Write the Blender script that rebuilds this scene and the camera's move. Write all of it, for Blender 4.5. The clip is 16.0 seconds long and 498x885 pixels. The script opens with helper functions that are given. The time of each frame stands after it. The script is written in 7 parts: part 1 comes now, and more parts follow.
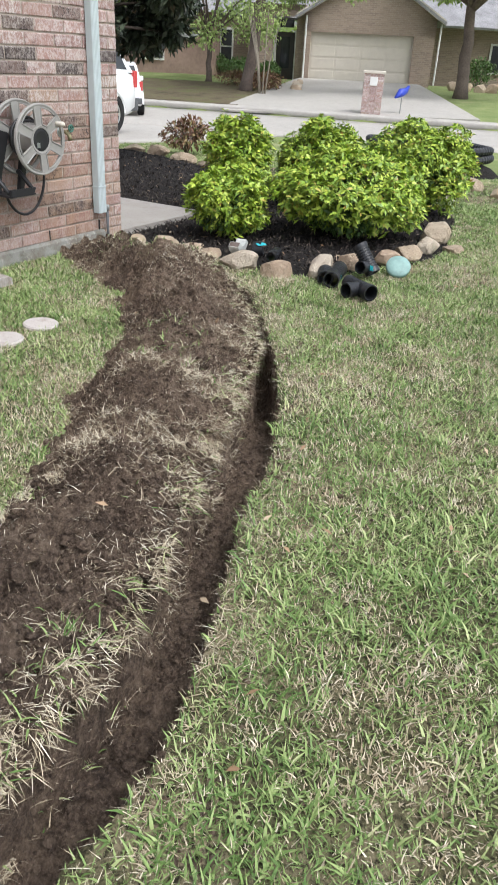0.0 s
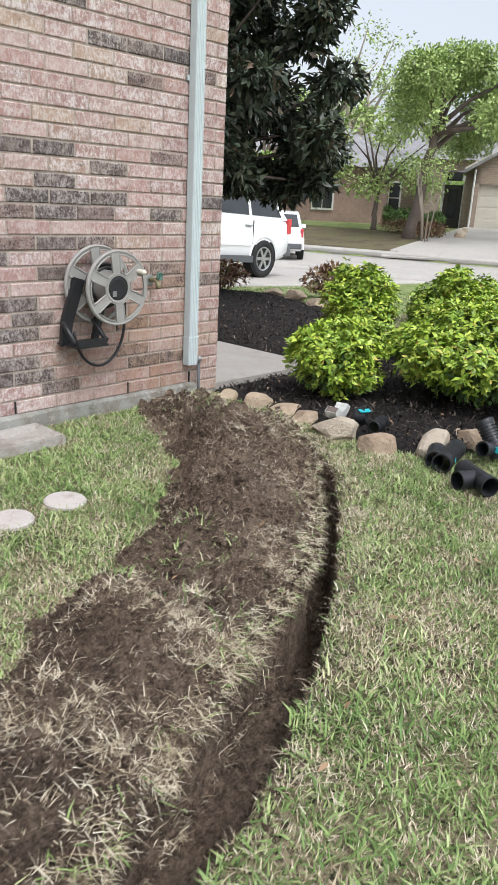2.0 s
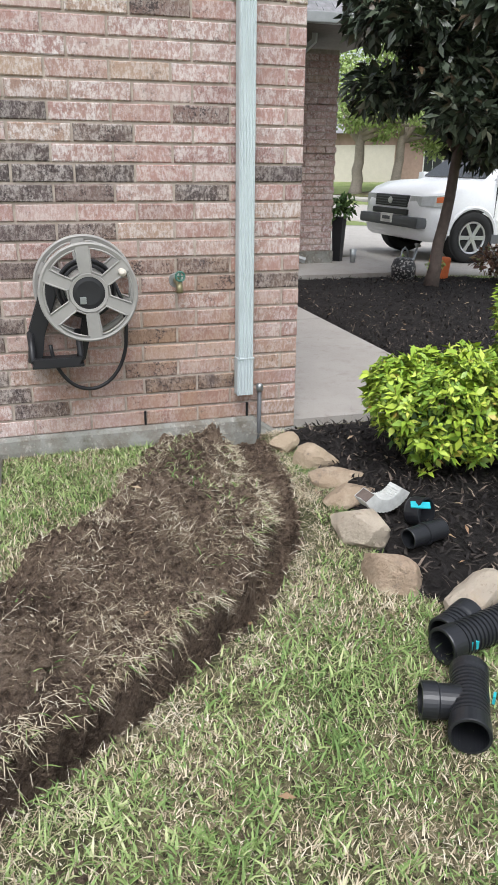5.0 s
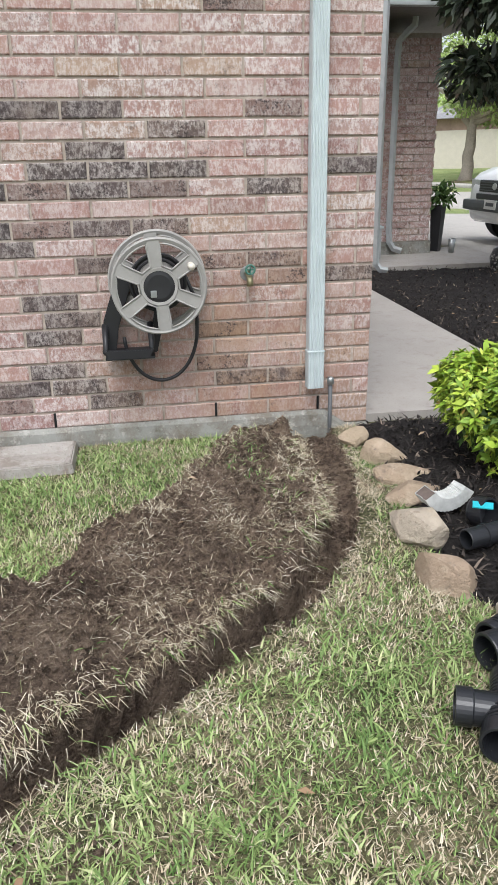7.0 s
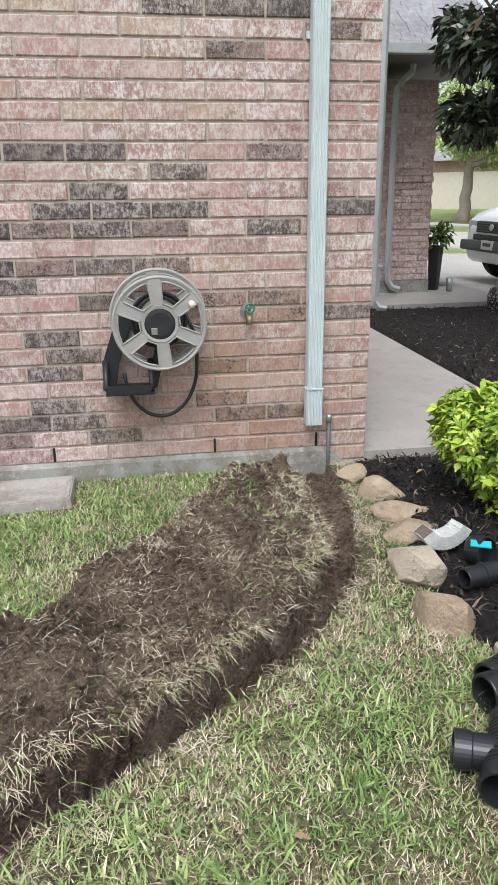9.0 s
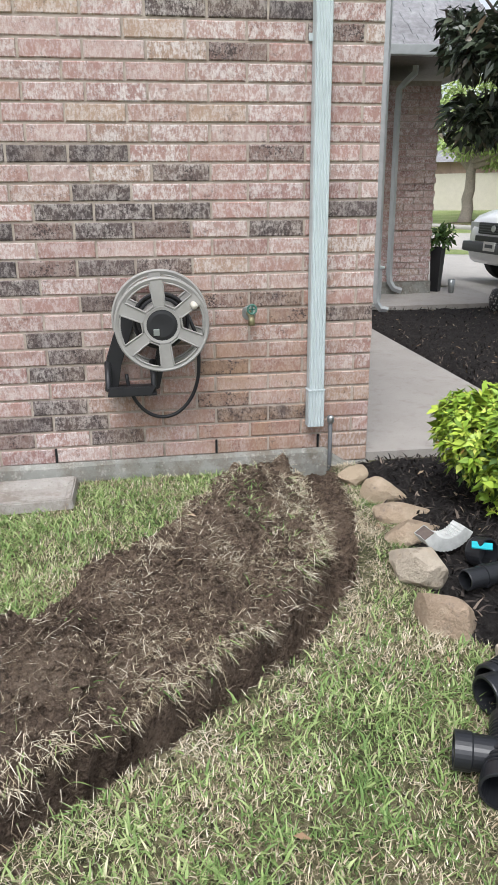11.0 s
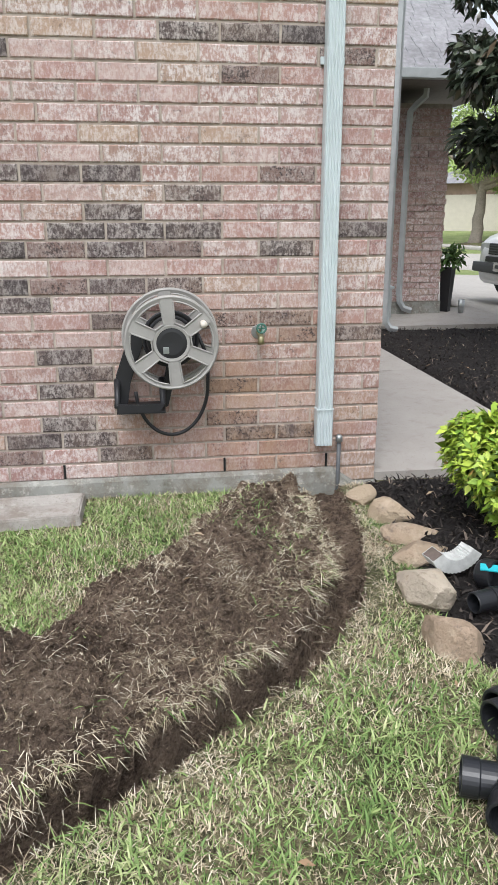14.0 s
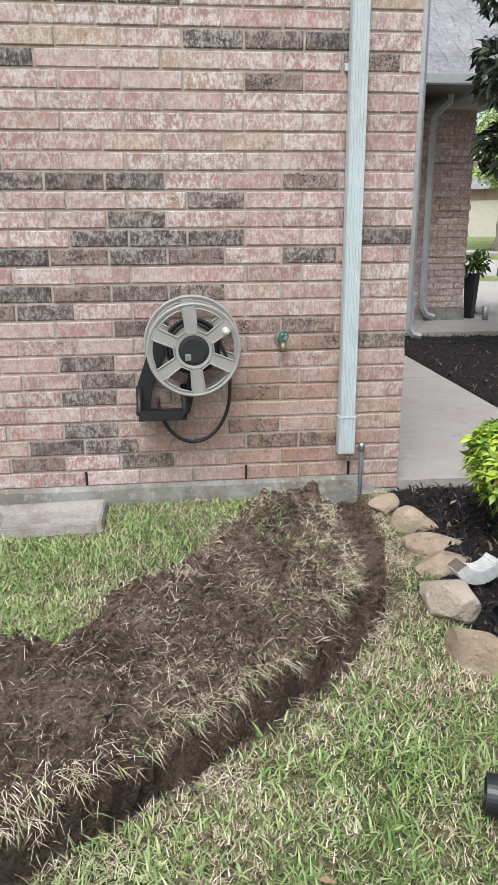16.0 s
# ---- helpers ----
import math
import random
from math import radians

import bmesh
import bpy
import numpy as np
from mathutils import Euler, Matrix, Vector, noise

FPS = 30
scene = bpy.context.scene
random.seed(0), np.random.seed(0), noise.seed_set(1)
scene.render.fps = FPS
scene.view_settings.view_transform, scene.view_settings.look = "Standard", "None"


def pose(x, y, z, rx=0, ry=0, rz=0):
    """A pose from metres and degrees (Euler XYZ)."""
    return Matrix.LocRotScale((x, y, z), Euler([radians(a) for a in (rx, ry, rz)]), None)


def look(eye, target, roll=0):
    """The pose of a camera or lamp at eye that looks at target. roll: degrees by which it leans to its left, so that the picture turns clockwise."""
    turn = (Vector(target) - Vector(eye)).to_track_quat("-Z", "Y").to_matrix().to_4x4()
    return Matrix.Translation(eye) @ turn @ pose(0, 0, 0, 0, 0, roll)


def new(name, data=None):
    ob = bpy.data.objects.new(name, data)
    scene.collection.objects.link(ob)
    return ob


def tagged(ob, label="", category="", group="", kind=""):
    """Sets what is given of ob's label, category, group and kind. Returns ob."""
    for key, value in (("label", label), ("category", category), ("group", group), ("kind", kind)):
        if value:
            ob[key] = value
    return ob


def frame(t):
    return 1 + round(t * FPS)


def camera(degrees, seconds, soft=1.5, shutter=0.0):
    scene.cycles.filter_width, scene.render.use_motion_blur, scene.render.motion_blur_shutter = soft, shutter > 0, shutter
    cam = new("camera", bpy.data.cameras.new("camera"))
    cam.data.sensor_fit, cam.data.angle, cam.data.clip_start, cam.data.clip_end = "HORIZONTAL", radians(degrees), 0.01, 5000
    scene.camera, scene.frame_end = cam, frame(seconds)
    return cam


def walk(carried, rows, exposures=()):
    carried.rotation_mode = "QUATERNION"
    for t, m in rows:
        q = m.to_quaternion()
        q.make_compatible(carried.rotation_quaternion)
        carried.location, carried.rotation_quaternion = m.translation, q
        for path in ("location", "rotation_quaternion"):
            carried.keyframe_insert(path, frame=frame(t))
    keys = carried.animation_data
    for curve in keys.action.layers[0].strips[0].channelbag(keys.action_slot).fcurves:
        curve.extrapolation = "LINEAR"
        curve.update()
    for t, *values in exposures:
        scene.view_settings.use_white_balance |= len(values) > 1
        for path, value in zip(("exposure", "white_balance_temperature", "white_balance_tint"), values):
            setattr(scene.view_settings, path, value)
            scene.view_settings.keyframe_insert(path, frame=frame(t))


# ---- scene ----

cam = camera(37.3, 16.0, soft=1.1, shutter=0.15)
PATH = [
    (0, (-4.499, -3.723, 1.277), (-2.951, -2.859, 0.35), 3.1),
    (0.5, (-4.492, -3.704, 1.281), (-2.912, -2.767, 0.49), 1.4),
    (1, (-4.248, -3.684, 1.252), (-2.724, -2.624, 0.507), 0.4),
    (1.5, (-3.908, -3.651, 1.264), (-2.525, -2.388, 0.565), 2.4),
    (2, (-3.506, -3.519, 1.27), (-2.1, -2.241, 0.642), 3.0),
    (2.5, (-3.108, -3.482, 1.278), (-1.717, -2.207, 0.615), 1.6),
    (3, (-2.704, -3.466, 1.282), (-1.498, -2.023, 0.6), 1.7),
    (3.2, (-2.553, -3.44, 1.262), (-1.423, -1.938, 0.578), 1.3),
    (5.3, (-1.178, -3.329, 1.288), (-0.7, -1.527, 0.563), 0.2),
    (5.5, (-1.14, -3.339, 1.287), (-0.709, -1.529, 0.555), -0.2),
    (6, (-1.109, -3.355, 1.291), (-0.766, -1.529, 0.551), -0.8),
    (6.5, (-1.119, -3.36, 1.295), (-0.82, -1.527, 0.553), -1.1),
    (7, (-1.129, -3.373, 1.296), (-0.844, -1.535, 0.56), -1.1),
    (7.5, (-1.124, -3.379, 1.297), (-0.832, -1.537, 0.574), -0.9),
    (8, (-1.122, -3.374, 1.297), (-0.823, -1.525, 0.595), -0.8),
    (8.5, (-1.126, -3.374, 1.301), (-0.826, -1.516, 0.626), -0.6),
    (9, (-1.128, -3.38, 1.307), (-0.834, -1.511, 0.659), -0.6),
    (11.5, (-1.129, -3.384, 1.31), (-0.839, -1.513, 0.665), -0.5),
    (12, (-1.123, -3.378, 1.31), (-0.831, -1.505, 0.67), -0.4),
    (12.5, (-1.119, -3.367, 1.302), (-0.827, -1.491, 0.673), -0.2),
    (13, (-1.12, -3.376, 1.312), (-0.834, -1.497, 0.692), -0.3),
    (13.5, (-1.126, -3.379, 1.314), (-0.846, -1.495, 0.703), -0.2),
    (14, (-1.126, -3.382, 1.314), (-0.857, -1.493, 0.713), -0.1),
    (14.5, (-1.127, -3.375, 1.315), (-0.871, -1.482, 0.72), 0.0),
    (15, (-1.129, -3.37, 1.321), (-0.889, -1.474, 0.73), 0.0),
    (15.5, (-1.129, -3.367, 1.318), (-0.905, -1.469, 0.73), -0.1),
    (16, (-1.125, -3.365, 1.316), (-0.913, -1.465, 0.731), -0.3),
]
walk(cam, [(t, look(eye, target, roll)) for t, eye, target, roll in PATH], [(0, 0.06, 6150, 10), (16, 0.06, 6150, 10)])

# ---- light ----
world = bpy.data.worlds.new("overcast_sky")
scene.world = world
world.use_nodes = True
wn = world.node_tree
wn.nodes.clear()
w_out = wn.nodes.new("ShaderNodeOutputWorld")
w_bg = wn.nodes.new("ShaderNodeBackground")
w_sky = wn.nodes.new("ShaderNodeTexSky")
w_sky.sky_type, w_sky.sun_disc = "NISHITA", False
w_sky.sun_elevation, w_sky.sun_rotation = radians(58), radians(200)
w_sky.dust_density, w_sky.air_density = 4.0, 1.0
w_hsv = wn.nodes.new("ShaderNodeHueSaturation")
w_hsv.inputs["Saturation"].default_value = 0.25
w_hsv.inputs["Value"].default_value = 1.5
w_bg.inputs["Strength"].default_value = 0.15
wn.links.new(w_sky.outputs[0], w_hsv.inputs["Color"])
wn.links.new(w_hsv.outputs[0], w_bg.inputs["Color"])
wn.links.new(w_bg.outputs[0], w_out.inputs["Surface"])

sun_data = bpy.data.lights.new("sun", "SUN")
sun_data.energy, sun_data.angle, sun_data.color = 1.5, radians(22), (1.0, 0.97, 0.93)
sun = new("sun", sun_data)
sun.matrix_world = look((-3, -6, 12), (-1.2, 0.5, 0))

# ---- materials ----


class Nodes:
    """Short notation for building a node material."""

    def __init__(self, name, rough=0.8, metal=0.0, spec=0.5):
        self.m = bpy.data.materials.new(name)
        self.m.use_nodes = True
        self.t = self.m.node_tree
        self.b = self.t.nodes["Principled BSDF"]
        self.b.inputs["Roughness"].default_value = rough
        self.b.inputs["Metallic"].default_value = metal
        self.b.inputs["Specular IOR Level"].default_value = spec
        self.pos = self.t.nodes.new("ShaderNodeNewGeometry").outputs["Position"]
        self.isl = self.pos.node.outputs["Random Per Island"]

    def link(self, a, b):
        self.t.links.new(a, b)

    def local(self):
        return self.t.nodes.new("ShaderNodeTexCoord").outputs["Object"]

    def axis(self, k):
        n = self.t.nodes.new("ShaderNodeSeparateXYZ")
        self.link(self.pos, n.inputs[0])
        return n.outputs[k]

    def random(self):
        return self.t.nodes.new("ShaderNodeObjectInfo").outputs["Random"]

    def stretch(self, scale, source=None):
        n = self.t.nodes.new("ShaderNodeMapping")
        n.inputs["Scale"].default_value = scale
        self.link(source or self.pos, n.inputs["Vector"])
        return n.outputs[0]

    def noise(self, scale, detail=4.0, rough=0.6, source=None):
        n = self.t.nodes.new("ShaderNodeTexNoise")
        n.inputs["Scale"].default_value = scale
        n.inputs["Detail"].default_value = detail
        n.inputs["Roughness"].default_value = rough
        self.link(source or self.pos, n.inputs["Vector"])
        return n.outputs["Fac"]

    def voronoi(self, scale, source=None):
        n = self.t.nodes.new("ShaderNodeTexVoronoi")
        n.inputs["Scale"].default_value = scale
        self.link(source or self.pos, n.inputs["Vector"])
        return n.outputs["Distance"]

    def ramp(self, fac, *stops):
        n = self.t.nodes.new("ShaderNodeValToRGB")
        el = n.color_ramp.elements
        while len(el) < len(stops):
            el.new(0.5)
        for e, (p, c) in zip(el, stops):
            e.position = p
            e.color = (*c, 1) if len(c) == 3 else c
        self.link(fac, n.inputs["Fac"])
        return n.outputs["Color"]

    def mask(self, fac, low, high):
        n = self.t.nodes.new("ShaderNodeMapRange")
        n.inputs["From Min"].default_value, n.inputs["From Max"].default_value = low, high
        self.link(fac, n.inputs["Value"])
        return n.outputs["Result"]

    def mix(self, fac, a, b, blend="MIX"):
        n = self.t.nodes.new("ShaderNodeMix")
        n.data_type, n.blend_type = "RGBA", blend
        for value, socket in ((fac, n.inputs[0]), (a, n.inputs[6]), (b, n.inputs[7])):
            if isinstance(value, (int, float)):
                socket.default_value = value
            elif isinstance(value, tuple):
                socket.default_value = (*value, 1)
            else:
                self.link(value, socket)
        return n.outputs[2]

    def math(self, op, a, b):
        n = self.t.nodes.new("ShaderNodeMath")
        n.operation = op
        for value, socket in ((a, n.inputs[0]), (b, n.inputs[1])):
            if isinstance(value, (int, float)):
                socket.default_value = value
            else:
                self.link(value, socket)
        return n.outputs[0]

    def colour(self, c):
        if isinstance(c, tuple):
            self.b.inputs["Base Color"].default_value = (*c, 1)
        else:
            self.link(c, self.b.inputs["Base Color"])
        return self

    def bump(self, fac, strength=0.4, distance=0.01):
        n = self.t.nodes.new("ShaderNodeBump")
        n.inputs["Strength"].default_value = strength
        n.inputs["Distance"].default_value = distance
        self.link(fac, n.inputs["Height"])
        self.link(n.outputs[0], self.b.inputs["Normal"])
        return self

    def rough(self, fac, low, high):
        n = self.t.nodes.new("ShaderNodeMapRange")
        n.inputs["To Min"].default_value, n.inputs["To Max"].default_value = low, high
        self.link(fac, n.inputs["Value"])
        self.link(n.outputs[0], self.b.inputs["Roughness"])
        return self


def plain(name, c, rough=0.6, metal=0.0, vary=0.12, scale=30.0, bump=0.1):
    """A simple surface with two scales of variation."""
    n = Nodes(name, rough, metal)
    f = n.mix(0.5, n.noise(scale), n.noise(scale * 0.13))
    d = tuple(max(0.0, v * (1 - 2.2 * vary)) for v in c)
    u = tuple(min(1.0, v * (1 + 2.2 * vary)) for v in c)
    n.colour(n.ramp(f, (0.3, d), (0.7, u)))
    n.bump(n.noise(scale * 4), bump, 0.004)
    n.rough(n.noise(scale * 0.6), max(0.05, rough - 0.1), min(1.0, rough + 0.1))
    return n.m


def brick_material(name, per_island, dark):
    n = Nodes(name, 0.88, 0.0, 0.25)
    r = n.isl if per_island else n.random()
    r2 = n.math("FRACT", n.math("MULTIPLY", r, 7.31), 0.0)
    if dark:
        base = n.ramp(r, (0.0, (0.075, 0.062, 0.062)), (0.5, (0.125, 0.095, 0.09)), (1.0, (0.23, 0.15, 0.13)))
    else:
        base = n.ramp(r, (0.0, (0.29, 0.172, 0.155)), (0.2, (0.40, 0.25, 0.22)), (0.4, (0.48, 0.345, 0.31)), (0.6, (0.33, 0.205, 0.18)),
                      (0.78, (0.43, 0.262, 0.23)), (0.9, (0.35, 0.235, 0.19)), (1.0, (0.42, 0.30, 0.225)))
    rust = n.math("SUBTRACT", 1.0, n.mask(n.math("POWER", n.math("ADD", n.math("POWER", n.math("ADD", n.axis(0), 0.62), 2.0), n.math("POWER", n.math("SUBTRACT", n.axis(2), 0.36), 2.0)), 0.5), 0.15, 0.95))
    streak = n.noise(85, 6, 0.78, n.stretch((1.0, 1.0, 0.45)))
    blotch = n.noise(20, 5, 0.72)
    both = n.math("ADD", n.math("MULTIPLY", streak, 0.55), n.math("MULTIPLY", blotch, 0.45))
    drift = n.mask(n.noise(0.9, 3, 0.6), 0.36, 0.62)
    wash = n.math("MULTIPLY", n.mask(both, 0.46, 0.56), n.math("MULTIPLY", n.mask(r2, -0.9, 0.8), n.math("ADD", 0.66, n.math("MULTIPLY", drift, 0.34))))
    pale = (0.70, 0.65, 0.635) if not dark else (0.52, 0.47, 0.44)
    base = n.mix(n.math("MULTIPLY", wash, 0.97 if not dark else 0.85), base, pale)
    tan = n.mask(n.noise(1.1, 4, 0.65, n.stretch((1.0, 1.0, 0.8))), 0.50, 0.66)
    base = n.mix(n.math("MULTIPLY", tan, 0.22), base, (0.40, 0.275, 0.19))
    base = n.mix(n.math("MULTIPLY", rust, n.math("MULTIPLY", n.mask(n.noise(5, 4, 0.7), 0.3, 0.6), 0.7)), base, (0.36, 0.225, 0.135))
    grime = n.mask(n.noise(7, 5, 0.7), 0.52, 0.72)
    base = n.mix(n.math("MULTIPLY", grime, 0.2), base, (0.17, 0.115, 0.095))
    soot = n.mask(n.math("ADD", n.math("MULTIPLY", n.noise(75, 6, 0.8), 0.6), n.math("MULTIPLY", n.noise(11, 4, 0.7), 0.4)), 0.51 if dark else 0.545, 0.58 if dark else 0.62)
    base = n.mix(n.math("MULTIPLY", soot, 0.95 if dark else 0.6), base, (0.055, 0.043, 0.042))
    n.colour(base)
    n.bump(n.math("ADD", n.noise(150, 6, 0.75), n.math("MULTIPLY", blotch, 1.5)), 0.7, 0.005)
    return n.m


M_BRICK = brick_material("fired_brick_pink", False, False)
M_BRICK_DARK = brick_material("fired_brick_charcoal", False, True)
M_BRICK_FAR = brick_material("fired_brick_joined", True, False)


def mortar_material():
    n = Nodes("mortar", 0.95, 0.0, 0.2)
    n.colour(n.ramp(n.noise(25), (0.3, (0.31, 0.26, 0.215)), (0.7, (0.46, 0.40, 0.345))))
    n.bump(n.noise(180, 5), 0.5, 0.003)
    return n.m


M_MORTAR = mortar_material()


def concrete_material(name, a, b, stain, dirt=0.0):
    n = Nodes(name, 0.85, 0.0, 0.3)
    base = n.ramp(n.noise(3.0, 6, 0.7), (0.3, a), (0.7, b))
    base = n.mix(n.mask(n.noise(9, 5, 0.7), 0.56, 0.75), base, stain)
    base = n.mix(n.mask(n.noise(160, 2), 0.62, 0.72), base, (0.2, 0.18, 0.16))
    if dirt:
        base = n.mix(n.math("MULTIPLY", n.mask(n.noise(5, 6, 0.75), 0.45, 0.60), dirt), base, (0.15, 0.115, 0.085))
        base = n.mix(n.math("MULTIPLY", n.mask(n.noise(26, 5, 0.75), 0.54, 0.64), dirt), base, (0.42, 0.41, 0.37))
    n.colour(base)
    n.bump(n.noise(120, 5, 0.7), 0.35, 0.004)
    return n.m


M_FOUNDATION = concrete_material("foundation_concrete", (0.17, 0.17, 0.15), (0.33, 0.33, 0.30), (0.105, 0.09, 0.065), 0.6)
M_WALK = concrete_material("walk_concrete", (0.34, 0.315, 0.285), (0.40, 0.375, 0.345), (0.28, 0.25, 0.225))
M_STREET = concrete_material("street_concrete", (0.40, 0.375, 0.345), (0.47, 0.445, 0.41), (0.35, 0.325, 0.295))


def soil_material():
    n = Nodes("dark_clay_soil", 0.92, 0.0, 0.25)
    f = n.math("ADD", n.math("MULTIPLY", n.noise(4, 6, 0.7), 0.45), n.math("MULTIPLY", n.noise(38, 7, 0.8), 0.55))
    base = n.ramp(f, (0.37, (0.045, 0.030, 0.022)), (0.46, (0.135, 0.094, 0.067)), (0.55, (0.265, 0.193, 0.140)), (0.67, (0.43, 0.335, 0.250)))
    base = n.mix(n.math("MULTIPLY", n.mask(n.noise(85, 5, 0.7), 0.53, 0.66), 0.75), base, (0.30, 0.225, 0.17))
    base = n.mix(n.math("MULTIPLY", n.mask(n.noise(48, 5, 0.75), 0.55, 0.66), 0.7), base, (0.045, 0.031, 0.025))
    base = n.mix(n.math("MULTIPLY", n.mask(n.isl, 0.55, 1.0), 0.35), base, (0.27, 0.20, 0.155))
    n.colour(base)
    n.bump(n.math("ADD", n.noise(55, 9, 0.85), n.math("MULTIPLY", n.voronoi(120), 0.5)), 1.0, 0.035)
    return n.m


def lawn_soil_material():
    n = Nodes("lawn_thatch", 0.95, 0.0, 0.2)
    base = n.ramp(n.noise(2.2, 5, 0.65), (0.35, (0.09, 0.10, 0.045)), (0.5, (0.18, 0.165, 0.09)), (0.66, (0.34, 0.285, 0.185)))
    base = n.mix(n.mask(n.noise(55, 5, 0.7), 0.46, 0.62), base, (0.045, 0.042, 0.024))
    n.colour(base)
    n.bump(n.noise(70, 6, 0.75), 0.9, 0.02)
    return n.m


def far_lawn_material():
    n = Nodes("far_lawn", 0.95, 0.0, 0.2)
    base = n.ramp(n.noise(0.9, 6, 0.7), (0.35, (0.19, 0.25, 0.09)), (0.6, (0.27, 0.31, 0.13)), (0.75, (0.40, 0.37, 0.22)))
    n.colour(base)
    n.bump(n.noise(40, 6, 0.75), 0.9, 0.03)
    return n.m


def mulch_material():
    n = Nodes("black_mulch", 0.92, 0.0, 0.25)
    base = n.ramp(n.noise(60, 5, 0.7, n.stretch((1, 0.45, 1))), (0.3, (0.012, 0.010, 0.010)), (0.6, (0.030, 0.026, 0.024)), (0.78, (0.080, 0.066, 0.058)))
    n.colour(base)
    n.bump(n.noise(55, 6, 0.75), 1.0, 0.03)
    return n.m


M_SOIL, M_LAWN, M_FARLAWN, M_MULCH = soil_material(), lawn_soil_material(), far_lawn_material(), mulch_material()


def blade_material(name, *stops, patch_scale=2.6):
    """Grass blades, coloured by patch and by blade."""
    n = Nodes(name, 0.55, 0.0, 0.35)
    patch = n.mask(n.noise(patch_scale, 5, 0.62), 0.34, 0.66)
    f = n.math("ADD", n.math("MULTIPLY", patch, 0.36), n.math("MULTIPLY", n.isl, 0.64))
    n.colour(n.ramp(f, *stops))
    return n.m


M_BLADE = blade_material("lawn_blades", (0.08, (0.080, 0.150, 0.036)), (0.36, (0.165, 0.255, 0.075)), (0.62, (0.275, 0.365, 0.13)), (0.84, (0.42, 0.475, 0.22)), (0.95, (0.58, 0.56, 0.35)))
M_STRAW = blade_material("straw_blades", (0.08, (0.22, 0.165, 0.105)), (0.32, (0.42, 0.345, 0.23)), (0.62, (0.58, 0.505, 0.37)), (0.90, (0.76, 0.70, 0.56)), patch_scale=6.0)


def leaf_material(name, *stops, gloss=0.45):
    n = Nodes(name, gloss, 0.0, 0.5)
    n.colour(n.ramp(n.isl, *stops))
    return n.m


M_NANDINA = leaf_material("nandina_leaves", (0.0, (0.12, 0.22, 0.022)), (0.35, (0.235, 0.365, 0.035)), (0.7, (0.38, 0.50, 0.055)), (0.95, (0.53, 0.61, 0.10)), (1.0, (0.42, 0.27, 0.06)))
M_MAGNOLIA = leaf_material("magnolia_leaves", (0.0, (0.032, 0.046, 0.028)), (0.6, (0.062, 0.082, 0.05)), (0.88, (0.10, 0.115, 0.075)), (1.0, (0.14, 0.095, 0.06)), gloss=0.3)
M_TREELEAF = leaf_material("spring_tree_leaves", (0.0, (0.22, 0.31, 0.09)), (0.6, (0.36, 0.48, 0.15)), (1.0, (0.48, 0.56, 0.23)), gloss=0.6)
# Also fills the nandina cores, where its dark green stands for inner shade.
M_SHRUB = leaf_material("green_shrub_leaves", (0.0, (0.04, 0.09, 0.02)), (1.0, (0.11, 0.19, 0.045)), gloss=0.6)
M_REDSHRUB = leaf_material("wilted_shrub_leaves", (0.0, (0.10, 0.045, 0.03)), (0.6, (0.20, 0.10, 0.055)), (0.85, (0.30, 0.22, 0.10)), (1.0, (0.16, 0.2, 0.06)), gloss=0.6)
M_BARK = plain("bark", (0.13, 0.10, 0.085), 0.9, vary=0.2, scale=18, bump=0.8)
M_PALEBARK = plain("pale_bark", (0.30, 0.26, 0.21), 0.9, vary=0.15, scale=18, bump=0.6)
M_GUTTER = plain("pale_painted_aluminium", (0.50, 0.56, 0.57), 0.42, vary=0.05, scale=12, bump=0.06)
M_GUTTER_GREY = plain("grey_painted_aluminium", (0.40, 0.42, 0.42), 0.5, vary=0.07, scale=12, bump=0.06)
M_REEL = plain("taupe_plastic", (0.31, 0.30, 0.28), 0.5, vary=0.06, scale=20, bump=0.08)
M_BLACKPLASTIC = plain("black_plastic", (0.018, 0.018, 0.02), 0.45, vary=0.1, scale=20, bump=0.08)
M_PIPE = plain("black_pipe_plastic", (0.016, 0.017, 0.02), 0.38, vary=0.15, scale=14, bump=0.08)
M_TEAL = plain("teal_tape", (0.03, 0.42, 0.48), 0.5, vary=0.05)
M_WHITEPAINT = plain("white_car_paint", (0.86, 0.87, 0.88), 0.22, vary=0.02, bump=0.0)
M_TRIMGREY = plain("grey_car_plastic", (0.10, 0.105, 0.11), 0.6, vary=0.05)
M_TYRE = plain("tyre_rubber", (0.018, 0.018, 0.018), 0.85, vary=0.1)
M_RIM = plain("alloy_rim", (0.55, 0.55, 0.56), 0.35, 0.9, vary=0.04)
M_WHITE = plain("white_paint", (0.72, 0.72, 0.69), 0.6, vary=0.04)
M_CREAM = plain("cream_paint", (0.62, 0.57, 0.49), 0.6, vary=0.04)
M_METAL = plain("galvanised_metal", (0.40, 0.42, 0.42), 0.4, 0.8, vary=0.1)
M_BRASS = plain("weathered_brass", (0.30, 0.27, 0.16), 0.5, 0.7, vary=0.2)
M_GREENPAINT = plain("green_paint", (0.06, 0.17, 0.13), 0.5, vary=0.1)
M_TERRACOTTA = plain("orange_plastic", (0.65, 0.16, 0.05), 0.5)
M_RED = plain("red_plastic", (0.55, 0.06, 0.06), 0.5)
M_BLUE = plain("blue_metal", (0.03, 0.06, 0.45), 0.4)
# Near-black that stands for the shade inside weep joints and wheel wells.
M_VOID_SHADE = plain("void_shade", (0.01, 0.01, 0.01), 0.9)
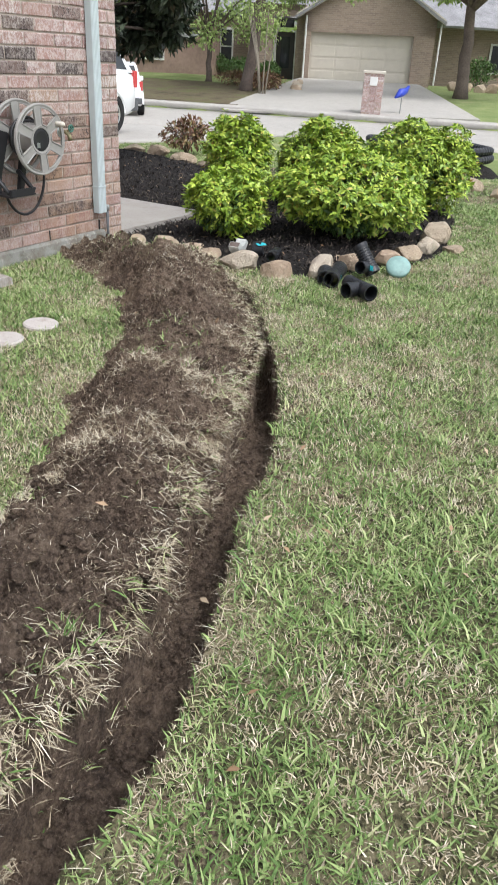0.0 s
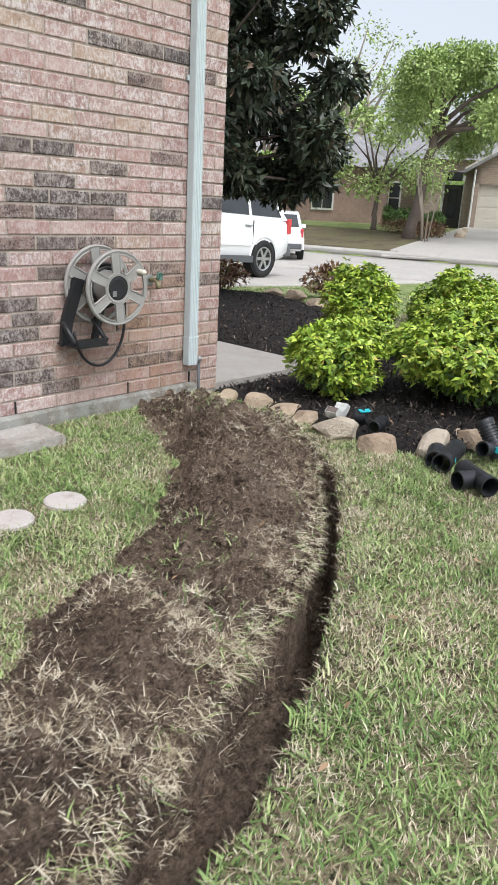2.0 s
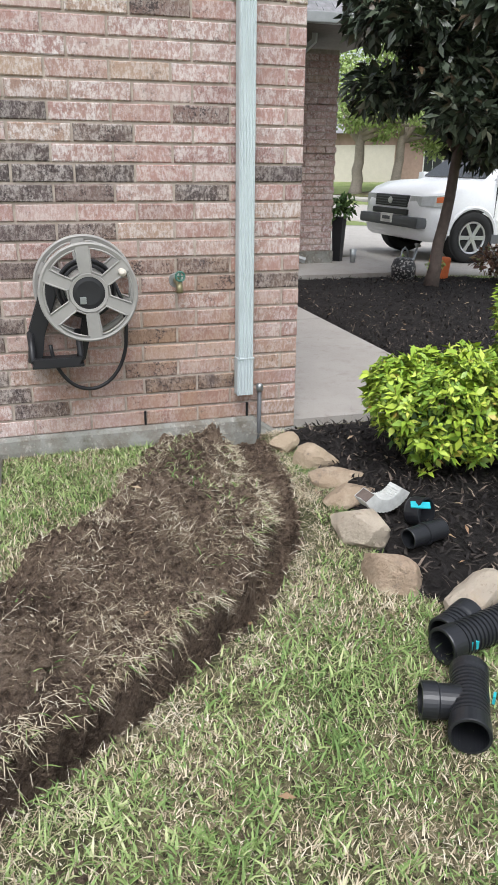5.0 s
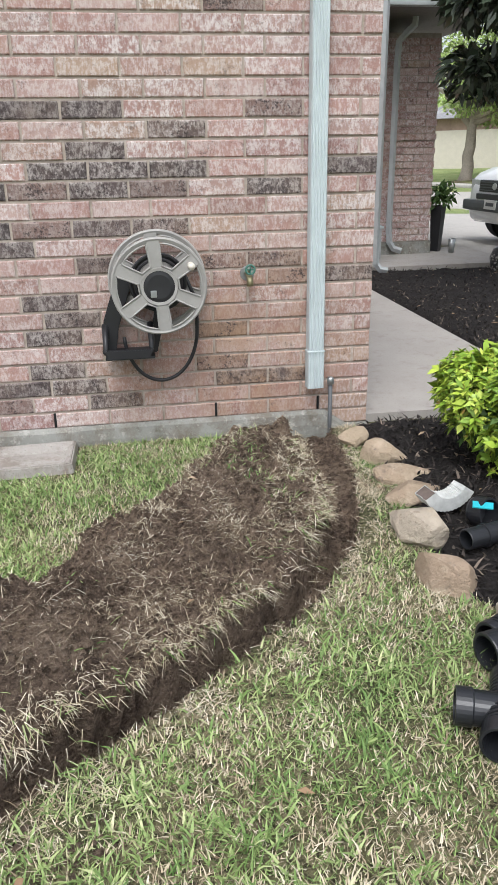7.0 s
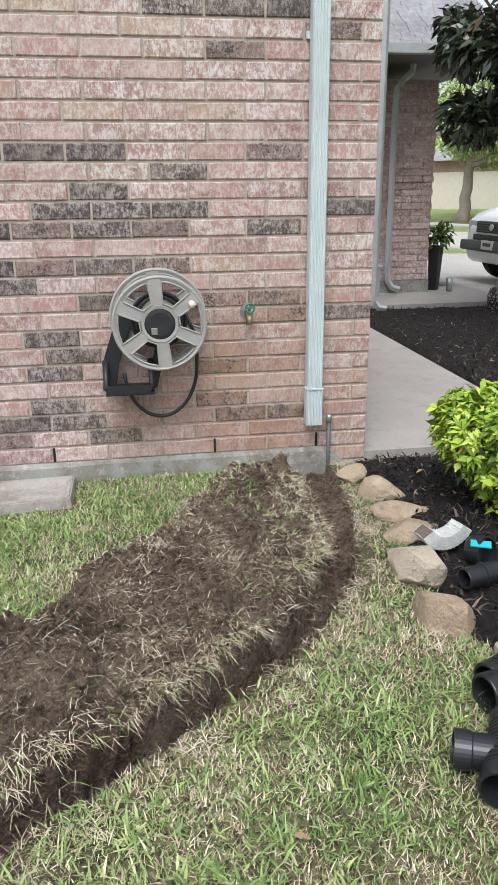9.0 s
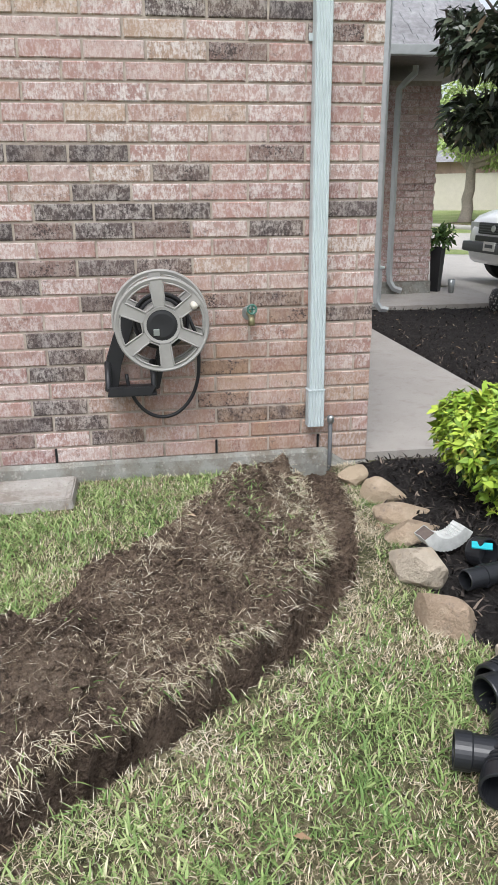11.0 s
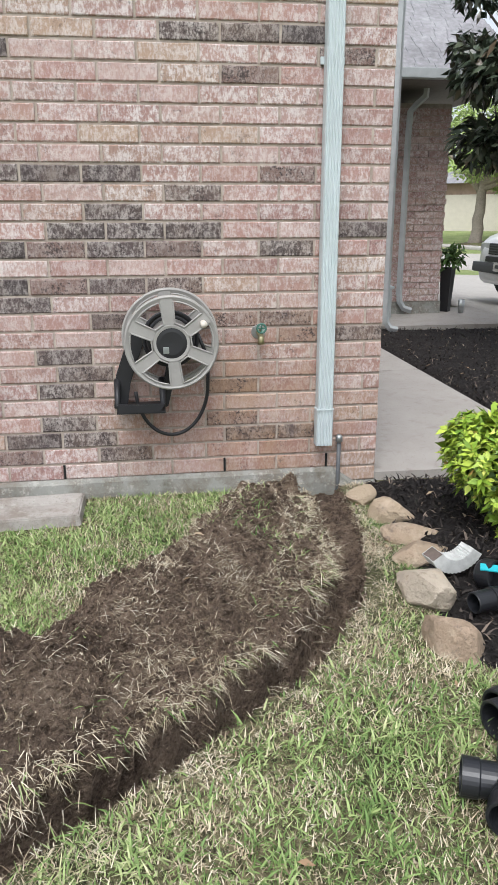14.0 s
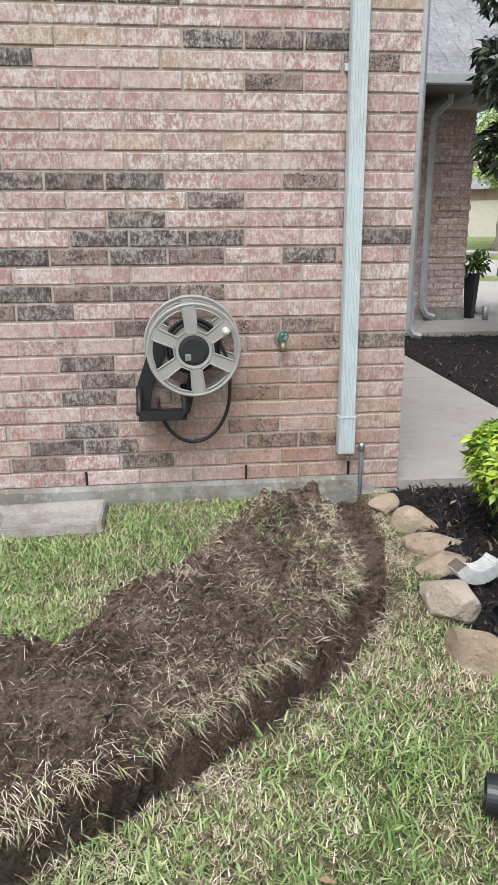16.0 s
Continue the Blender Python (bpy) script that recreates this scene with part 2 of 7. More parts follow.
M_SHINGLE = plain("grey_shingle", (0.27, 0.265, 0.275), 0.9, vary=0.2, scale=14, bump=0.5)


def glass_material():
    n = Nodes("window_glass", 0.06, 0.0, 0.6)
    n.colour(n.ramp(n.noise(0.8), (0.3, (0.015, 0.018, 0.022)), (0.7, (0.05, 0.055, 0.06))))
    return n.m


M_GLASS = glass_material()


def stone_material():
    n = Nodes("sandstone", 0.9, 0.0, 0.25)
    base = n.ramp(n.random(), (0.0, (0.43, 0.36, 0.27)), (0.35, (0.39, 0.29, 0.21)), (0.7, (0.47, 0.38, 0.27)), (1.0, (0.53, 0.46, 0.37)))
    base = n.mix(n.mask(n.noise(9, 5, 0.7), 0.5, 0.68), base, (0.54, 0.44, 0.33))
    base = n.mix(n.mask(n.noise(22, 5, 0.75), 0.56, 0.72), base, (0.24, 0.19, 0.15))
    n.colour(base)
    n.bump(n.math("ADD", n.noise(60, 6, 0.7), n.noise(14, 4)), 0.9, 0.02)
    return n.m


M_STONE = stone_material()

# ---- building helpers ----


def mesh_of(name, verts, faces, mats, smooth=False, index=None):
    me = bpy.data.meshes.new(name)
    me.from_pydata([tuple(v) for v in verts], [], faces)
    for m in mats if isinstance(mats, (list, tuple)) else [mats]:
        me.materials.append(m)
    if index is not None:
        me.polygons.foreach_set("material_index", np.asarray(index, dtype=np.int32))
    if smooth:
        me.polygons.foreach_set("use_smooth", np.ones(len(me.polygons), dtype=bool))
    me.update()
    return me


def quads_mesh(name, verts, quads, mats, smooth=False, index=None):
    """A mesh from arrays: vertices (n, 3) and quads (m, 4) or triangles (m, 3)."""
    verts, quads = np.asarray(verts, dtype=np.float32), np.asarray(quads, dtype=np.int32)
    me = bpy.data.meshes.new(name)
    k = quads.shape[1]
    me.vertices.add(len(verts))
    me.vertices.foreach_set("co", verts.ravel())
    me.loops.add(quads.size)
    me.loops.foreach_set("vertex_index", quads.ravel())
    me.polygons.add(len(quads))
    me.polygons.foreach_set("loop_start", np.arange(0, quads.size, k, dtype=np.int32))
    for m in mats if isinstance(mats, (list, tuple)) else [mats]:
        me.materials.append(m)
    if index is not None:
        me.polygons.foreach_set("material_index", np.asarray(index, dtype=np.int32))
    if smooth:
        me.polygons.foreach_set("use_smooth", np.ones(len(quads), dtype=bool))
    me.update(calc_edges=True)
    return me


def part(name, bm, material, parent, label="", smooth=False):
    """Links a bmesh as one mesh object under a thing or a part."""
    me = bpy.data.meshes.new(name)
    bm.normal_update()
    bm.to_mesh(me)
    bm.free()
    me.materials.append(material)
    if smooth:
        me.polygons.foreach_set("use_smooth", np.ones(len(me.polygons), dtype=bool))
    ob = new(name, me)
    if parent:
        ob.parent = parent
    if label:
        ob["label"] = label
    return ob


def thing(name, x, y, z, label, category, group="", kind="", rz=0.0):
    ob = new(name)
    ob.empty_display_size = 0.1
    ob.matrix_basis = pose(x, y, z, 0, 0, rz)
    return tagged(ob, label, category, group, kind)


def box(bm, x0, x1, y0, y1, z0, z1, bevel=0.0, m=None):
    r = bmesh.ops.create_cube(bm, size=1.0)
    vs = r["verts"]
    t = Matrix.Translation(((x0 + x1) / 2, (y0 + y1) / 2, (z0 + z1) / 2)) @ Matrix.Diagonal((x1 - x0, y1 - y0, z1 - z0, 1))
    bmesh.ops.transform(bm, matrix=(m or Matrix()) @ t, verts=vs)
    if bevel > 0:
        es = list({e for v in vs for e in v.link_edges})
        bmesh.ops.bevel(bm, geom=es, offset=bevel, segments=2, profile=0.7, affect="EDGES")
    return bm


def boxed(*a, bevel=0.0, m=None):
    return box(bmesh.new(), *a, bevel=bevel, m=m)


def prism(outline, z0, z1):
    """An upright prism over a plan outline."""
    bm = bmesh.new()
    lo = [bm.verts.new((x, y, z0)) for x, y in outline]
    hi = [bm.verts.new((x, y, z1)) for x, y in outline]
    bm.faces.new(hi)
    bm.faces.new(lo[::-1])
    for i in range(len(lo)):
        j = (i + 1) % len(lo)
        bm.faces.new((lo[i], lo[j], hi[j], hi[i]))
    bmesh.ops.recalc_face_normals(bm, faces=bm.faces)
    return bm


def lathe(profile, seg=32, bm=None, m=None, cap=False):
    """A turned body: profile of (radius, height) about z."""
    bm = bm or bmesh.new()
    rings = []
    for r, z in profile:
        ring = []
        for i in range(seg):
            a = 2 * math.pi * i / seg
            v = Vector((r * math.cos(a), r * math.sin(a), z))
            ring.append(bm.verts.new(m @ v if m else v))
        rings.append(ring)
    for a, b in zip(rings, rings[1:]):
        for i in range(seg):
            j = (i + 1) % seg
            bm.faces.new((a[i], a[j], b[j], b[i]))
    if cap:
        bm.faces.new(rings[0][::-1])
        bm.faces.new(rings[-1])
    return bm


def tube(points, radius, seg=10, bm=None, closed_ends=True):
    """A swept tube; radius is one number or one for each point."""
    bm = bm or bmesh.new()
    pts = [Vector(p) for p in points]
    rs = radius if isinstance(radius, (list, tuple)) else [radius] * len(pts)
    up = Vector((0, 0, 1))
    rings = []
    side = None
    for i, p in enumerate(pts):
        d = (pts[min(i + 1, len(pts) - 1)] - pts[max(i - 1, 0)]).normalized()
        if side is None:
            side = d.cross(up if abs(d.z) < 0.9 else Vector((1, 0, 0))).normalized()
        side = (side - d * side.dot(d)).normalized()
        other = d.cross(side)
        rings.append([bm.verts.new(p + rs[i] * (math.cos(2 * math.pi * k / seg) * side + math.sin(2 * math.pi * k / seg) * other)) for k in range(seg)])
    for a, b in zip(rings, rings[1:]):
        for k in range(seg):
            j = (k + 1) % seg
            bm.faces.new((a[k], a[j], b[j], b[k]))
    if closed_ends:
        bm.faces.new(rings[0][::-1])
        bm.faces.new(rings[-1])
    return bm


def value_noise(x, y, seed):
    """Smooth 2D value noise on arrays, 0 to 1."""
    rs = np.random.RandomState(seed)
    table = rs.rand(256, 256).astype(np.float32)
    xi, yi = np.floor(x).astype(int), np.floor(y).astype(int)
    fx, fy = x - xi, y - yi
    fx, fy = fx * fx * (3 - 2 * fx), fy * fy * (3 - 2 * fy)
    a, b = table[xi % 256, yi % 256], table[(xi + 1) % 256, yi % 256]
    c, d = table[xi % 256, (yi + 1) % 256], table[(xi + 1) % 256, (yi + 1) % 256]
    return (a * (1 - fx) + b * fx) * (1 - fy) + (c * (1 - fx) + d * fx) * fy


def fractal(x, y, scale, seed, octaves=4):
    out, amp, total = 0.0, 1.0, 0.0
    for o in range(octaves):
        out = out + amp * value_noise(x * scale * 2 ** o + 17.3 * o + 400, y * scale * 2 ** o + 9.1 * o + 400, seed + o)
        total += amp
        amp *= 0.55
    return out / total


# ---- plan of the ground ----
TRENCH = [(-6.2, -3.40), (-4.6, -3.22), (-3.97, -3.10), (-3.66, -3.09), (-3.35, -3.0), (-3.15, -2.92), (-2.84, -2.80), (-2.37, -2.64), (-1.92, -2.42),
          (-1.32, -2.05), (-0.95, -1.76), (-0.63, -1.48), (-0.40, -1.16), (-0.25, -0.68), (-0.20, -0.27), (-0.19, 0.3)]
MOUND = [(-6.2, -2.5), (-4.4, -2.42), (-3.7, -2.32), (-3.28, -2.2), (-3.01, -2.08), (-2.71, -1.95), (-2.55, -1.70), (-2.17, -1.64), (-1.72, -1.38), (-1.5, -1.16), (-1.26, -0.99),
         (-1.08, -0.70), (-0.86, -0.25), (-0.76, 0.0), (-0.72, 0.3)]
BED = [(-0.06, 0.0), (-0.10, -0.45), (-0.11, -0.88), (-0.17, -1.2), (-0.17, -1.55), (-0.03, -1.75), (0.25, -1.88), (0.62, -2.06), (1.0, -2.16), (1.45, -2.12),
       (1.9, -1.98), (2.6, -1.85), (3.3, -1.5), (3.6, -0.8), (3.5, 0.2), (3.5, 1.0), (4.2, 2.4), (4.8, 3.7), (4.4, 4.55), (3.0, 4.72), (1.13, 4.78), (1.13, 0.0)]


def signed_side(x, y, line):
    """Distance to a polyline on arrays, and the sign of the side (positive: to its left)."""
    best = np.full(x.shape, 1e9)
    sign = np.zeros(x.shape)
    for (ax, ay), (bx, by) in zip(line, line[1:]):
        dx, dy = bx - ax, by - ay
        t = np.clip(((x - ax) * dx + (y - ay) * dy) / (dx * dx + dy * dy), 0, 1)
        px, py = x - ax - t * dx, y - ay - t * dy
        d = np.hypot(px, py)
        near = d < best
        best = np.where(near, d, best)
        sign = np.where(near, np.sign(dx * py - dy * px), sign)
    return best * sign


def inside(x, y, outline):
    hit = np.zeros(x.shape, dtype=bool)
    n = len(outline)
    for i in range(n):
        (ax, ay), (bx, by) = outline[i], outline[(i + 1) % n]
        if ay == by:
            continue
        cross = ((ay > y) != (by > y)) & (x < (bx - ax) * (y - ay) / (by - ay) + ax)
        hit ^= cross
    return hit


def broad(x, y):
    """The lie of the land: level by the house, down to the street, up to the far houses."""
    s = 0.96 * x + 0.28 * y
    return np.interp(s, [2, 5, 8.5, 12.8, 13.0, 21.0, 21.2, 34, 60, 400], [0, -0.04, -0.2, -0.34, -0.47, -0.47, -0.34, 0.33, 0.5, 3.0])


def smooth01(t):
    t = np.clip(t, 0, 1)
    return t * t * (3 - 2 * t)


def trench_width(x, y):
    return 0.112 + 0.128 * smooth01((y + 1.15) / 0.45) + 0.07 * smooth01((-1.7 - x) / 0.6)


def dug(x, y):
    """Trench and spoil: height above the lie of the land, and how bare the soil is (0 to 1)."""
    wob = (fractal(x, y, 5.0, 11) - 0.5)
    wob2 = (fractal(x, y, 16.0, 21) - 0.5)
    a = signed_side(x, y, TRENCH) + 0.05 * wob + 0.04 * wob2   # positive on the spoil side
    b = -signed_side(x, y, MOUND) + 0.16 * wob + 0.10 * wob2    # positive on the trench side
    width = trench_width(x, y)
    out = a - width
    near_wall = smooth01((-0.05 - y) / 0.5)
    heap = (0.085 + 0.105 * smooth01(out / 0.36)) * smooth01(np.maximum(b, 0) / 0.34) * (0.55 + 0.9 * fractal(x, y, 2.6, 31)) * (0.45 + 0.55 * near_wall)
    rough = (fractal(x, y, 5.0, 41) - 0.5) * 0.15 + (fractal(x, y, 15.0, 51, 3) - 0.5) * 0.085 + (0.5 - np.abs(2 * fractal(x, y, 22.0, 59, 3) - 1)) * 0.05 + (fractal(x, y, 52.0, 57, 2) - 0.5) * 0.028
    on = (out > 0) & (b > 0)
    top = np.where(b > 0, np.maximum(heap + rough * smooth01(b / 0.12), 0.0), 0.0)
    h = np.where(on, top, 0.0)
    depth = -0.115 - 0.13 * smooth01((x + 2.3) / 0.6) * smooth01((-0.5 - x) / 0.35) + 0.05 * (fractal(x, y, 6.0, 61) - 0.5) + 0.05 * wob2
    depth = depth * (0.36 + 0.64 * smooth01((-0.5 - y) / 0.8))
    cut = (a > 0) & (out <= 0)
    wall_r = smooth01(a / 0.03)
    wall_l = smooth01(-out / 0.02 + 0.9 * wob2)
    h = np.where(cut, depth * np.minimum(wall_r, wall_l) + (1 - wall_l) * top + 0.55 * rough * wall_r, h)
    bare = np.where(on, smooth01(b / 0.06), 0.0)
    bare = np.where(cut, 1.0, bare)
    return h, bare


def bed_height(x, y):
    m = inside(x, y, BED)
    rise = smooth01(np.abs(signed_side(x, y, BED + BED[:1])) / 0.10)
    return np.where(m, rise * 0.035 + 0.03 * (fractal(x, y, 7.0, 71) - 0.5) + 0.02 * (fractal(x, y, 30.0, 75, 2) - 0.5), 0.0), m


def ground_height(x, y):
    x, y = np.asarray(x, dtype=float), np.asarray(y, dtype=float)
    h, _ = dug(x, y)
    e, m = bed_height(x, y)
    tree = 0.10 * np.exp(-((x - 2.72) ** 2 + (y - 3.37) ** 2) / 0.5)
    return broad(x, y) + np.where(m, e + tree, np.where(y < 0.35, h, 0.0)) + 0.012 * (fractal(x, y, 3.0, 81) - 0.5)


def gz(x, y):
    return float(ground_height(np.array([x]), np.array([y]))[0])


def undercut(x, y):
    """The sod of the spoil side leans out over the trench: where a point of the lip comes to lie."""
    a = signed_side(x, y, TRENCH)
    out = a + 0.05 * (fractal(x, y, 5.0, 11) - 0.5) + 0.04 * (fractal(x, y, 16.0, 21) - 0.5) - trench_width(x, y)
    e = 0.01
    gx, gy = (signed_side(x + e, y, TRENCH) - a) / e, (signed_side(x, y + e, TRENCH) - a) / e
    lean = 0.032 * smooth01((out + 0.004) / 0.008) * smooth01((0.12 - out) / 0.11) * (0.25 + 1.3 * fractal(x, y, 7.0, 63)) * smooth01((-0.75 - y) / 0.3)
    return x - gx * lean, y - gy * lean


# ---- ground ----
def ground():
    xs = np.concatenate([[-400, -150, -60, -25, -12, -8], np.arange(-6.2, -4.6, 0.05), np.arange(-4.6, 0.2, 0.0125), np.arange(0.2, 1.7, 0.02), np.arange(1.7, 5.0, 0.05), np.arange(5.0, 24, 0.4),
                         [25, 27, 30, 34, 38, 45, 60, 100, 200, 500]])
    ys = np.concatenate([[-300, -100, -40, -15, -8, -5.5, -4.6], np.arange(-4.2, -3.4, 0.05), np.arange(-3.4, 0.1, 0.0125), np.arange(0.1, 5.0, 0.05), np.arange(5.0, 16, 0.4),
                         [17, 20, 25, 35, 60, 120, 400]])
    X, Y = np.meshgrid(xs, ys, indexing="ij")
    Z = ground_height(X, Y)
    nx, ny = X.shape
    X, Y = undercut(X, Y)
    verts = np.stack([X, Y, Z], -1).reshape(-1, 3)
    i, j = np.meshgrid(np.arange(nx - 1), np.arange(ny - 1), indexing="ij")
    a = (i * ny + j).ravel()
    quads = np.stack([a, a + ny, a + ny + 1, a + 1], -1)
    cx, cy = (X[:-1, :-1] + X[1:, 1:]).ravel() / 2, (Y[:-1, :-1] + Y[1:, 1:]).ravel() / 2
    _, bare = dug(cx, cy)
    _, bed = bed_height(cx, cy)
    s = 0.96 * cx + 0.28 * cy
    idx = np.zeros(len(cx), dtype=np.int32)
    idx[(s > 5.0) | (cx < -8) | (cy < -8)] = 3
    idx[(bare > 0.5) & (cy < 0.3)] = 1
    idx[bed] = 2
    ob = new("ground", quads_mesh("ground", verts, quads, [M_LAWN, M_SOIL, M_MULCH, M_FARLAWN], True, idx))
    tagged(ob, "patchy lawn with a freshly dug trench and black mulch bed", "ground", kind="structure")


ground()

# ---- paving and street ----
def slab(name, outline, top, label, thick=0.12):
    ob = part(name, prism(outline, top - thick, top), M_WALK, None)
    return tagged(ob, label, "pavement", kind="structure")


slab("pavement_1", [(0.0, 0.02), (1.13, 0.0), (1.13, 2.4), (0.0, 2.4)], 0.045, "worn light concrete garden walk beside the brick wall")
slab("pavement_2", [(0.0, 2.406), (1.13, 2.406), (1.13, 4.78), (0.0, 4.78)], 0.045, "worn light concrete garden walk beside the mulch bed")
slab("pavement_3", [(-0.5, 4.79), (3.35, 4.79), (3.35, 6.3), (-0.5, 6.3)], 0.04, "light concrete front walk before the porch pier")


def draped(name, xs, ys, lift, material, label, category, keep=None):
    """A paved sheet that follows the lie of the land."""
    X, Y = np.meshgrid(xs, ys, indexing="ij")
    Z = broad(X, Y) + lift
    ny = len(ys)
    i, j = np.meshgrid(np.arange(len(xs) - 1), np.arange(ny - 1), indexing="ij")
    a = (i * ny + j).ravel()
    quads = np.stack([a, a + ny, a + ny + 1, a + 1], -1)
    cx, cy = (X[:-1, :-1] + X[1:, 1:]).ravel() / 2, (Y[:-1, :-1] + Y[1:, 1:]).ravel() / 2
    if keep is not None:
        quads = quads[keep(cx, cy)]
    ob = new(name, quads_mesh(name, np.stack([X, Y, Z], -1).reshape(-1, 3), quads, material, False))
    ob.modifiers.new("thickness", "SOLIDIFY").thickness = 0.05
    return tagged(ob, label, category, kind="structure")


N_ST, T_ST = Vector((0.96, 0.28)), Vector((-0.28, 0.96))


def street_frame(s, t):
    """Plan point at s metres across and t metres along the street."""
    return N_ST.x * s + T_ST.x * t, N_ST.y * s + T_ST.y * t


def strip(name, s0, s1, t0, t1, ds, dt, lift, material, label, category, thick=0.06):
    ss, ts = np.linspace(s0, s1, max(2, int((s1 - s0) / ds) + 1)), np.linspace(t0, t1, max(2, int((t1 - t0) / dt) + 1))
    S, T = np.meshgrid(ss, ts, indexing="ij")
    X, Y = 0.96 * S - 0.28 * T, 0.28 * S + 0.96 * T
    Z = broad(X, Y) + lift
    ny = len(ts)
    i, j = np.meshgrid(np.arange(len(ss) - 1), np.arange(ny - 1), indexing="ij")
    a = (i * ny + j).ravel()
    quads = np.stack([a, a + ny, a + ny + 1, a + 1], -1)
    ob = new(name, quads_mesh(name, np.stack([X, Y, Z], -1).reshape(-1, 3), quads, material, True))
    mod = ob.modifiers.new("thickness", "SOLIDIFY")
    mod.thickness, mod.offset = thick, -1
    return tagged(ob, label, category, kind="structure")


strip("road", 13.02, 20.98, -60, 90, 1.0, 6.0, 0.03, M_STREET, "pale concrete residential street", "road")
strip("kerb_near", 12.86, 13.02, -60, 90, 0.2, 6.0, 0.17, M_STREET, "pale concrete kerb along the lawn", "kerb", 0.3)
strip("kerb_far", 20.98, 21.14, -60, 90, 0.2, 6.0, 0.17, M_STREET, "pale concrete kerb along the far gardens", "kerb", 0.3)

# own driveway beside the porch wing, down to the street
draped("driveway", np.arange(3.36, 13.2, 0.5), np.arange(4.9, 14.6, 0.4), 0.035, M_STREET, "pale concrete driveway down to the street", "driveway",
       lambda x, y: (y > 4.9 + np.maximum(0, 5.2 - x) * 0.0) & (0.96 * x + 0.28 * y < 13.0))

# ---- brick house ----
B, C, L = 0.09, 0.0785, 0.254
TOP_ROW = 36
DARK = {24: [(-1.03, -0.3)], 23: [(-0.25, -0.09)], 22: [(-0.75, -0.5)], 17: [(-1.66, -1.08), (-0.55, -0.32)], 16: [(-0.98, -0.75)], 15: [(-1.32, -1.06)],
        14: [(-1.5, -0.75), (-0.25, 0)], 13: [(-2.3, -0.83), (-0.56, -0.33)], 11: [(-1.57, -0.8)], 10: [(-1.66, -1.5)], 9: [(-1.3, -1.1), (-0.85, -0.33)],
        8: [(-0.52, -0.32), (-0.24, 0)], 7: [(-1.66, -1.5)], 6: [(-1.56, -1.3)], 5: [(-1.66, -1.27), (-0.76, -0.52)], 3: [(-1.66, -1.5), (-0.85, -0.74)],
        2: [(-1.66, -1.27), (-0.85, -0.34)], 1: [(-1.35, -1.1)], 19: [(-2.2, -1.9)], 26: [(-1.6, -1.1)], 28: [(-0.8, -0.3)], 30: [(-1.3, -0.8)], 20: [(-2.1, -1.95)]}


def brick_mesh(name, length, seed, material, depth=0.09, height=0.0685):
    """One brick with a chipped front edge: its front at y = 0, its left end at x = 0."""
    rs = random.Random(seed)
    e = 0.0035
    j = lambda s: rs.uniform(-s, s)
    back = [(0, depth, 0), (length, depth, 0), (length, depth, height), (0, depth, height)]
    mid = [(j(.0015), e, j(.001)), (length + j(.0015), e, j(.001)), (length + j(.0015), e, height + j(.001)), (j(.0015), e, height + j(.001))]
    front = [(e + abs(j(.003)), j(.0012), e + abs(j(.002))), (length - e - abs(j(.003)), j(.0012), e + abs(j(.002))),
             (length - e - abs(j(.003)), j(.0012), height - e - abs(j(.002))), (e + abs(j(.003)), j(.0012), height - e - abs(j(.002)))]
    v = back + mid + front
    f = [(8, 9, 10, 11)]
    for k in range(4):
        n = (k + 1) % 4
        f += [(k, n, 4 + n, 4 + k), (4 + k, 4 + n, 8 + n, 8 + k)]
    return mesh_of(name, v, f, material)


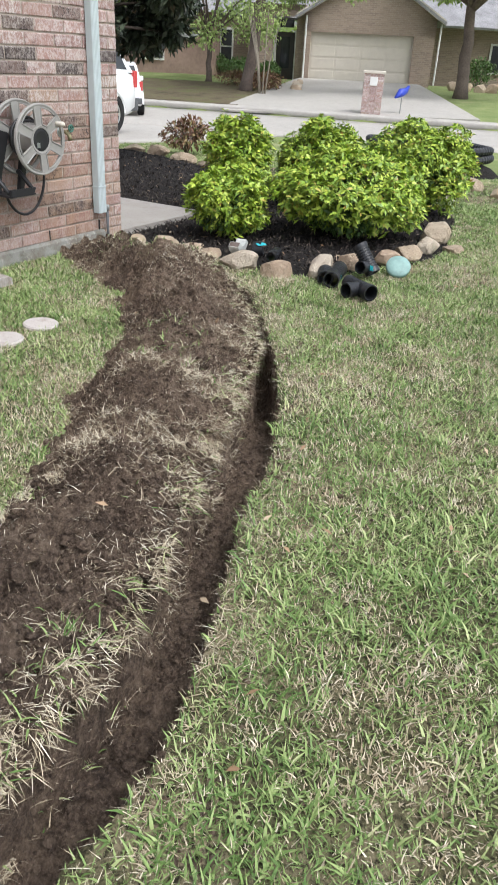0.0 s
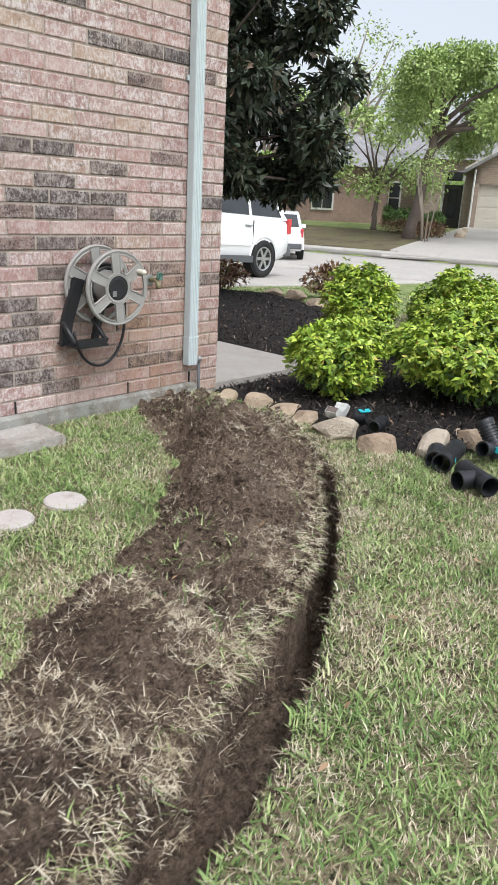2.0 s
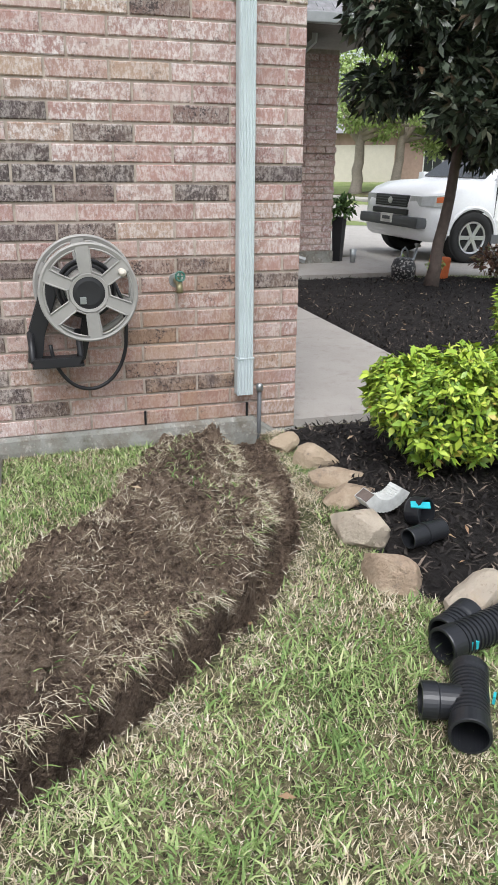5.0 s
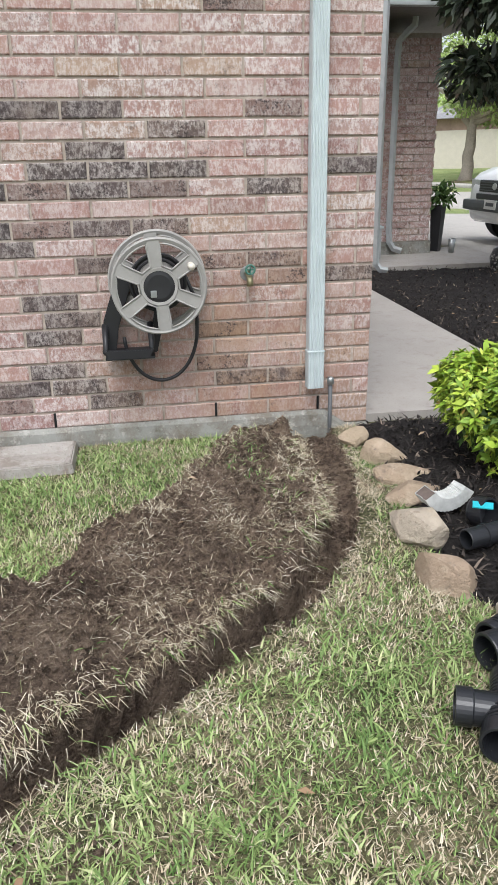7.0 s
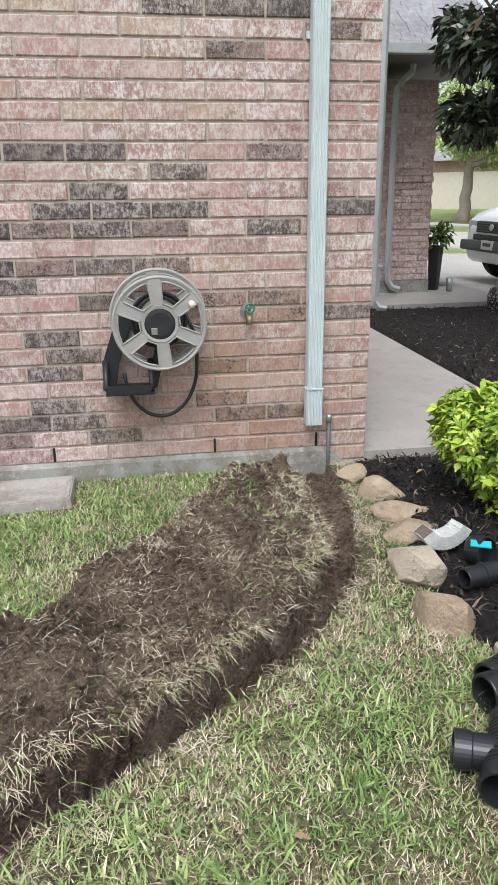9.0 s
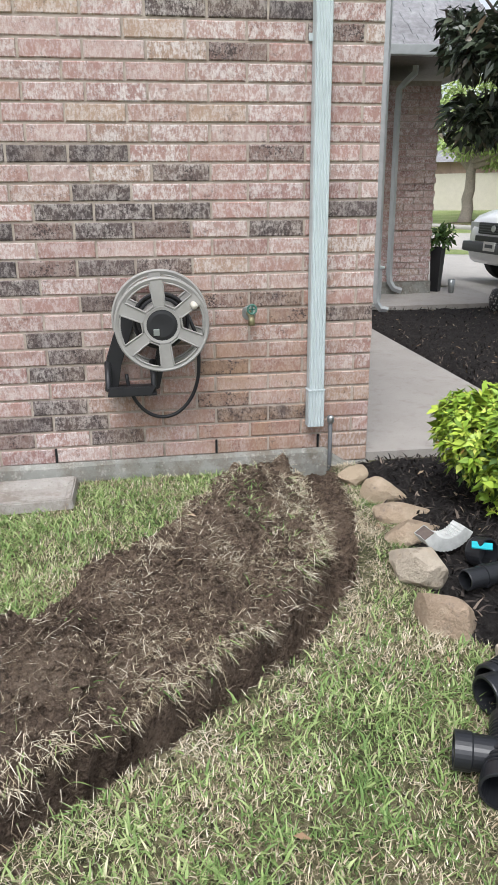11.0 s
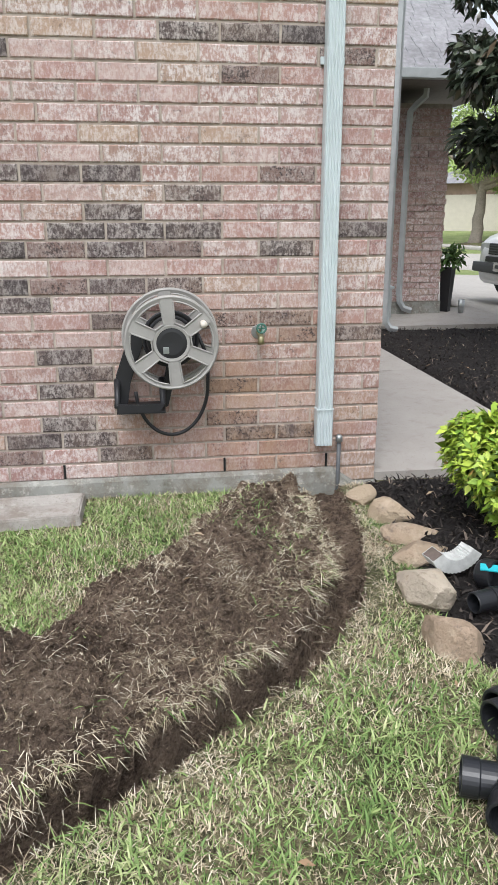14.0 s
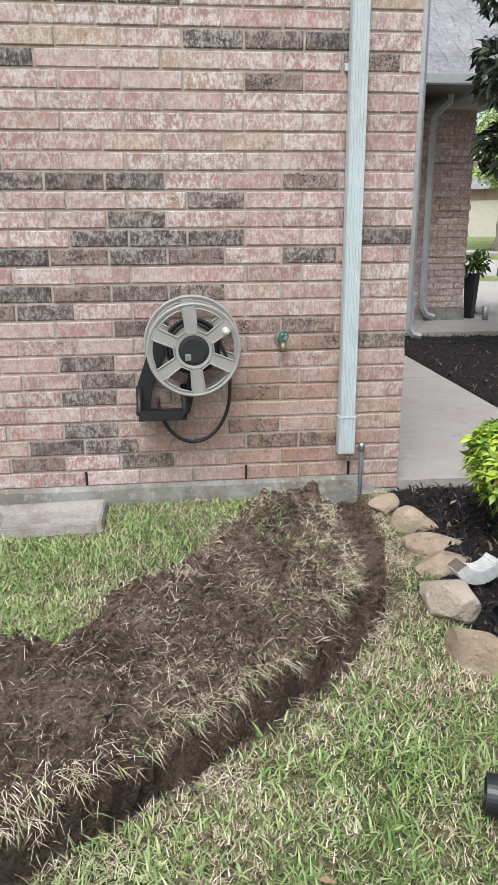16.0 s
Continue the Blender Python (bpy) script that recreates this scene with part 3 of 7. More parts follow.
def brick_wall(row_top, x_left):
    """The gable wall: mortar core, loose bricks near the camera, the rest joined."""
    core = bmesh.new()
    box(core, x_left, -0.006, 0.0062, 0.24, B - 0.02, 3.0)
    wall = part("wall_south", core, M_MORTAR, None)
    tagged(wall, "pinkish red brick wall with pale washed faces and dark bricks", "wall", kind="structure")
    lib = {}

    def shared(length, dark, seed):
        key = (round(length, 3), dark, seed)
        if key not in lib:
            lib[key] = brick_mesh("brick", length, hash((round(length * 1000), dark, seed)) % 9999, M_BRICK_DARK if dark else M_BRICK)
        return lib[key]

    rv, rf = [], []
    rs = random.Random(5)
    joint = 0.0105
    for row in range(row_top):
        z = B + row * C + 0.005
        edges = [0.0]
        x = 0.0 if row % 2 == 0 else -0.09
        if row % 2:
            edges.append(x)
        while x > x_left + 0.3:
            x -= L
            edges.append(x)
        for right, left in zip(edges, edges[1:]):
            length = right - left - joint
            mid = (right + left) / 2
            near = left > -2.35 and row < 27
            if near:
                dark = any(a - 0.02 < mid < b + 0.02 for a, b in DARK.get(row, ())) or (mid < -1.7 and rs.random() < 0.16)
                ob = new("brick", shared(length, dark, rs.randrange(3)))
                ob.parent = wall
                ob.location = (left + joint / 2, rs.uniform(-0.0016, 0.0016), z)
                ob.rotation_euler = (rs.uniform(-0.004, 0.004), rs.uniform(-0.004, 0.004), rs.uniform(-0.004, 0.004))
            else:
                k = len(rv)
                x0, x1 = left + joint / 2, right - joint / 2
                for (px, py, pz) in ((x0, 0.09, z), (x1, 0.09, z), (x1, 0.09, z + 0.0685), (x0, 0.09, z + 0.0685),
                                     (x0, 0.0, z), (x1, 0.0, z), (x1, 0.0, z + 0.0685), (x0, 0.0, z + 0.0685)):
                    rv.append((px, py, pz))
                rf += [(k + 4, k + 5, k + 6, k + 7), (k, k + 1, k + 5, k + 4), (k + 2, k + 3, k + 7, k + 6), (k + 1, k + 2, k + 6, k + 5), (k + 3, k, k + 4, k + 7)]
    rest = new("brick_rest", mesh_of("brick_rest", rv, rf, M_BRICK_FAR))
    rest.parent = wall
    tagged(rest, kind="stuff")
    # the extra course beside the downspout, where the footing steps down
    for x0, x1 in ((-0.19, -0.005),):
        ob = new("brick", shared(x1 - x0, False, 1))
        ob.parent = wall
        ob.location = (x0, 0, B - C + 0.005)
    for x in (-1.526, -0.765, -0.258):
        # Solid black bar fills the joint; the shade is in its colour.
        part("weep_hole", boxed(x - 0.005, x + 0.005, -0.001, 0.012, B + 0.006, B + C - 0.004), M_VOID_SHADE, wall, "black bar for the shade in a weep joint")
    return wall


def brick_rows(parent, x0, x1, face_y, z0, z1, flip, seed, proud=()):
    """Joined bricks of a wall that stays far from the camera. flip: the wall runs along y at x = face_y."""
    rs = random.Random(seed)
    rv, rf = [], []
    row = 0
    z = z0
    while z + 0.06 < z1:
        x = x0 - (0.127 if row % 2 else 0.0)
        out = 0.012 if row in proud else 0.0
        while x < x1 - 0.02:
            a, b = max(x, x0) + 0.005, min(x + L, x1) - 0.005
            x += L
            if b - a < 0.02:
                continue
            k = len(rv)
            o = rs.uniform(-0.001, 0.001) - out
            for px, py, pz in ((a, 0.05, z), (b, 0.05, z), (b, 0.05, z + 0.0685), (a, 0.05, z + 0.0685), (a, o, z), (b, o, z), (b, o, z + 0.0685), (a, o, z + 0.0685)):
                rv.append((px, face_y + py, pz) if not flip else (face_y - py, px, pz))
            rf += [(k + 4, k + 5, k + 6, k + 7), (k, k + 1, k + 5, k + 4), (k + 2, k + 3, k + 7, k + 6), (k + 1, k + 2, k + 6, k + 5), (k + 3, k, k + 4, k + 7)]
        z += C
        row += 1
    ob = new("brickwork", mesh_of("brickwork", rv, rf, M_BRICK_FAR))
    ob.parent = parent
    return tagged(ob, kind="stuff")


def foundation():
    rs = random.Random(3)
    bm = bmesh.new()
    n = 60
    x0, x1 = -7.0, 0.004
    rows = []
    for i in range(n + 1):
        x = x0 + (x1 - x0) * i / n
        w = 0.006 * math.sin(9 * x) + rs.uniform(-0.004, 0.004)
        top = B + 0.004 if x < -0.20 else B - C + 0.002
        rows.append([bm.verts.new(p) for p in ((x, 0.2, top), (x, -0.004, top), (x, -0.022 + w, top - 0.018), (x, -0.030 + w, top - 0.07), (x, -0.03 + 0.5 * w, -0.5))])
    for a, b in zip(rows, rows[1:]):
        for k in range(4):
            bm.faces.new((a[k], a[k + 1], b[k + 1], b[k]))
    bm.faces.new(rows[-1])
    ob = part("foundation", bm, M_FOUNDATION, None)
    tagged(ob, "rough grey concrete footing under the brick wall", "foundation", kind="structure")


foundation()
south = brick_wall(TOP_ROW, -7.0)
east = part("wall_east", boxed(-0.3, -0.10, 0.24, 4.5, 0.0, 3.0), M_MORTAR, None)
tagged(east, "red brick return wall of the house", "wall", kind="structure")
brick_rows(east, 0.10, 4.5, -0.002, 0.03, 2.95, True, 8)
part("brick_backing", boxed(-0.12, -0.055, 0.098, 4.5, 0.0, 2.98), M_MORTAR, east)


def fluted_downspout(name, x0, x1, proj, z0, z1, seam, material, label):
    """A rectangular spout with a ribbed face, standing off the wall."""
    bm = bmesh.new()
    w = x1 - x0
    front = []
    ribs = 5
    for k in range(ribs * 4 + 1):
        f = k / (ribs * 4)
        front.append((x0 + 0.004 + (w - 0.008) * f, -proj - 0.002 + (0.004 if k % 4 in (1, 2) else 0.0)))
    outline = [(x0, -0.012), (x0, -proj + 0.004)] + front + [(x1, -proj + 0.004), (x1, -0.012)]
    for za, zb, grow in ((z0, seam, 0.0), (seam, z1, -0.003)):
        cx = (x0 + x1) / 2
        ring = [(cx + (x - cx) * (1 + grow / w * 2), y * (1 + grow)) for x, y in outline]
        lo = [bm.verts.new((x, y, za)) for x, y in ring]
        hi = [bm.verts.new((x, y, zb)) for x, y in ring]
        for i in range(len(ring)):
            j = (i + 1) % len(ring)
            bm.faces.new((lo[i], lo[j], hi[j], hi[i]))
    bmesh.ops.recalc_face_normals(bm, faces=bm.faces)
    root = thing(name, 0, 0, 0, label, "downspout")
    ob = part("spout", bm, material, root)
    mod = ob.modifiers.new("sheet", "SOLIDIFY")
    mod.thickness, mod.offset = 0.002, -1
    part("seam_band", boxed(x0 - 0.002, x1 + 0.002, -proj - 0.0045, -0.01, seam - 0.003, seam + 0.004, bevel=0.001), material, root)
    for z in (1.9,):
        part("strap", boxed(x0 - 0.012, x1 + 0.012, -0.013, -0.003, z, z + 0.03), material, root)
    return root


fluted_downspout("downspout", -0.326, -0.246, 0.066, 0.225, 3.0, 0.405, M_GUTTER, "pale blue-white ribbed metal downspout fixed to the brick wall")

# ---- foliage helpers ----
def leaf_quads(centres, dirs, normals, length, width):
    """One kite-shaped leaf a row, folded a little along its midrib."""
    n = len(centres)
    dirs = dirs / np.maximum(np.linalg.norm(dirs, axis=1, keepdims=True), 1e-6)
    side = np.cross(dirs, normals)
    side /= np.maximum(np.linalg.norm(side, axis=1, keepdims=True), 1e-6)
    up = np.cross(side, dirs)
    length, width = np.reshape(length, (-1, 1)), np.reshape(width, (-1, 1))
    v = np.empty((n, 4, 3))
    v[:, 0] = centres - dirs * length * 0.5
    v[:, 1] = centres - dirs * length * 0.05 + side * width * 0.5 + up * width * 0.18
    v[:, 2] = centres + dirs * length * 0.5 - up * length * 0.08
    v[:, 3] = centres - dirs * length * 0.05 - side * width * 0.5 + up * width * 0.18
    return v.reshape(-1, 3), np.arange(4 * n).reshape(-1, 4)


def crown(name, parent, material, blobs, count, length, width, droop, seed, shell=0.55, label="", clump=0.0):
    """Leaves over a set of (centre, radii) blobs, thickest near their skins, with gaps."""
    rs = np.random.RandomState(seed)
    cs, ns = [], []
    vol = np.array([r[0] * r[1] + r[1] * r[2] for _, r in blobs])
    pick = rs.choice(len(blobs), count, p=vol / vol.sum())
    c = np.array([b[0] for b in blobs])[pick]
    r = np.array([b[1] for b in blobs])[pick]
    d = rs.normal(size=(count, 3))
    d /= np.linalg.norm(d, axis=1, keepdims=True)
    f = (shell + (1 - shell) * rs.rand(count, 1) ** 0.6)
    bump = 1 + 0.22 * (fractal(d[:, 0] * 2 + pick * 3.1, d[:, 1] * 2 + d[:, 2] * 1.7, 1.6, seed + 3)[:, None] - 0.5) * 2
    p = c + d * r * f * bump
    if clump > 0:
        keep = fractal(p[:, 0] + 0.6 * p[:, 2] + 50, p[:, 1] + 0.8 * p[:, 2] + 50, 1.0 / clump, seed + 9, 2) > 0.40
        p, d = p[keep], d[keep]
    n = len(p)
    way = d + rs.normal(size=(n, 3)) * 0.55
    way[:, 2] -= droop
    nor = d * 0.6 + rs.normal(size=(n, 3)) * 0.45 + np.array([0, 0, 0.7])
    v, q = leaf_quads(p, way, nor, length * (0.65 + 0.7 * rs.rand(n)), width * (0.65 + 0.7 * rs.rand(n)))
    ob = new(name, quads_mesh(name, v, q, material, False))
    ob.parent = parent
    if label:
        ob["label"] = label
    return ob


def limbs(root, base, fork, ends, r0, r1, material, seed):
    """A tapered trunk and limbs that curve out from it."""
    rs = random.Random(seed)
    b, f = Vector(base), Vector(fork)
    pts, rad = [], []
    for k in range(9):
        t = k / 8
        p = b.lerp(f, t) + Vector((rs.uniform(-1, 1), rs.uniform(-1, 1), 0)) * r0 * 0.25 * (0 < k < 8)
        pts.append(p)
        rad.append(r0 * (1.35 if k == 0 else 1.0) * (1 - t) + r1 * t)
    part("trunk", tube(pts, rad, 10), material, root, smooth=True)
    for e in ends:
        e = Vector(e)
        start = b.lerp(f, rs.uniform(0.72, 1.0))
        m = start.lerp(e, 0.45) + Vector((rs.uniform(-1, 1), rs.uniform(-1, 1), rs.uniform(0, 1))) * (e - start).length * 0.12
        seg = [start, start.lerp(m, 0.5), m, m.lerp(e, 0.5), e]
        part("limb", tube(seg, [r1 * 0.85, r1 * 0.7, r1 * 0.5, r1 * 0.33, r1 * 0.15], 7), material, root, smooth=True)


# ---- nandina bushes ----
def whorls(name, parent, material, blobs, count, each, length, width, seed, label=""):
    """Shoots over the skins of the blobs, each ending in a star of drooping leaves."""
    rs = np.random.RandomState(seed)
    area = np.array([r[0] * r[1] + r[1] * r[2] for _, r in blobs])
    pick = rs.choice(len(blobs), count, p=area / area.sum())
    c, r = np.array([b[0] for b in blobs])[pick], np.array([b[1] for b in blobs])[pick]
    d = rs.normal(size=(count, 3))
    d[:, 2] = np.abs(d[:, 2]) * np.where(rs.rand(count) < 0.72, 1, -1)
    d /= np.linalg.norm(d, axis=1, keepdims=True)
    p = c + d * r * (0.78 + 0.30 * rs.rand(count, 1) ** 1.5)
    p[:, 2] = np.maximum(p[:, 2], 0.03)
    axis = d * 0.8 + np.array([0, 0, 0.75]) + rs.normal(size=(count, 3)) * 0.25
    axis /= np.linalg.norm(axis, axis=1, keepdims=True)
    side = np.cross(axis, rs.normal(size=(count, 3)))
    side /= np.linalg.norm(side, axis=1, keepdims=True)
    other = np.cross(axis, side)
    big = length * (0.6 + 0.8 * rs.rand(count))
    P, D, N, LN = [], [], [], []
    for k in range(each):
        a = 6.283 * k / each + rs.normal(size=count) * 0.35
        out = np.cos(a)[:, None] * side + np.sin(a)[:, None] * other
        rise = (0.75 - 0.9 * rs.rand(count))[:, None]
        w = out + axis * rise
        w /= np.linalg.norm(w, axis=1, keepdims=True)
        ln = big * (0.7 + 0.6 * rs.rand(count))
        P.append(p + w * ln[:, None] * 0.55 - axis * (0.02 * rs.rand(count))[:, None])
        D.append(w)
        N.append(axis + rs.normal(size=(count, 3)) * 0.25)
        LN.append(ln)
    P, D, N, LN = np.concatenate(P), np.concatenate(D), np.concatenate(N), np.concatenate(LN)
    v, q = leaf_quads(P, D, N, LN, LN * width * (0.8 + 0.4 * rs.rand(len(LN))))
    ob = new(name, quads_mesh(name, v, q, material))
    ob.parent = parent
    if label:
        ob["label"] = label
    return ob


def nandina(x, y, rx, ry, h, count, seed, label):
    root = thing("nandina_bush", x, y, gz(x, y), label, "shrub", "nandina bushes in the mulch bed")
    rs = random.Random(seed)
    bm = bmesh.new()
    for k in range(18):
        a, q = rs.uniform(0, 6.28), rs.uniform(0.2, 0.8)
        tube([(0.05 * math.cos(a), 0.05 * math.sin(a), 0), (q * 0.6 * rx * math.cos(a), q * 0.6 * ry * math.sin(a), h * 0.4), (q * rx * math.cos(a), q * ry * math.sin(a), h * 0.8)], [0.006, 0.005, 0.003], 5, bm)
    part("stem", bm, M_BARK, root)
    blobs = [((0, 0, h * 0.50), (rx * 0.86, ry * 0.86, h * 0.42))]
    for k in range(11):
        a = 6.28 * k / 11 + rs.uniform(-0.3, 0.3)
        q = rs.uniform(0.26, 0.40)
        blobs.append(((rx * 0.62 * math.cos(a), ry * 0.62 * math.sin(a), h * rs.uniform(0.26, 0.72)), (rx * q, ry * q, h * 0.24)))
    for k in range(6):
        a, q = rs.uniform(0, 6.28), rs.uniform(0.2, 0.55)
        blobs.append(((rx * q * math.cos(a), ry * q * math.sin(a), h * rs.uniform(0.76, 0.90)), (rx * 0.24, ry * 0.24, h * 0.15)))
    whorls("leaves", root, M_NANDINA, blobs, count * 8 // 5, 7, 0.041, 0.42, seed)
    # Darker leaves in the core put the bush's inner shade into their colour.
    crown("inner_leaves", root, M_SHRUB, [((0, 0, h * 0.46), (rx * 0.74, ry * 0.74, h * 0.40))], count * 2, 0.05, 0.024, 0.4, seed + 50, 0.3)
    return root


nandina(0.40, -0.68, 0.34, 0.34, 0.53, 760, 101, "rounded yellow-green nandina bush in black mulch")
nandina(1.04, -1.40, 0.60, 0.62, 0.69, 2000, 102, "broad yellow-green nandina bush in black mulch")
nandina(1.29, -0.23, 0.33, 0.33, 0.82, 900, 103, "upright green nandina bush behind a lower one")
nandina(2.05, -0.66, 0.44, 0.44, 0.78, 1100, 104, "tall yellow-green nandina bush in the mulch bed")
nandina(2.66, -1.42, 0.55, 0.55, 0.80, 1400, 105, "spreading yellow-green nandina bush at the bed's edge")

# ---- magnolia ----
def magnolia():
    x, y = 2.72, 3.37
    z = gz(x, y)
    root = thing("magnolia_tree", x, y, z - 0.03, "dark glossy magnolia with a leaning trunk in black mulch", "tree")
    rs = random.Random(9)
    ends = []
    blobs = []
    cx, cy = 0.32, -0.12
    for k in range(60):
        a, h = rs.uniform(0, 6.28), rs.uniform(1.72, 5.2)
        reach = 1.55 if h < 3.4 else 1.55 - 0.5 * (h - 3.4)
        r = reach * math.sqrt(rs.uniform(0.08, 1.0))
        e = (cx + r * math.cos(a), cy + r * math.sin(a), h)
        ends.append(e)
        blobs.append((e, (0.36, 0.36, 0.26)))
    blobs += [((cx + 0.25, cy - 0.1, 2.25), (0.95, 0.95, 0.5)), ((cx, cy, 2.9), (1.0, 1.0, 0.9)), ((cx, cy, 3.9), (0.9, 0.9, 0.9))]
    for e in ((-0.95, 0.0, 2.55), (-0.95, -0.05, 2.95), (-0.6, -0.15, 2.3)):
        ends.insert(0, e)
        blobs.append((e, (0.22, 0.22, 0.16)))
    for k in range(22):
        a = rs.uniform(-2.3, 1.3)
        q = rs.uniform(0.25, 1.35)
        e = (cx + q * math.cos(a), cy + q * math.sin(a), rs.uniform(1.30, 1.75))
        ends.insert(0, e)
        blobs.append((e, (0.34, 0.34, 0.24)))
    limbs(root, (0, 0, 0), (0.24, 0.05, 1.75), ends[:38], 0.064, 0.042, M_BARK, 4)
    part("leader", tube([(0.24, 0.05, 1.7), (0.3, 0.1, 3.0), (0.25, 0.1, 4.4)], [0.055, 0.04, 0.015], 8), M_BARK, root, smooth=True)
    crown("leaves", root, M_MAGNOLIA, blobs, 58000, 0.13, 0.050, 0.35, 33, 0.2, clump=0.22)
    return root


magnolia()


# ---- small shrubs ----
def small_shrub(name, x, y, r, h, count, material, leaf, seed, label, twig=M_BARK):
    root = thing(name, x, y, gz(x, y), label, "shrub")
    rs = random.Random(seed)
    bm = bmesh.new()
    for k in range(10):
        a = rs.uniform(0, 6.28)
        tube([(0, 0, 0), (0.4 * r * math.cos(a), 0.4 * r * math.sin(a), 0.5 * h), (0.85 * r * math.cos(a), 0.85 * r * math.sin(a), h * rs.uniform(0.6, 1.0))], [0.008, 0.006, 0.003], 5, bm)
    part("stem", bm, twig, root)
    crown("leaves", root, material, [((0, 0, h * 0.55), (r, r, h * 0.45)), ((0.3 * r, 0, h * 0.7), (0.6 * r, 0.6 * r, h * 0.35))], count, leaf, leaf * 0.42, 0.2, seed, 0.3)
    return root


small_shrub("wilted_shrub", 5.3, 3.1, 0.42, 0.52, 900, M_REDSHRUB, 0.08, 201, "wilted reddish brown shrub at the lawn's edge")
small_shrub("wilted_shrub", 4.15, 4.15, 0.42, 0.42, 900, M_REDSHRUB, 0.08, 202, "reddish green low shrub beside the magnolia bed")


# ---- stones round the bed ----
def stone(x, y, sx, sy, sz, rz, seed, label="tan sandstone edging rock half set in mulch", group="edging rocks round the mulch bed"):
    rs = np.random.RandomState(seed)
    bm = bmesh.new()
    bmesh.ops.create_icosphere(bm, subdivisions=3, radius=1.0)
    cut = rs.normal(size=(11, 3))
    cut[:, 2] *= 0.6
    cut /= np.linalg.norm(cut, axis=1, keepdims=True)
    for v in bm.verts:
        p = np.array(v.co)
        m = np.abs(p) ** 2.6
        p = p / (m.sum() ** (1 / 2.6))
        for c in cut:
            over = p @ c - 0.70
            if over > 0:
                p = p - c * over * 0.95
        p = p * (1 + 0.05 * noise.noise(Vector(p * 2.3) + Vector((seed, 0, 0))) + 0.02 * noise.noise(Vector(p * 7) + Vector((0, seed, 0))))
        v.co = (p[0] * sx / 2, p[1] * sy / 2, p[2] * sz / 2)
    ob = part("edging_rock", bm, M_STONE, None)
    ob.matrix_basis = pose(x, y, gz(x, y) + sz * 0.24, 0, 0, rz)
    return tagged(ob, label, "rock", group)


for i, (x, y, sx, sy, sz, rz) in enumerate((
        (-0.14, -0.24, 0.19, 0.15, 0.10, 20), (-0.08, -0.47, 0.26, 0.16, 0.12, -50), (-0.08, -0.69, 0.30, 0.14, 0.09, 5), (-0.09, -0.88, 0.24, 0.17, 0.10, 15),
        (-0.18, -1.17, 0.31, 0.21, 0.16, -60), (-0.20, -1.47, 0.24, 0.18, 0.14, -50), (-0.02, -1.70, 0.26, 0.20, 0.18, 20), (0.28, -1.80, 0.26, 0.2, 0.13, -20),
        (0.53, -1.94, 0.25, 0.18, 0.12, -15), (0.80, -2.02, 0.26, 0.2, 0.12, -10), (1.10, -2.06, 0.3, 0.22, 0.13, 5), (1.44, -2.0, 0.36, 0.26, 0.19, 10),
        (1.78, -1.92, 0.28, 0.22, 0.14, 20), (1.32, -2.2, 0.24, 0.17, 0.08, -5))):
    stone(x, y, sx, sy, sz, rz, 300 + i)
for i, (x, y, sx, sy, sz, rz) in enumerate(((3.55, 1.15, 0.4, 0.26, 0.16, 40), (3.85, 1.75, 0.36, 0.24, 0.16, 60), (4.15, 2.35, 0.5, 0.3, 0.16, 60), (4.4, 2.95, 0.45, 0.3, 0.18, 65), (4.72, 3.6, 0.5, 0.3, 0.15, 70),
                                            (4.9, -1.35, 0.42, 0.3, 0.2, 10), (5.35, -1.0, 0.4, 0.3, 0.2, 40), (5.0, -0.85, 0.3, 0.25, 0.16, 80), (4.55, -1.75, 0.3, 0.2, 0.14, 0))):
    stone(x, y, sx, sy, sz, rz, 340 + i, "flat brown edging rock at the lawn's edge")


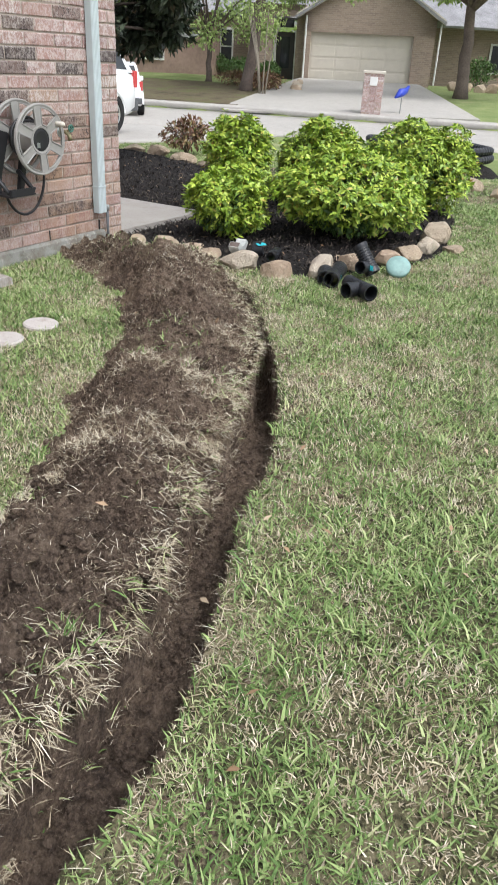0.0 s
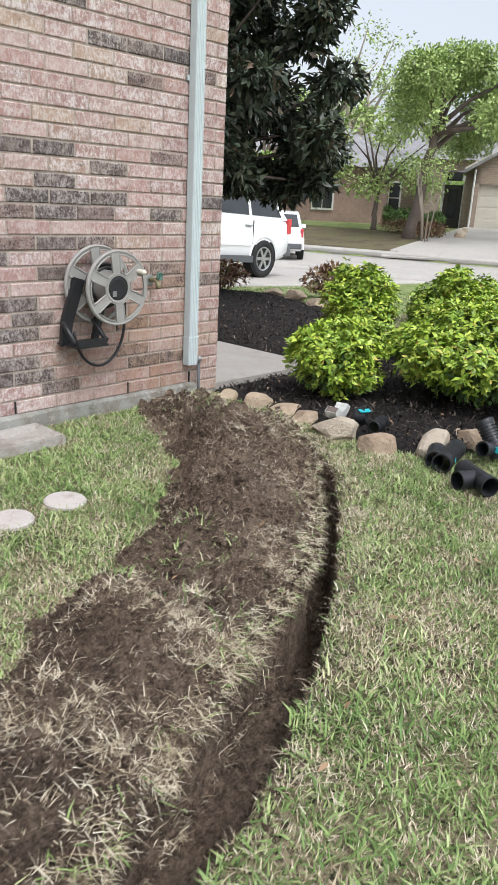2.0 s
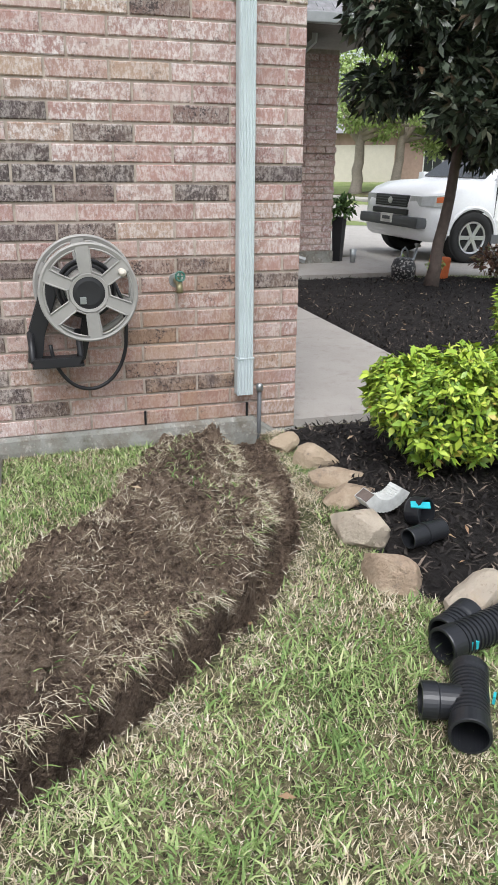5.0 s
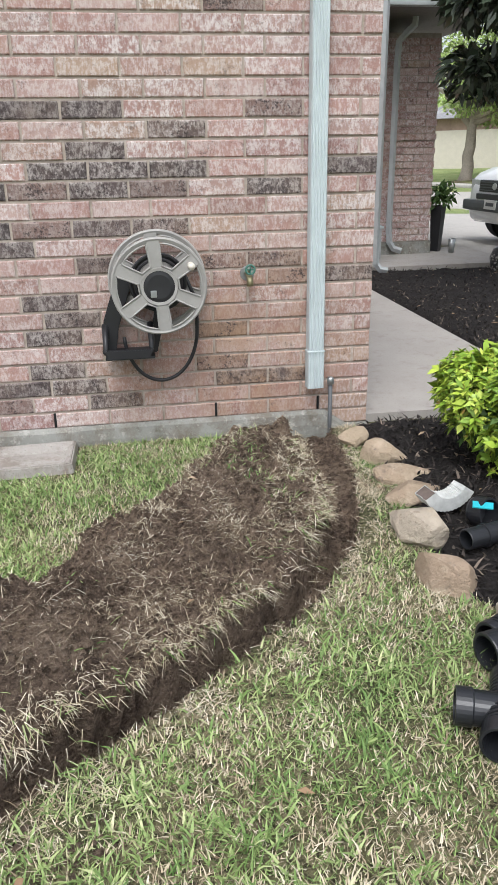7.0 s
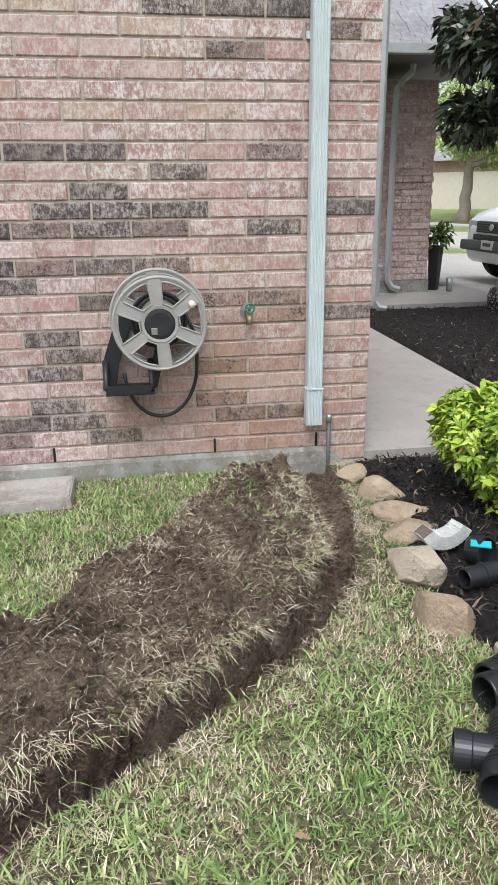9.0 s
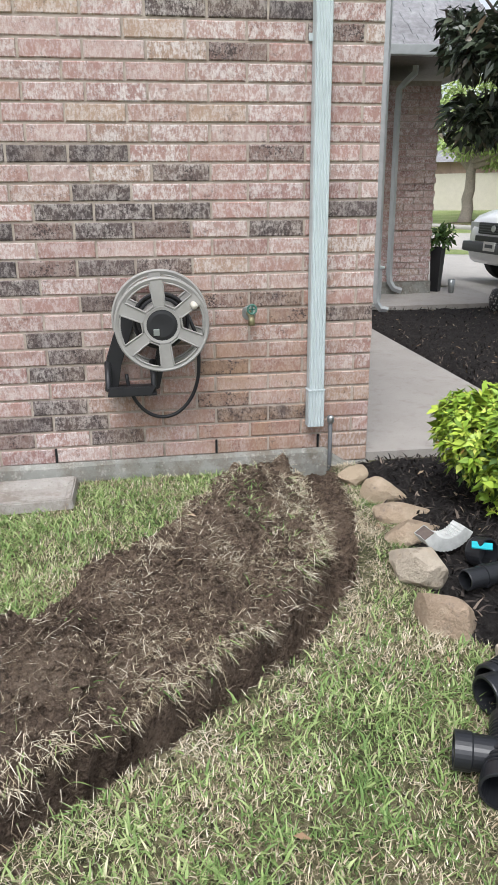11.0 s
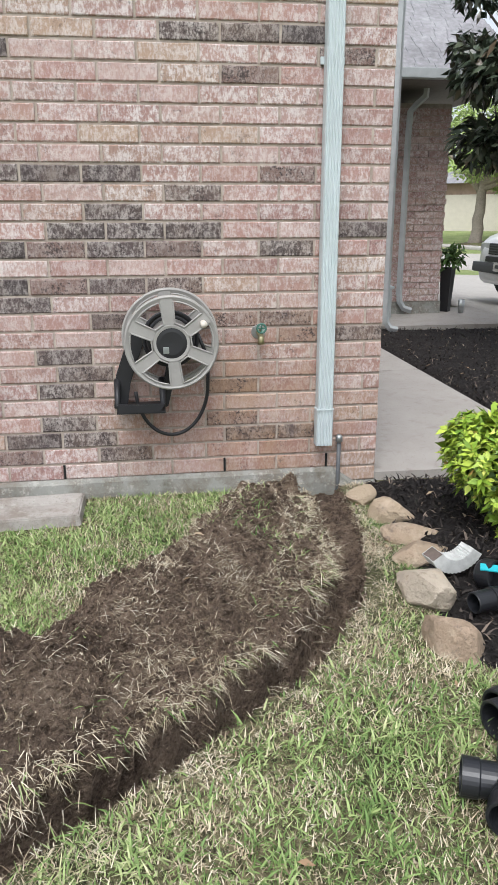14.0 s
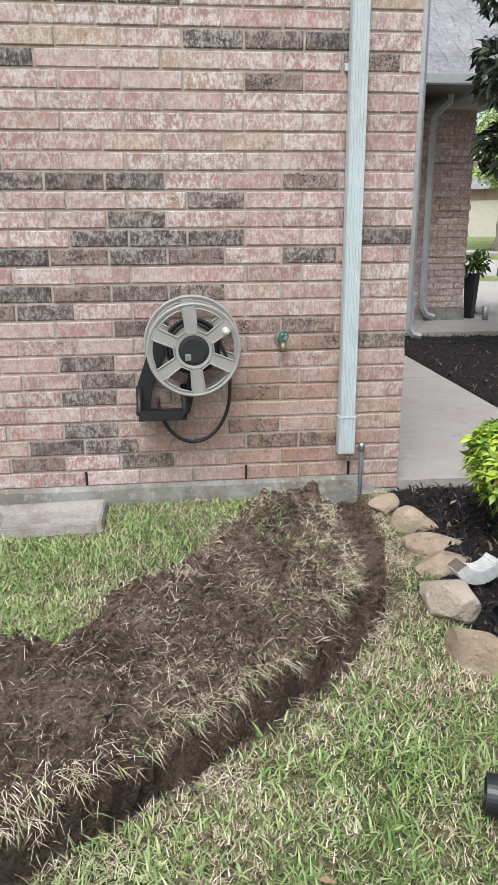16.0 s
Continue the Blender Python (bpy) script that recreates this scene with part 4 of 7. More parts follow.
# ---- hose reel ----
def hose_reel():
    root = thing("hose_reel", -1.01, 0.0, 0.771, "taupe and black wall-mounted garden hose reel", "hose reel")
    face = Matrix.Rotation(radians(90), 4, "X")   # wheel axis towards -y

    def wheel(y, r, name):
        bm = bmesh.new()
        rim = [(r - 0.022, -0.006), (r - 0.020, 0.006), (r - 0.006, 0.012), (r, 0.008), (r + 0.001, -0.006), (r - 0.004, -0.012), (r - 0.018, -0.010), (r - 0.022, -0.006)]
        m = Matrix.Translation((0, y, 0)) @ face
        lathe(rim, 56, bm, m)
        w = part(name, bm, M_REEL, root)
        part("hub_ring", lathe([(0.066, -0.008), (0.066, 0.010), (0.078, 0.012), (0.082, 0.006), (0.082, -0.008), (0.066, -0.008)], 40, None, m), M_REEL, w)
        for k in range(6):
            rot = Matrix.Translation((0, y, 0)) @ Matrix.Rotation(-(math.pi / 3 * k + 0.62), 4, "Y")
            bm = bmesh.new()
            lo, hi = [], []
            for px, pz in ((0.076, -0.021), (r - 0.012, -0.027), (r - 0.012, 0.027), (0.076, 0.021)):
                lo.append(bm.verts.new(rot @ Vector((px, 0.006, pz))))
                hi.append(bm.verts.new(rot @ Vector((px, -0.009, pz))))
            bm.faces.new(hi)
            bm.faces.new(lo[::-1])
            for i in range(4):
                j = (i + 1) % 4
                bm.faces.new((lo[i], lo[j], hi[j], hi[i]))
            bmesh.ops.recalc_face_normals(bm, faces=bm.faces)
            part("spoke", bm, M_REEL, w)
            a0, a1 = 0.27, math.pi / 3 - 0.27
            b0, b1 = 0.155, math.pi / 3 - 0.155
            ring = [(0.088 * math.cos(a0), 0.088 * math.sin(a0)), (0.088 * math.cos(a1), 0.088 * math.sin(a1))] + [((r - 0.024) * math.cos(b), (r - 0.024) * math.sin(b)) for b in np.linspace(b1, b0, 7)]
            ring.append(ring[0])
            part("window_lip", tube([rot @ Vector((px, -0.010, pz)) for px, pz in ring], 0.0042, 6, None, False), M_REEL, w)
        return w

    front = wheel(-0.225, 0.202, "front_wheel")
    wheel(-0.045, 0.216, "rear_wheel")
    part("hub_cap", lathe([(0.0, 0.004), (0.05, 0.006), (0.066, 0.003), (0.068, -0.02)], 40, None, Matrix.Translation((0, -0.228, 0)) @ face), M_BLACKPLASTIC, front, "recessed black hub")
    part("latch", boxed(-0.038, -0.012, -0.236, -0.226, -0.045, -0.015, bevel=0.004), M_METAL, front)
    part("drum", lathe([(0.088, 0.0), (0.088, 0.15)], 36, None, Matrix.Translation((0, -0.225 + 0.15, 0)) @ face), M_REEL, root)
    for k in range(4):
        y = -0.075 - 0.017 * k
        R = 0.100 + 0.010 * (k % 3)
        part("hose_turn", tube([(R * math.cos(a), y, R * math.sin(a)) for a in np.linspace(0, 6.283, 40)], 0.0075, 7, None, False), M_BLACKPLASTIC, root)
    part("crank_handle", lathe([(0.0, 0.062), (0.011, 0.060), (0.015, 0.05), (0.013, 0.0), (0.010, -0.006)], 18, None, Matrix.Translation((0.135, -0.235, 0.085)) @ face), M_CREAM, root, "pale plastic crank grip", True)
    def plate(outline, y0, y1):
        bm = prism(outline, y0, y1)
        bmesh.ops.transform(bm, matrix=Matrix(((1, 0, 0, 0), (0, 0, 1, 0), (0, 1, 0, 0), (0, 0, 0, 1))), verts=bm.verts)
        bmesh.ops.recalc_face_normals(bm, faces=bm.faces)
        bmesh.ops.bevel(bm, geom=list(bm.edges), offset=0.004, segments=2, affect="EDGES")
        return bm

    part("bracket", plate([(-0.245, -0.315), (-0.06, -0.315), (-0.035, -0.272), (-0.245, -0.272)], -0.20, -0.18), M_BLACKPLASTIC, root, "black moulded front plate of the tray")
    part("tray", boxed(-0.25, -0.035, -0.19, -0.01, -0.318, -0.306, bevel=0.004), M_BLACKPLASTIC, root)
    part("side_arm", plate([(-0.265, -0.32), (-0.205, -0.32), (-0.185, -0.20), (-0.10, 0.03), (-0.17, 0.05), (-0.25, -0.17)], -0.075, -0.045), M_BLACKPLASTIC, root, "black slanted side arm")
    part("side_arm", plate([(-0.06, -0.32), (-0.02, -0.32), (0.03, -0.12), (0.03, 0.03), (-0.03, 0.03), (-0.02, -0.12)], -0.075, -0.045), M_BLACKPLASTIC, root, "black slanted side arm")
    for q in (-0.245, -0.045):
        part("strut", tube([(q, -0.06, -0.19), (q, -0.11, -0.23), (q, -0.18, -0.29)], [0.016, 0.014, 0.012], 8), M_BLACKPLASTIC, root, smooth=True)
    box_arm = bmesh.new()
    box(box_arm, -0.02, 0.02, -0.215, -0.02, -0.02, 0.02, 0.006)
    part("axle", box_arm, M_BLACKPLASTIC, root)
    loop = []
    for t in np.linspace(0, 1, 26):
        a = math.pi * (1.02 + 0.98 * t)
        loop.append((0.0 + 0.165 * math.cos(a), -0.05 - 0.02 * t, -0.235 + 0.232 * math.sin(a) * (1.0) + 0.02 * t))
    loop += [(0.166, -0.075, -0.15), (0.152, -0.09, -0.06), (0.12, -0.1, 0.02)]
    part("leader_hose", tube(loop, 0.0085, 9), M_BLACKPLASTIC, root, "loop of black hose", True)
    return root


hose_reel()


def faucet():
    root = thing("outdoor_faucet", -0.60, 0.0, 0.775, "weathered brass hose faucet with green wheel handle", "faucet")
    face = Matrix.Rotation(radians(90), 4, "X")
    part("escutcheon", lathe([(0.0, 0.008), (0.03, 0.007), (0.034, 0.0)], 24, None, face), M_METAL, root)
    part("spout", tube([(0, 0, 0), (0, -0.05, 0.004), (0, -0.075, -0.01), (0, -0.085, -0.045)], [0.014, 0.015, 0.014, 0.016], 12), M_BRASS, root, smooth=True)
    bm = bmesh.new()
    tube([(0.02 * math.cos(a), -0.075 - 0.02, 0.03 + 0.02 * math.sin(a)) for a in np.linspace(0, 6.283, 20)], 0.005, 6, bm, False)
    box(bm, -0.018, 0.018, -0.099, -0.092, 0.027, 0.033)
    box(bm, -0.003, 0.003, -0.099, -0.092, 0.012, 0.048)
    part("wheel_handle", bm, M_GREENPAINT, root, "green wheel handle")
    part("stem", tube([(0, -0.045, 0.0), (0, -0.09, 0.03)], 0.007, 8), M_BRASS, root)


faucet()


def ground_pipe():
    root = thing("conduit", -0.205, -0.035, 0.0, "thin grey conduit with a capped end against the footing", "pipe")
    part("tube", tube([(0, 0, -0.2), (0, 0, 0.24)], 0.010, 10), M_TRIMGREY, root, smooth=True)
    part("cap", lathe([(0.0, 0.27), (0.012, 0.268), (0.017, 0.26), (0.017, 0.235), (0.011, 0.23)], 16), M_METAL, root, smooth=True)


ground_pipe()


def splash_block():
    root = thing("splash_block", -1.69, -0.215, 0.0, "grey concrete splash block lying on the grass", "splash block", rz=3)
    bm = bmesh.new()
    out = [(-0.25, -0.14, 0.0), (0.25, -0.14, 0.0), (0.27, 0.15, 0.0), (-0.25, 0.15, 0.0)]
    top = [(x * 0.97, y * 0.97, 0.048) for x, y, _ in out]
    rim = [(x * 0.90, y * 0.74, 0.048) for x, y, _ in out]
    low = [(x * 0.80, y * 0.62, 0.018) for x, y, _ in out]
    rings = [[bm.verts.new(p) for p in r] for r in (out, top, rim, low)]
    for a, b in zip(rings, rings[1:]):
        for i in range(4):
            j = (i + 1) % 4
            bm.faces.new((a[i], a[j], b[j], b[i]))
    bm.faces.new(rings[-1])
    bmesh.ops.bevel(bm, geom=list(bm.edges), offset=0.006, segments=2, affect="EDGES")
    part("basin", bm, concrete_material("splash_block_concrete", (0.30, 0.275, 0.25), (0.40, 0.375, 0.345), (0.22, 0.165, 0.135), 0.5), root)


splash_block()
M_PAVER = concrete_material("paver_concrete", (0.42, 0.385, 0.36), (0.52, 0.48, 0.45), (0.32, 0.27, 0.24))
for i, (x, y, r) in enumerate(((-1.88, -1.0, 0.09), (-2.15, -1.03, 0.09), (-2.36, -1.02, 0.095), (-2.62, -1.0, 0.095))):
    ob = part("stepping_stone", lathe([(0.0, 0.022), (r - 0.008, 0.021), (r, 0.014), (r + 0.001, -0.03)], 36), M_PAVER, None)
    ob.matrix_basis = pose(x, y, gz(x, y) - 0.004, random.uniform(-2, 2), random.uniform(-2, 2), 37 * i)
    tagged(ob, "small round pale concrete stepping stone in the grass", "stepping stone", "row of stepping stones")


# ---- drain pipe fittings ----
def corrugated(length, r, pitch=0.018, depth=0.006, smooth_a=0.05, smooth_b=0.05, seg=32):
    """Profile of a ribbed pipe with plain ends, open, with an inner wall."""
    out = [(r + 0.002, 0.0), (r + 0.004, 0.004), (r + 0.003, smooth_a)]
    z = smooth_a
    while z + pitch < length - smooth_b:
        out += [(r - depth, z + 0.002), (r - depth, z + pitch * 0.35), (r, z + pitch * 0.45), (r, z + pitch * 0.95)]
        z += pitch
    out += [(r + 0.003, length - smooth_b), (r + 0.004, length - 0.004), (r + 0.002, length)]
    inner = [(r - 0.006, length), (r - 0.009, length * 0.5), (r - 0.006, 0.0)]
    return lathe(out + inner + [out[0]], seg)


def lay(ob, x, y, z, yaw, tilt=0.0):
    ob.matrix_basis = Matrix.Translation((x, y, z)) @ Matrix.Rotation(radians(yaw), 4, "Z") @ Matrix.Rotation(radians(90 - tilt), 4, "Y")


def drain_tee():
    x, y = -0.335, -2.11
    root = thing("drain_tee", x, y, gz(x, y) + 0.062, "black corrugated drain tee fitting lying on the lawn", "pipe fitting")
    root.scale = (0.76, 0.76, 0.76)
    ax = Matrix.Rotation(radians(58), 4, "Z") @ Matrix.Rotation(radians(90), 4, "Y")
    bm = corrugated(0.32, 0.062, smooth_a=0.06, smooth_b=0.03)
    bmesh.ops.transform(bm, matrix=ax @ Matrix.Translation((0, 0, -0.155)), verts=bm.verts)
    part("run", bm, M_PIPE, root, smooth=False)
    bm = lathe([(0.055, 0.03), (0.056, 0.10), (0.061, 0.105), (0.061, 0.155), (0.053, 0.156), (0.052, 0.03)], 30)
    bmesh.ops.transform(bm, matrix=Matrix.Rotation(radians(158), 4, "Z") @ Matrix.Rotation(radians(90), 4, "Y"), verts=bm.verts)
    part("branch", bm, M_PIPE, root)
    part("tape", boxed(0.035, 0.06, -0.075, -0.066, -0.01, 0.02, m=Matrix.Rotation(radians(50), 4, "Z")), M_TEAL, root, "teal sticker")


def drain_pipe():
    x, y = -0.07, -1.84
    root = thing("drain_pipe", x, y, gz(x, y) + 0.062, "short black corrugated drain pipe with an elbow on the lawn", "pipe")
    root.scale = (0.84, 0.84, 0.84)
    bm = corrugated(0.36, 0.058, smooth_a=0.06, smooth_b=0.05)
    bmesh.ops.transform(bm, matrix=Matrix.Rotation(radians(14), 4, "Z") @ Matrix.Rotation(radians(90), 4, "Y") @ Matrix.Translation((0, 0, -0.26)), verts=bm.verts)
    part("pipe_body", bm, M_PIPE, root)
    bm = corrugated(0.16, 0.056, smooth_a=0.03, smooth_b=0.05)
    bmesh.ops.transform(bm, matrix=Matrix.Translation((-0.06, 0.075, 0.0)) @ Matrix.Rotation(radians(25), 4, "Z") @ Matrix.Rotation(radians(86), 4, "Y") @ Matrix.Translation((0, 0, -0.16)), verts=bm.verts)
    part("elbow", bm, M_PIPE, root)
    part("tape", boxed(-0.165, -0.135, -0.094, -0.085, -0.012, 0.018), M_TEAL, root, "teal sticker")


def coupler():
    x, y = -0.02, -1.34
    ob_root = thing("pipe_coupler", x, y, gz(x, y) + 0.052, "smooth black pipe coupler lying on mulch", "pipe fitting")
    ob_root.scale = (0.78, 0.78, 0.78)
    bm = lathe([(0.044, 0.0), (0.046, 0.003), (0.046, 0.088), (0.052, 0.09), (0.052, 0.108), (0.046, 0.11), (0.046, 0.20), (0.044, 0.203), (0.040, 0.203), (0.040, 0.0), (0.044, 0.0)], 30)
    bmesh.ops.transform(bm, matrix=Matrix.Rotation(radians(14), 4, "Z") @ Matrix.Rotation(radians(90), 4, "Y") @ Matrix.Translation((0, 0, -0.1)), verts=bm.verts)
    part("sleeve", bm, M_PIPE, ob_root)


def end_cap():
    x, y = 0.05, -1.17
    root = thing("pipe_adapter", x, y, gz(x, y) + 0.05, "black pipe adapter with a teal sticker on mulch", "pipe fitting")
    bm = lathe([(0.0, -0.03), (0.05, -0.03), (0.054, -0.02), (0.054, 0.035), (0.047, 0.036), (0.045, -0.02), (0.0, -0.022)], 28)
    bmesh.ops.transform(bm, matrix=Matrix.Rotation(radians(25), 4, "Z") @ Matrix.Rotation(radians(75), 4, "X"), verts=bm.verts)
    part("socket", bm, M_PIPE, root)
    part("tape", boxed(-0.035, 0.035, -0.045, -0.01, 0.047, 0.052, m=Matrix.Rotation(radians(-25), 4, "Z") @ Matrix.Rotation(radians(12), 4, "X")), M_TEAL, root, "teal sticker")


def gutter_elbow():
    x, y = -0.05, -1.07
    root = thing("gutter_elbow", x, y, gz(x, y) + 0.03, "loose pale ribbed gutter elbow lying on mulch", "gutter elbow", rz=12)
    root.scale = (0.78, 0.78, 0.78)
    bm = bmesh.new()
    rings = []
    for k in range(31):
        t = k / 30
        a = radians(-150 + 118 * t)
        mid = Vector((0.125 * math.cos(a), 0, 0.155 + 0.125 * math.sin(a)))
        out = Vector((math.cos(a), 0, math.sin(a)))
        rib = 0.0 if k < 5 or k > 27 else (0.004 if k % 2 else -0.001)
        ring = []
        for sy, sr in ((-1, -1), (-0.5, -1), (0, -0.9), (0.5, -1), (1, -1), (1, 1), (0.5, 1.0), (0, 0.9), (-0.5, 1.0), (-1, 1)):
            ring.append(bm.verts.new(mid + Vector((0, sy * 0.046, 0)) + out * sr * (0.031 + rib)))
        rings.append(ring)
    for a, b in zip(rings, rings[1:]):
        for i in range(10):
            j = (i + 1) % 10
            bm.faces.new((a[i], a[j], b[j], b[i]))
    bmesh.ops.recalc_face_normals(bm, faces=bm.faces)
    ob = part("bend", bm, plain("chalky_white_aluminium", (0.52, 0.53, 0.51), 0.5, vary=0.12, scale=40), root)
    mod = ob.modifiers.new("sheet", "SOLIDIFY")
    mod.thickness = 0.0025
    # Plate across the mouth; its dark brown stands for the shade within.
    a = radians(-148)
    m = Matrix.Translation((0.125 * math.cos(a), 0, 0.155 + 0.125 * math.sin(a))) @ Matrix.Rotation(-a, 4, "Y")
    part("inside", boxed(-0.027, 0.027, -0.042, 0.042, -0.004, 0.004, m=m), M_BARK, root, "dark brown plate for the shade in the mouth")


def drain_wye():
    """A fitting propped up on the edging rocks, its mouth towards the lawn."""
    x, y = 0.11, -2.02
    root = thing("drain_wye", x, y, gz(x, y) + 0.045, "black corrugated drain wye propped against edging rocks", "pipe fitting")
    lean = Vector((0.10, 0.62, 0.78)).to_track_quat("Z", "Y").to_matrix().to_4x4()
    bm = corrugated(0.21, 0.048, smooth_a=0.035, smooth_b=0.02)
    bmesh.ops.transform(bm, matrix=lean, verts=bm.verts)
    part("run", bm, M_PIPE, root)
    bm = lathe([(0.036, 0.02), (0.037, 0.09), (0.041, 0.092), (0.041, 0.125), (0.035, 0.126), (0.033, 0.02)], 26)
    bmesh.ops.transform(bm, matrix=Matrix.Translation((0.01, 0.035, 0.035)) @ Matrix.Rotation(radians(172), 4, "Z") @ Matrix.Rotation(radians(82), 4, "Y"), verts=bm.verts)
    part("branch", bm, M_PIPE, root)
    part("tape", boxed(-0.052, -0.046, -0.012, 0.014, 0.03, 0.06), M_TEAL, root, "teal sticker")


drain_tee()
drain_pipe()
drain_wye()
coupler()
end_cap()
gutter_elbow()


def teal_lid():
    x, y = 0.30, -2.12
    ob = part("plastic_disc", lathe([(0.0, 0.018), (0.04, 0.019), (0.076, 0.013), (0.082, 0.004), (0.082, -0.010)], 32), plain("pale_teal_plastic", (0.24, 0.38, 0.35), 0.5), None, smooth=True)
    ob.matrix_basis = pose(x, y, gz(x, y) + 0.07, 42, 0, -68)
    tagged(ob, "round pale teal plastic disc leaning on rocks", "disc")


teal_lid()


def pipe_coil(x, y, z, R, r, turns, seed, material, label):
    root = thing("pipe_coil", x, y, z, label, "pipe coil", "coils of drain pipe")
    for k in range(turns):
        bm = bmesh.new()
        pts, rad = [], []
        n = 120
        for i in range(n + 1):
            a = 2 * math.pi * i / n
            pts.append(((R - 0.02 * (k % 2)) * math.cos(a), (R - 0.02 * (k % 2)) * math.sin(a), r + 1.75 * r * k + 0.01 * math.sin(3 * a + k)))
            rad.append(r if i % 2 else r * 0.86)
        tube(pts, rad, 10, bm, False)
        part("loop", bm, material, root)
    return root


pipe_coil(8.3, 0.9, gz(8.3, 0.9) + 0.08, 0.46, 0.055, 3, 1, M_PIPE, "coil of black corrugated drain pipe by the lawn")
pipe_coil(6.9, -0.5, gz(6.9, -0.5) + 0.18, 0.52, 0.06, 2, 2, M_PIPE, "larger coil of black corrugated drain pipe")
ob = part("mulch_pile", lathe([(0.0, 0.20), (0.35, 0.19), (0.6, 0.1), (0.8, -0.05)], 24), M_MULCH, None, smooth=True)
ob.matrix_basis = pose(6.8, -0.5, gz(6.8, -0.5), 0, 0, 0)
tagged(ob, "low heap of black mulch under coils of pipe", "mulch heap")
ob = part("red_bucket", lathe([(0.13, 0.0), (0.16, 0.3), (0.165, 0.3), (0.165, 0.27), (0.14, 0.02), (0.0, 0.02)], 24), M_RED, None, smooth=True)
ob.matrix_basis = pose(8.3, -0.35, gz(8.3, -0.35) + 0.0, 0, 0, 0)
tagged(ob, "faded red plastic bucket by the pipe coils", "bucket")


# ---- porch wing of the house ----
def porch_wing():
    x0, x1, y0, z1 = 1.62, 2.66, 5.80, 2.52
    wall = part("wall_porch", boxed(x0 + 0.01, x1 - 0.012, y0 + 0.012, 8.4, 0.0, z1), M_MORTAR, None)
    tagged(wall, "shaded brown brick pier of the porch wing", "wall", kind="structure")
    brick_rows(wall, x0, x1, y0, 0.20, z1 - 0.05, False, 21, proud=(8, 15, 22))
    part("footing", boxed(x0, x1 + 0.01, y0 - 0.02, y0 + 0.3, -0.1, 0.19), M_FOUNDATION, wall)
    back = part("wall_entry", boxed(-0.3, 1.50, 4.62, 4.82, 0.0, 2.7), M_MORTAR, None)
    tagged(back, "brick entry wall behind the house corner", "wall", kind="structure")
    brick_rows(back, -0.1, 1.50, 4.61, 0.1, 2.65, False, 22)
    ledge = thing("porch_ledge", 1.75, 5.5, 0.0, "grey utility box with a pale lid under the porch", "utility box")
    part("box_body", boxed(-0.14, 0.14, -0.1, 0.1, 0.03, 0.40, bevel=0.01), M_GUTTER_GREY, ledge)
    part("lid", boxed(-0.16, 0.16, -0.12, 0.12, 0.40, 0.43, bevel=0.006), M_GUTTER, ledge, "pale lid")
    # spouts
    r = thing("downspout", 2.10, y0 - 0.05, 0.0, "grey painted downspout with a curved foot on the porch pier", "downspout")
    bm = bmesh.new()
    tube([(0.15, -0.12, 2.66), (0.15, -0.11, 2.58), (0.07, -0.05, 2.50), (0.01, 0.0, 2.42), (0, 0, 2.2), (0, 0, 0.32), (0.01, -0.01, 0.2), (0.06, -0.03, 0.12), (0.15, -0.07, 0.09)], 0.038, 4, bm, False)
    part("spout", bm, M_GUTTER_GREY, r)
    r = thing("downspout", 1.53, 4.53, 0.0, "grey painted downspout with a bent foot at the entry corner", "downspout")
    part("spout", tube([(0, 0, 3.4), (0, 0, 0.22), (0.01, -0.01, 0.12), (0.05, -0.03, 0.06), (0.13, -0.05, 0.045)], 0.036, 4, None, False), M_GUTTER_GREY, r)
    # roof with gutter
    roof = thing("porch_roof", 0, 0, 0, "grey shingled hip roof with a pale metal gutter", "roof", kind="structure")
    ex0, ex1, ey, ez = 0.6, 3.3, 5.2, 2.70
    part("soffit", boxed(ex0, ex1, ey, 8.5, ez - 0.02, ez + 0.03), plain("weathered_soffit", (0.15, 0.13, 0.12), 0.8), roof, "dull brown soffit")
    bm = boxed(ex0, ex1 + 0.05, ey - 0.12, ey, ez - 0.02, ez + 0.085, bevel=0.012)
    part("gutter", bm, M_GUTTER_GREY, roof)
    deck = bmesh.new()
    v = [deck.verts.new(p) for p in ((ex0, ey, ez + 0.06), (ex1, ey, ez + 0.06), (ex1, 12, ez + 0.06), (3.0, 8.3, ez + 2.0), (ex0, 8.3, ez + 2.0))]
    deck.faces.new((v[0], v[1], v[3], v[4]))
    deck.faces.new((v[1], v[2], v[3]))
    part("roof_deck", deck, M_SHINGLE, roof)
    lib = {}
    rs = random.Random(77)
    slope = Vector((0, 2.85, 1.94)).normalized()
    tilt = math.atan2(1.94, 2.85)
    for k in range(19):
        off = rs.uniform(0, 0.15)
        d = 0.135 * k
        right = ex1 - d * 0.085
        x = ex0 + off
        while x < right - 0.05:
            w = min(rs.choice((0.16, 0.2, 0.24)), right - x)
            key = round(w, 2)
            if key not in lib:
                bm = boxed(0, key - 0.006, -0.005, 0.15, 0.0, 0.012)
                me = bpy.data.meshes.new("shingle")
                bm.to_mesh(me)
                bm.free()
                me.materials.append(M_SHINGLE)
                lib[key] = me
            ob = new("shingle", lib[key])
            ob.parent = roof
            ob.matrix_basis = Matrix.Translation(Vector((x, ey, ez + 0.066)) + slope * d) @ Matrix.Rotation(tilt + 0.05, 4, "X")
            x += w


porch_wing()


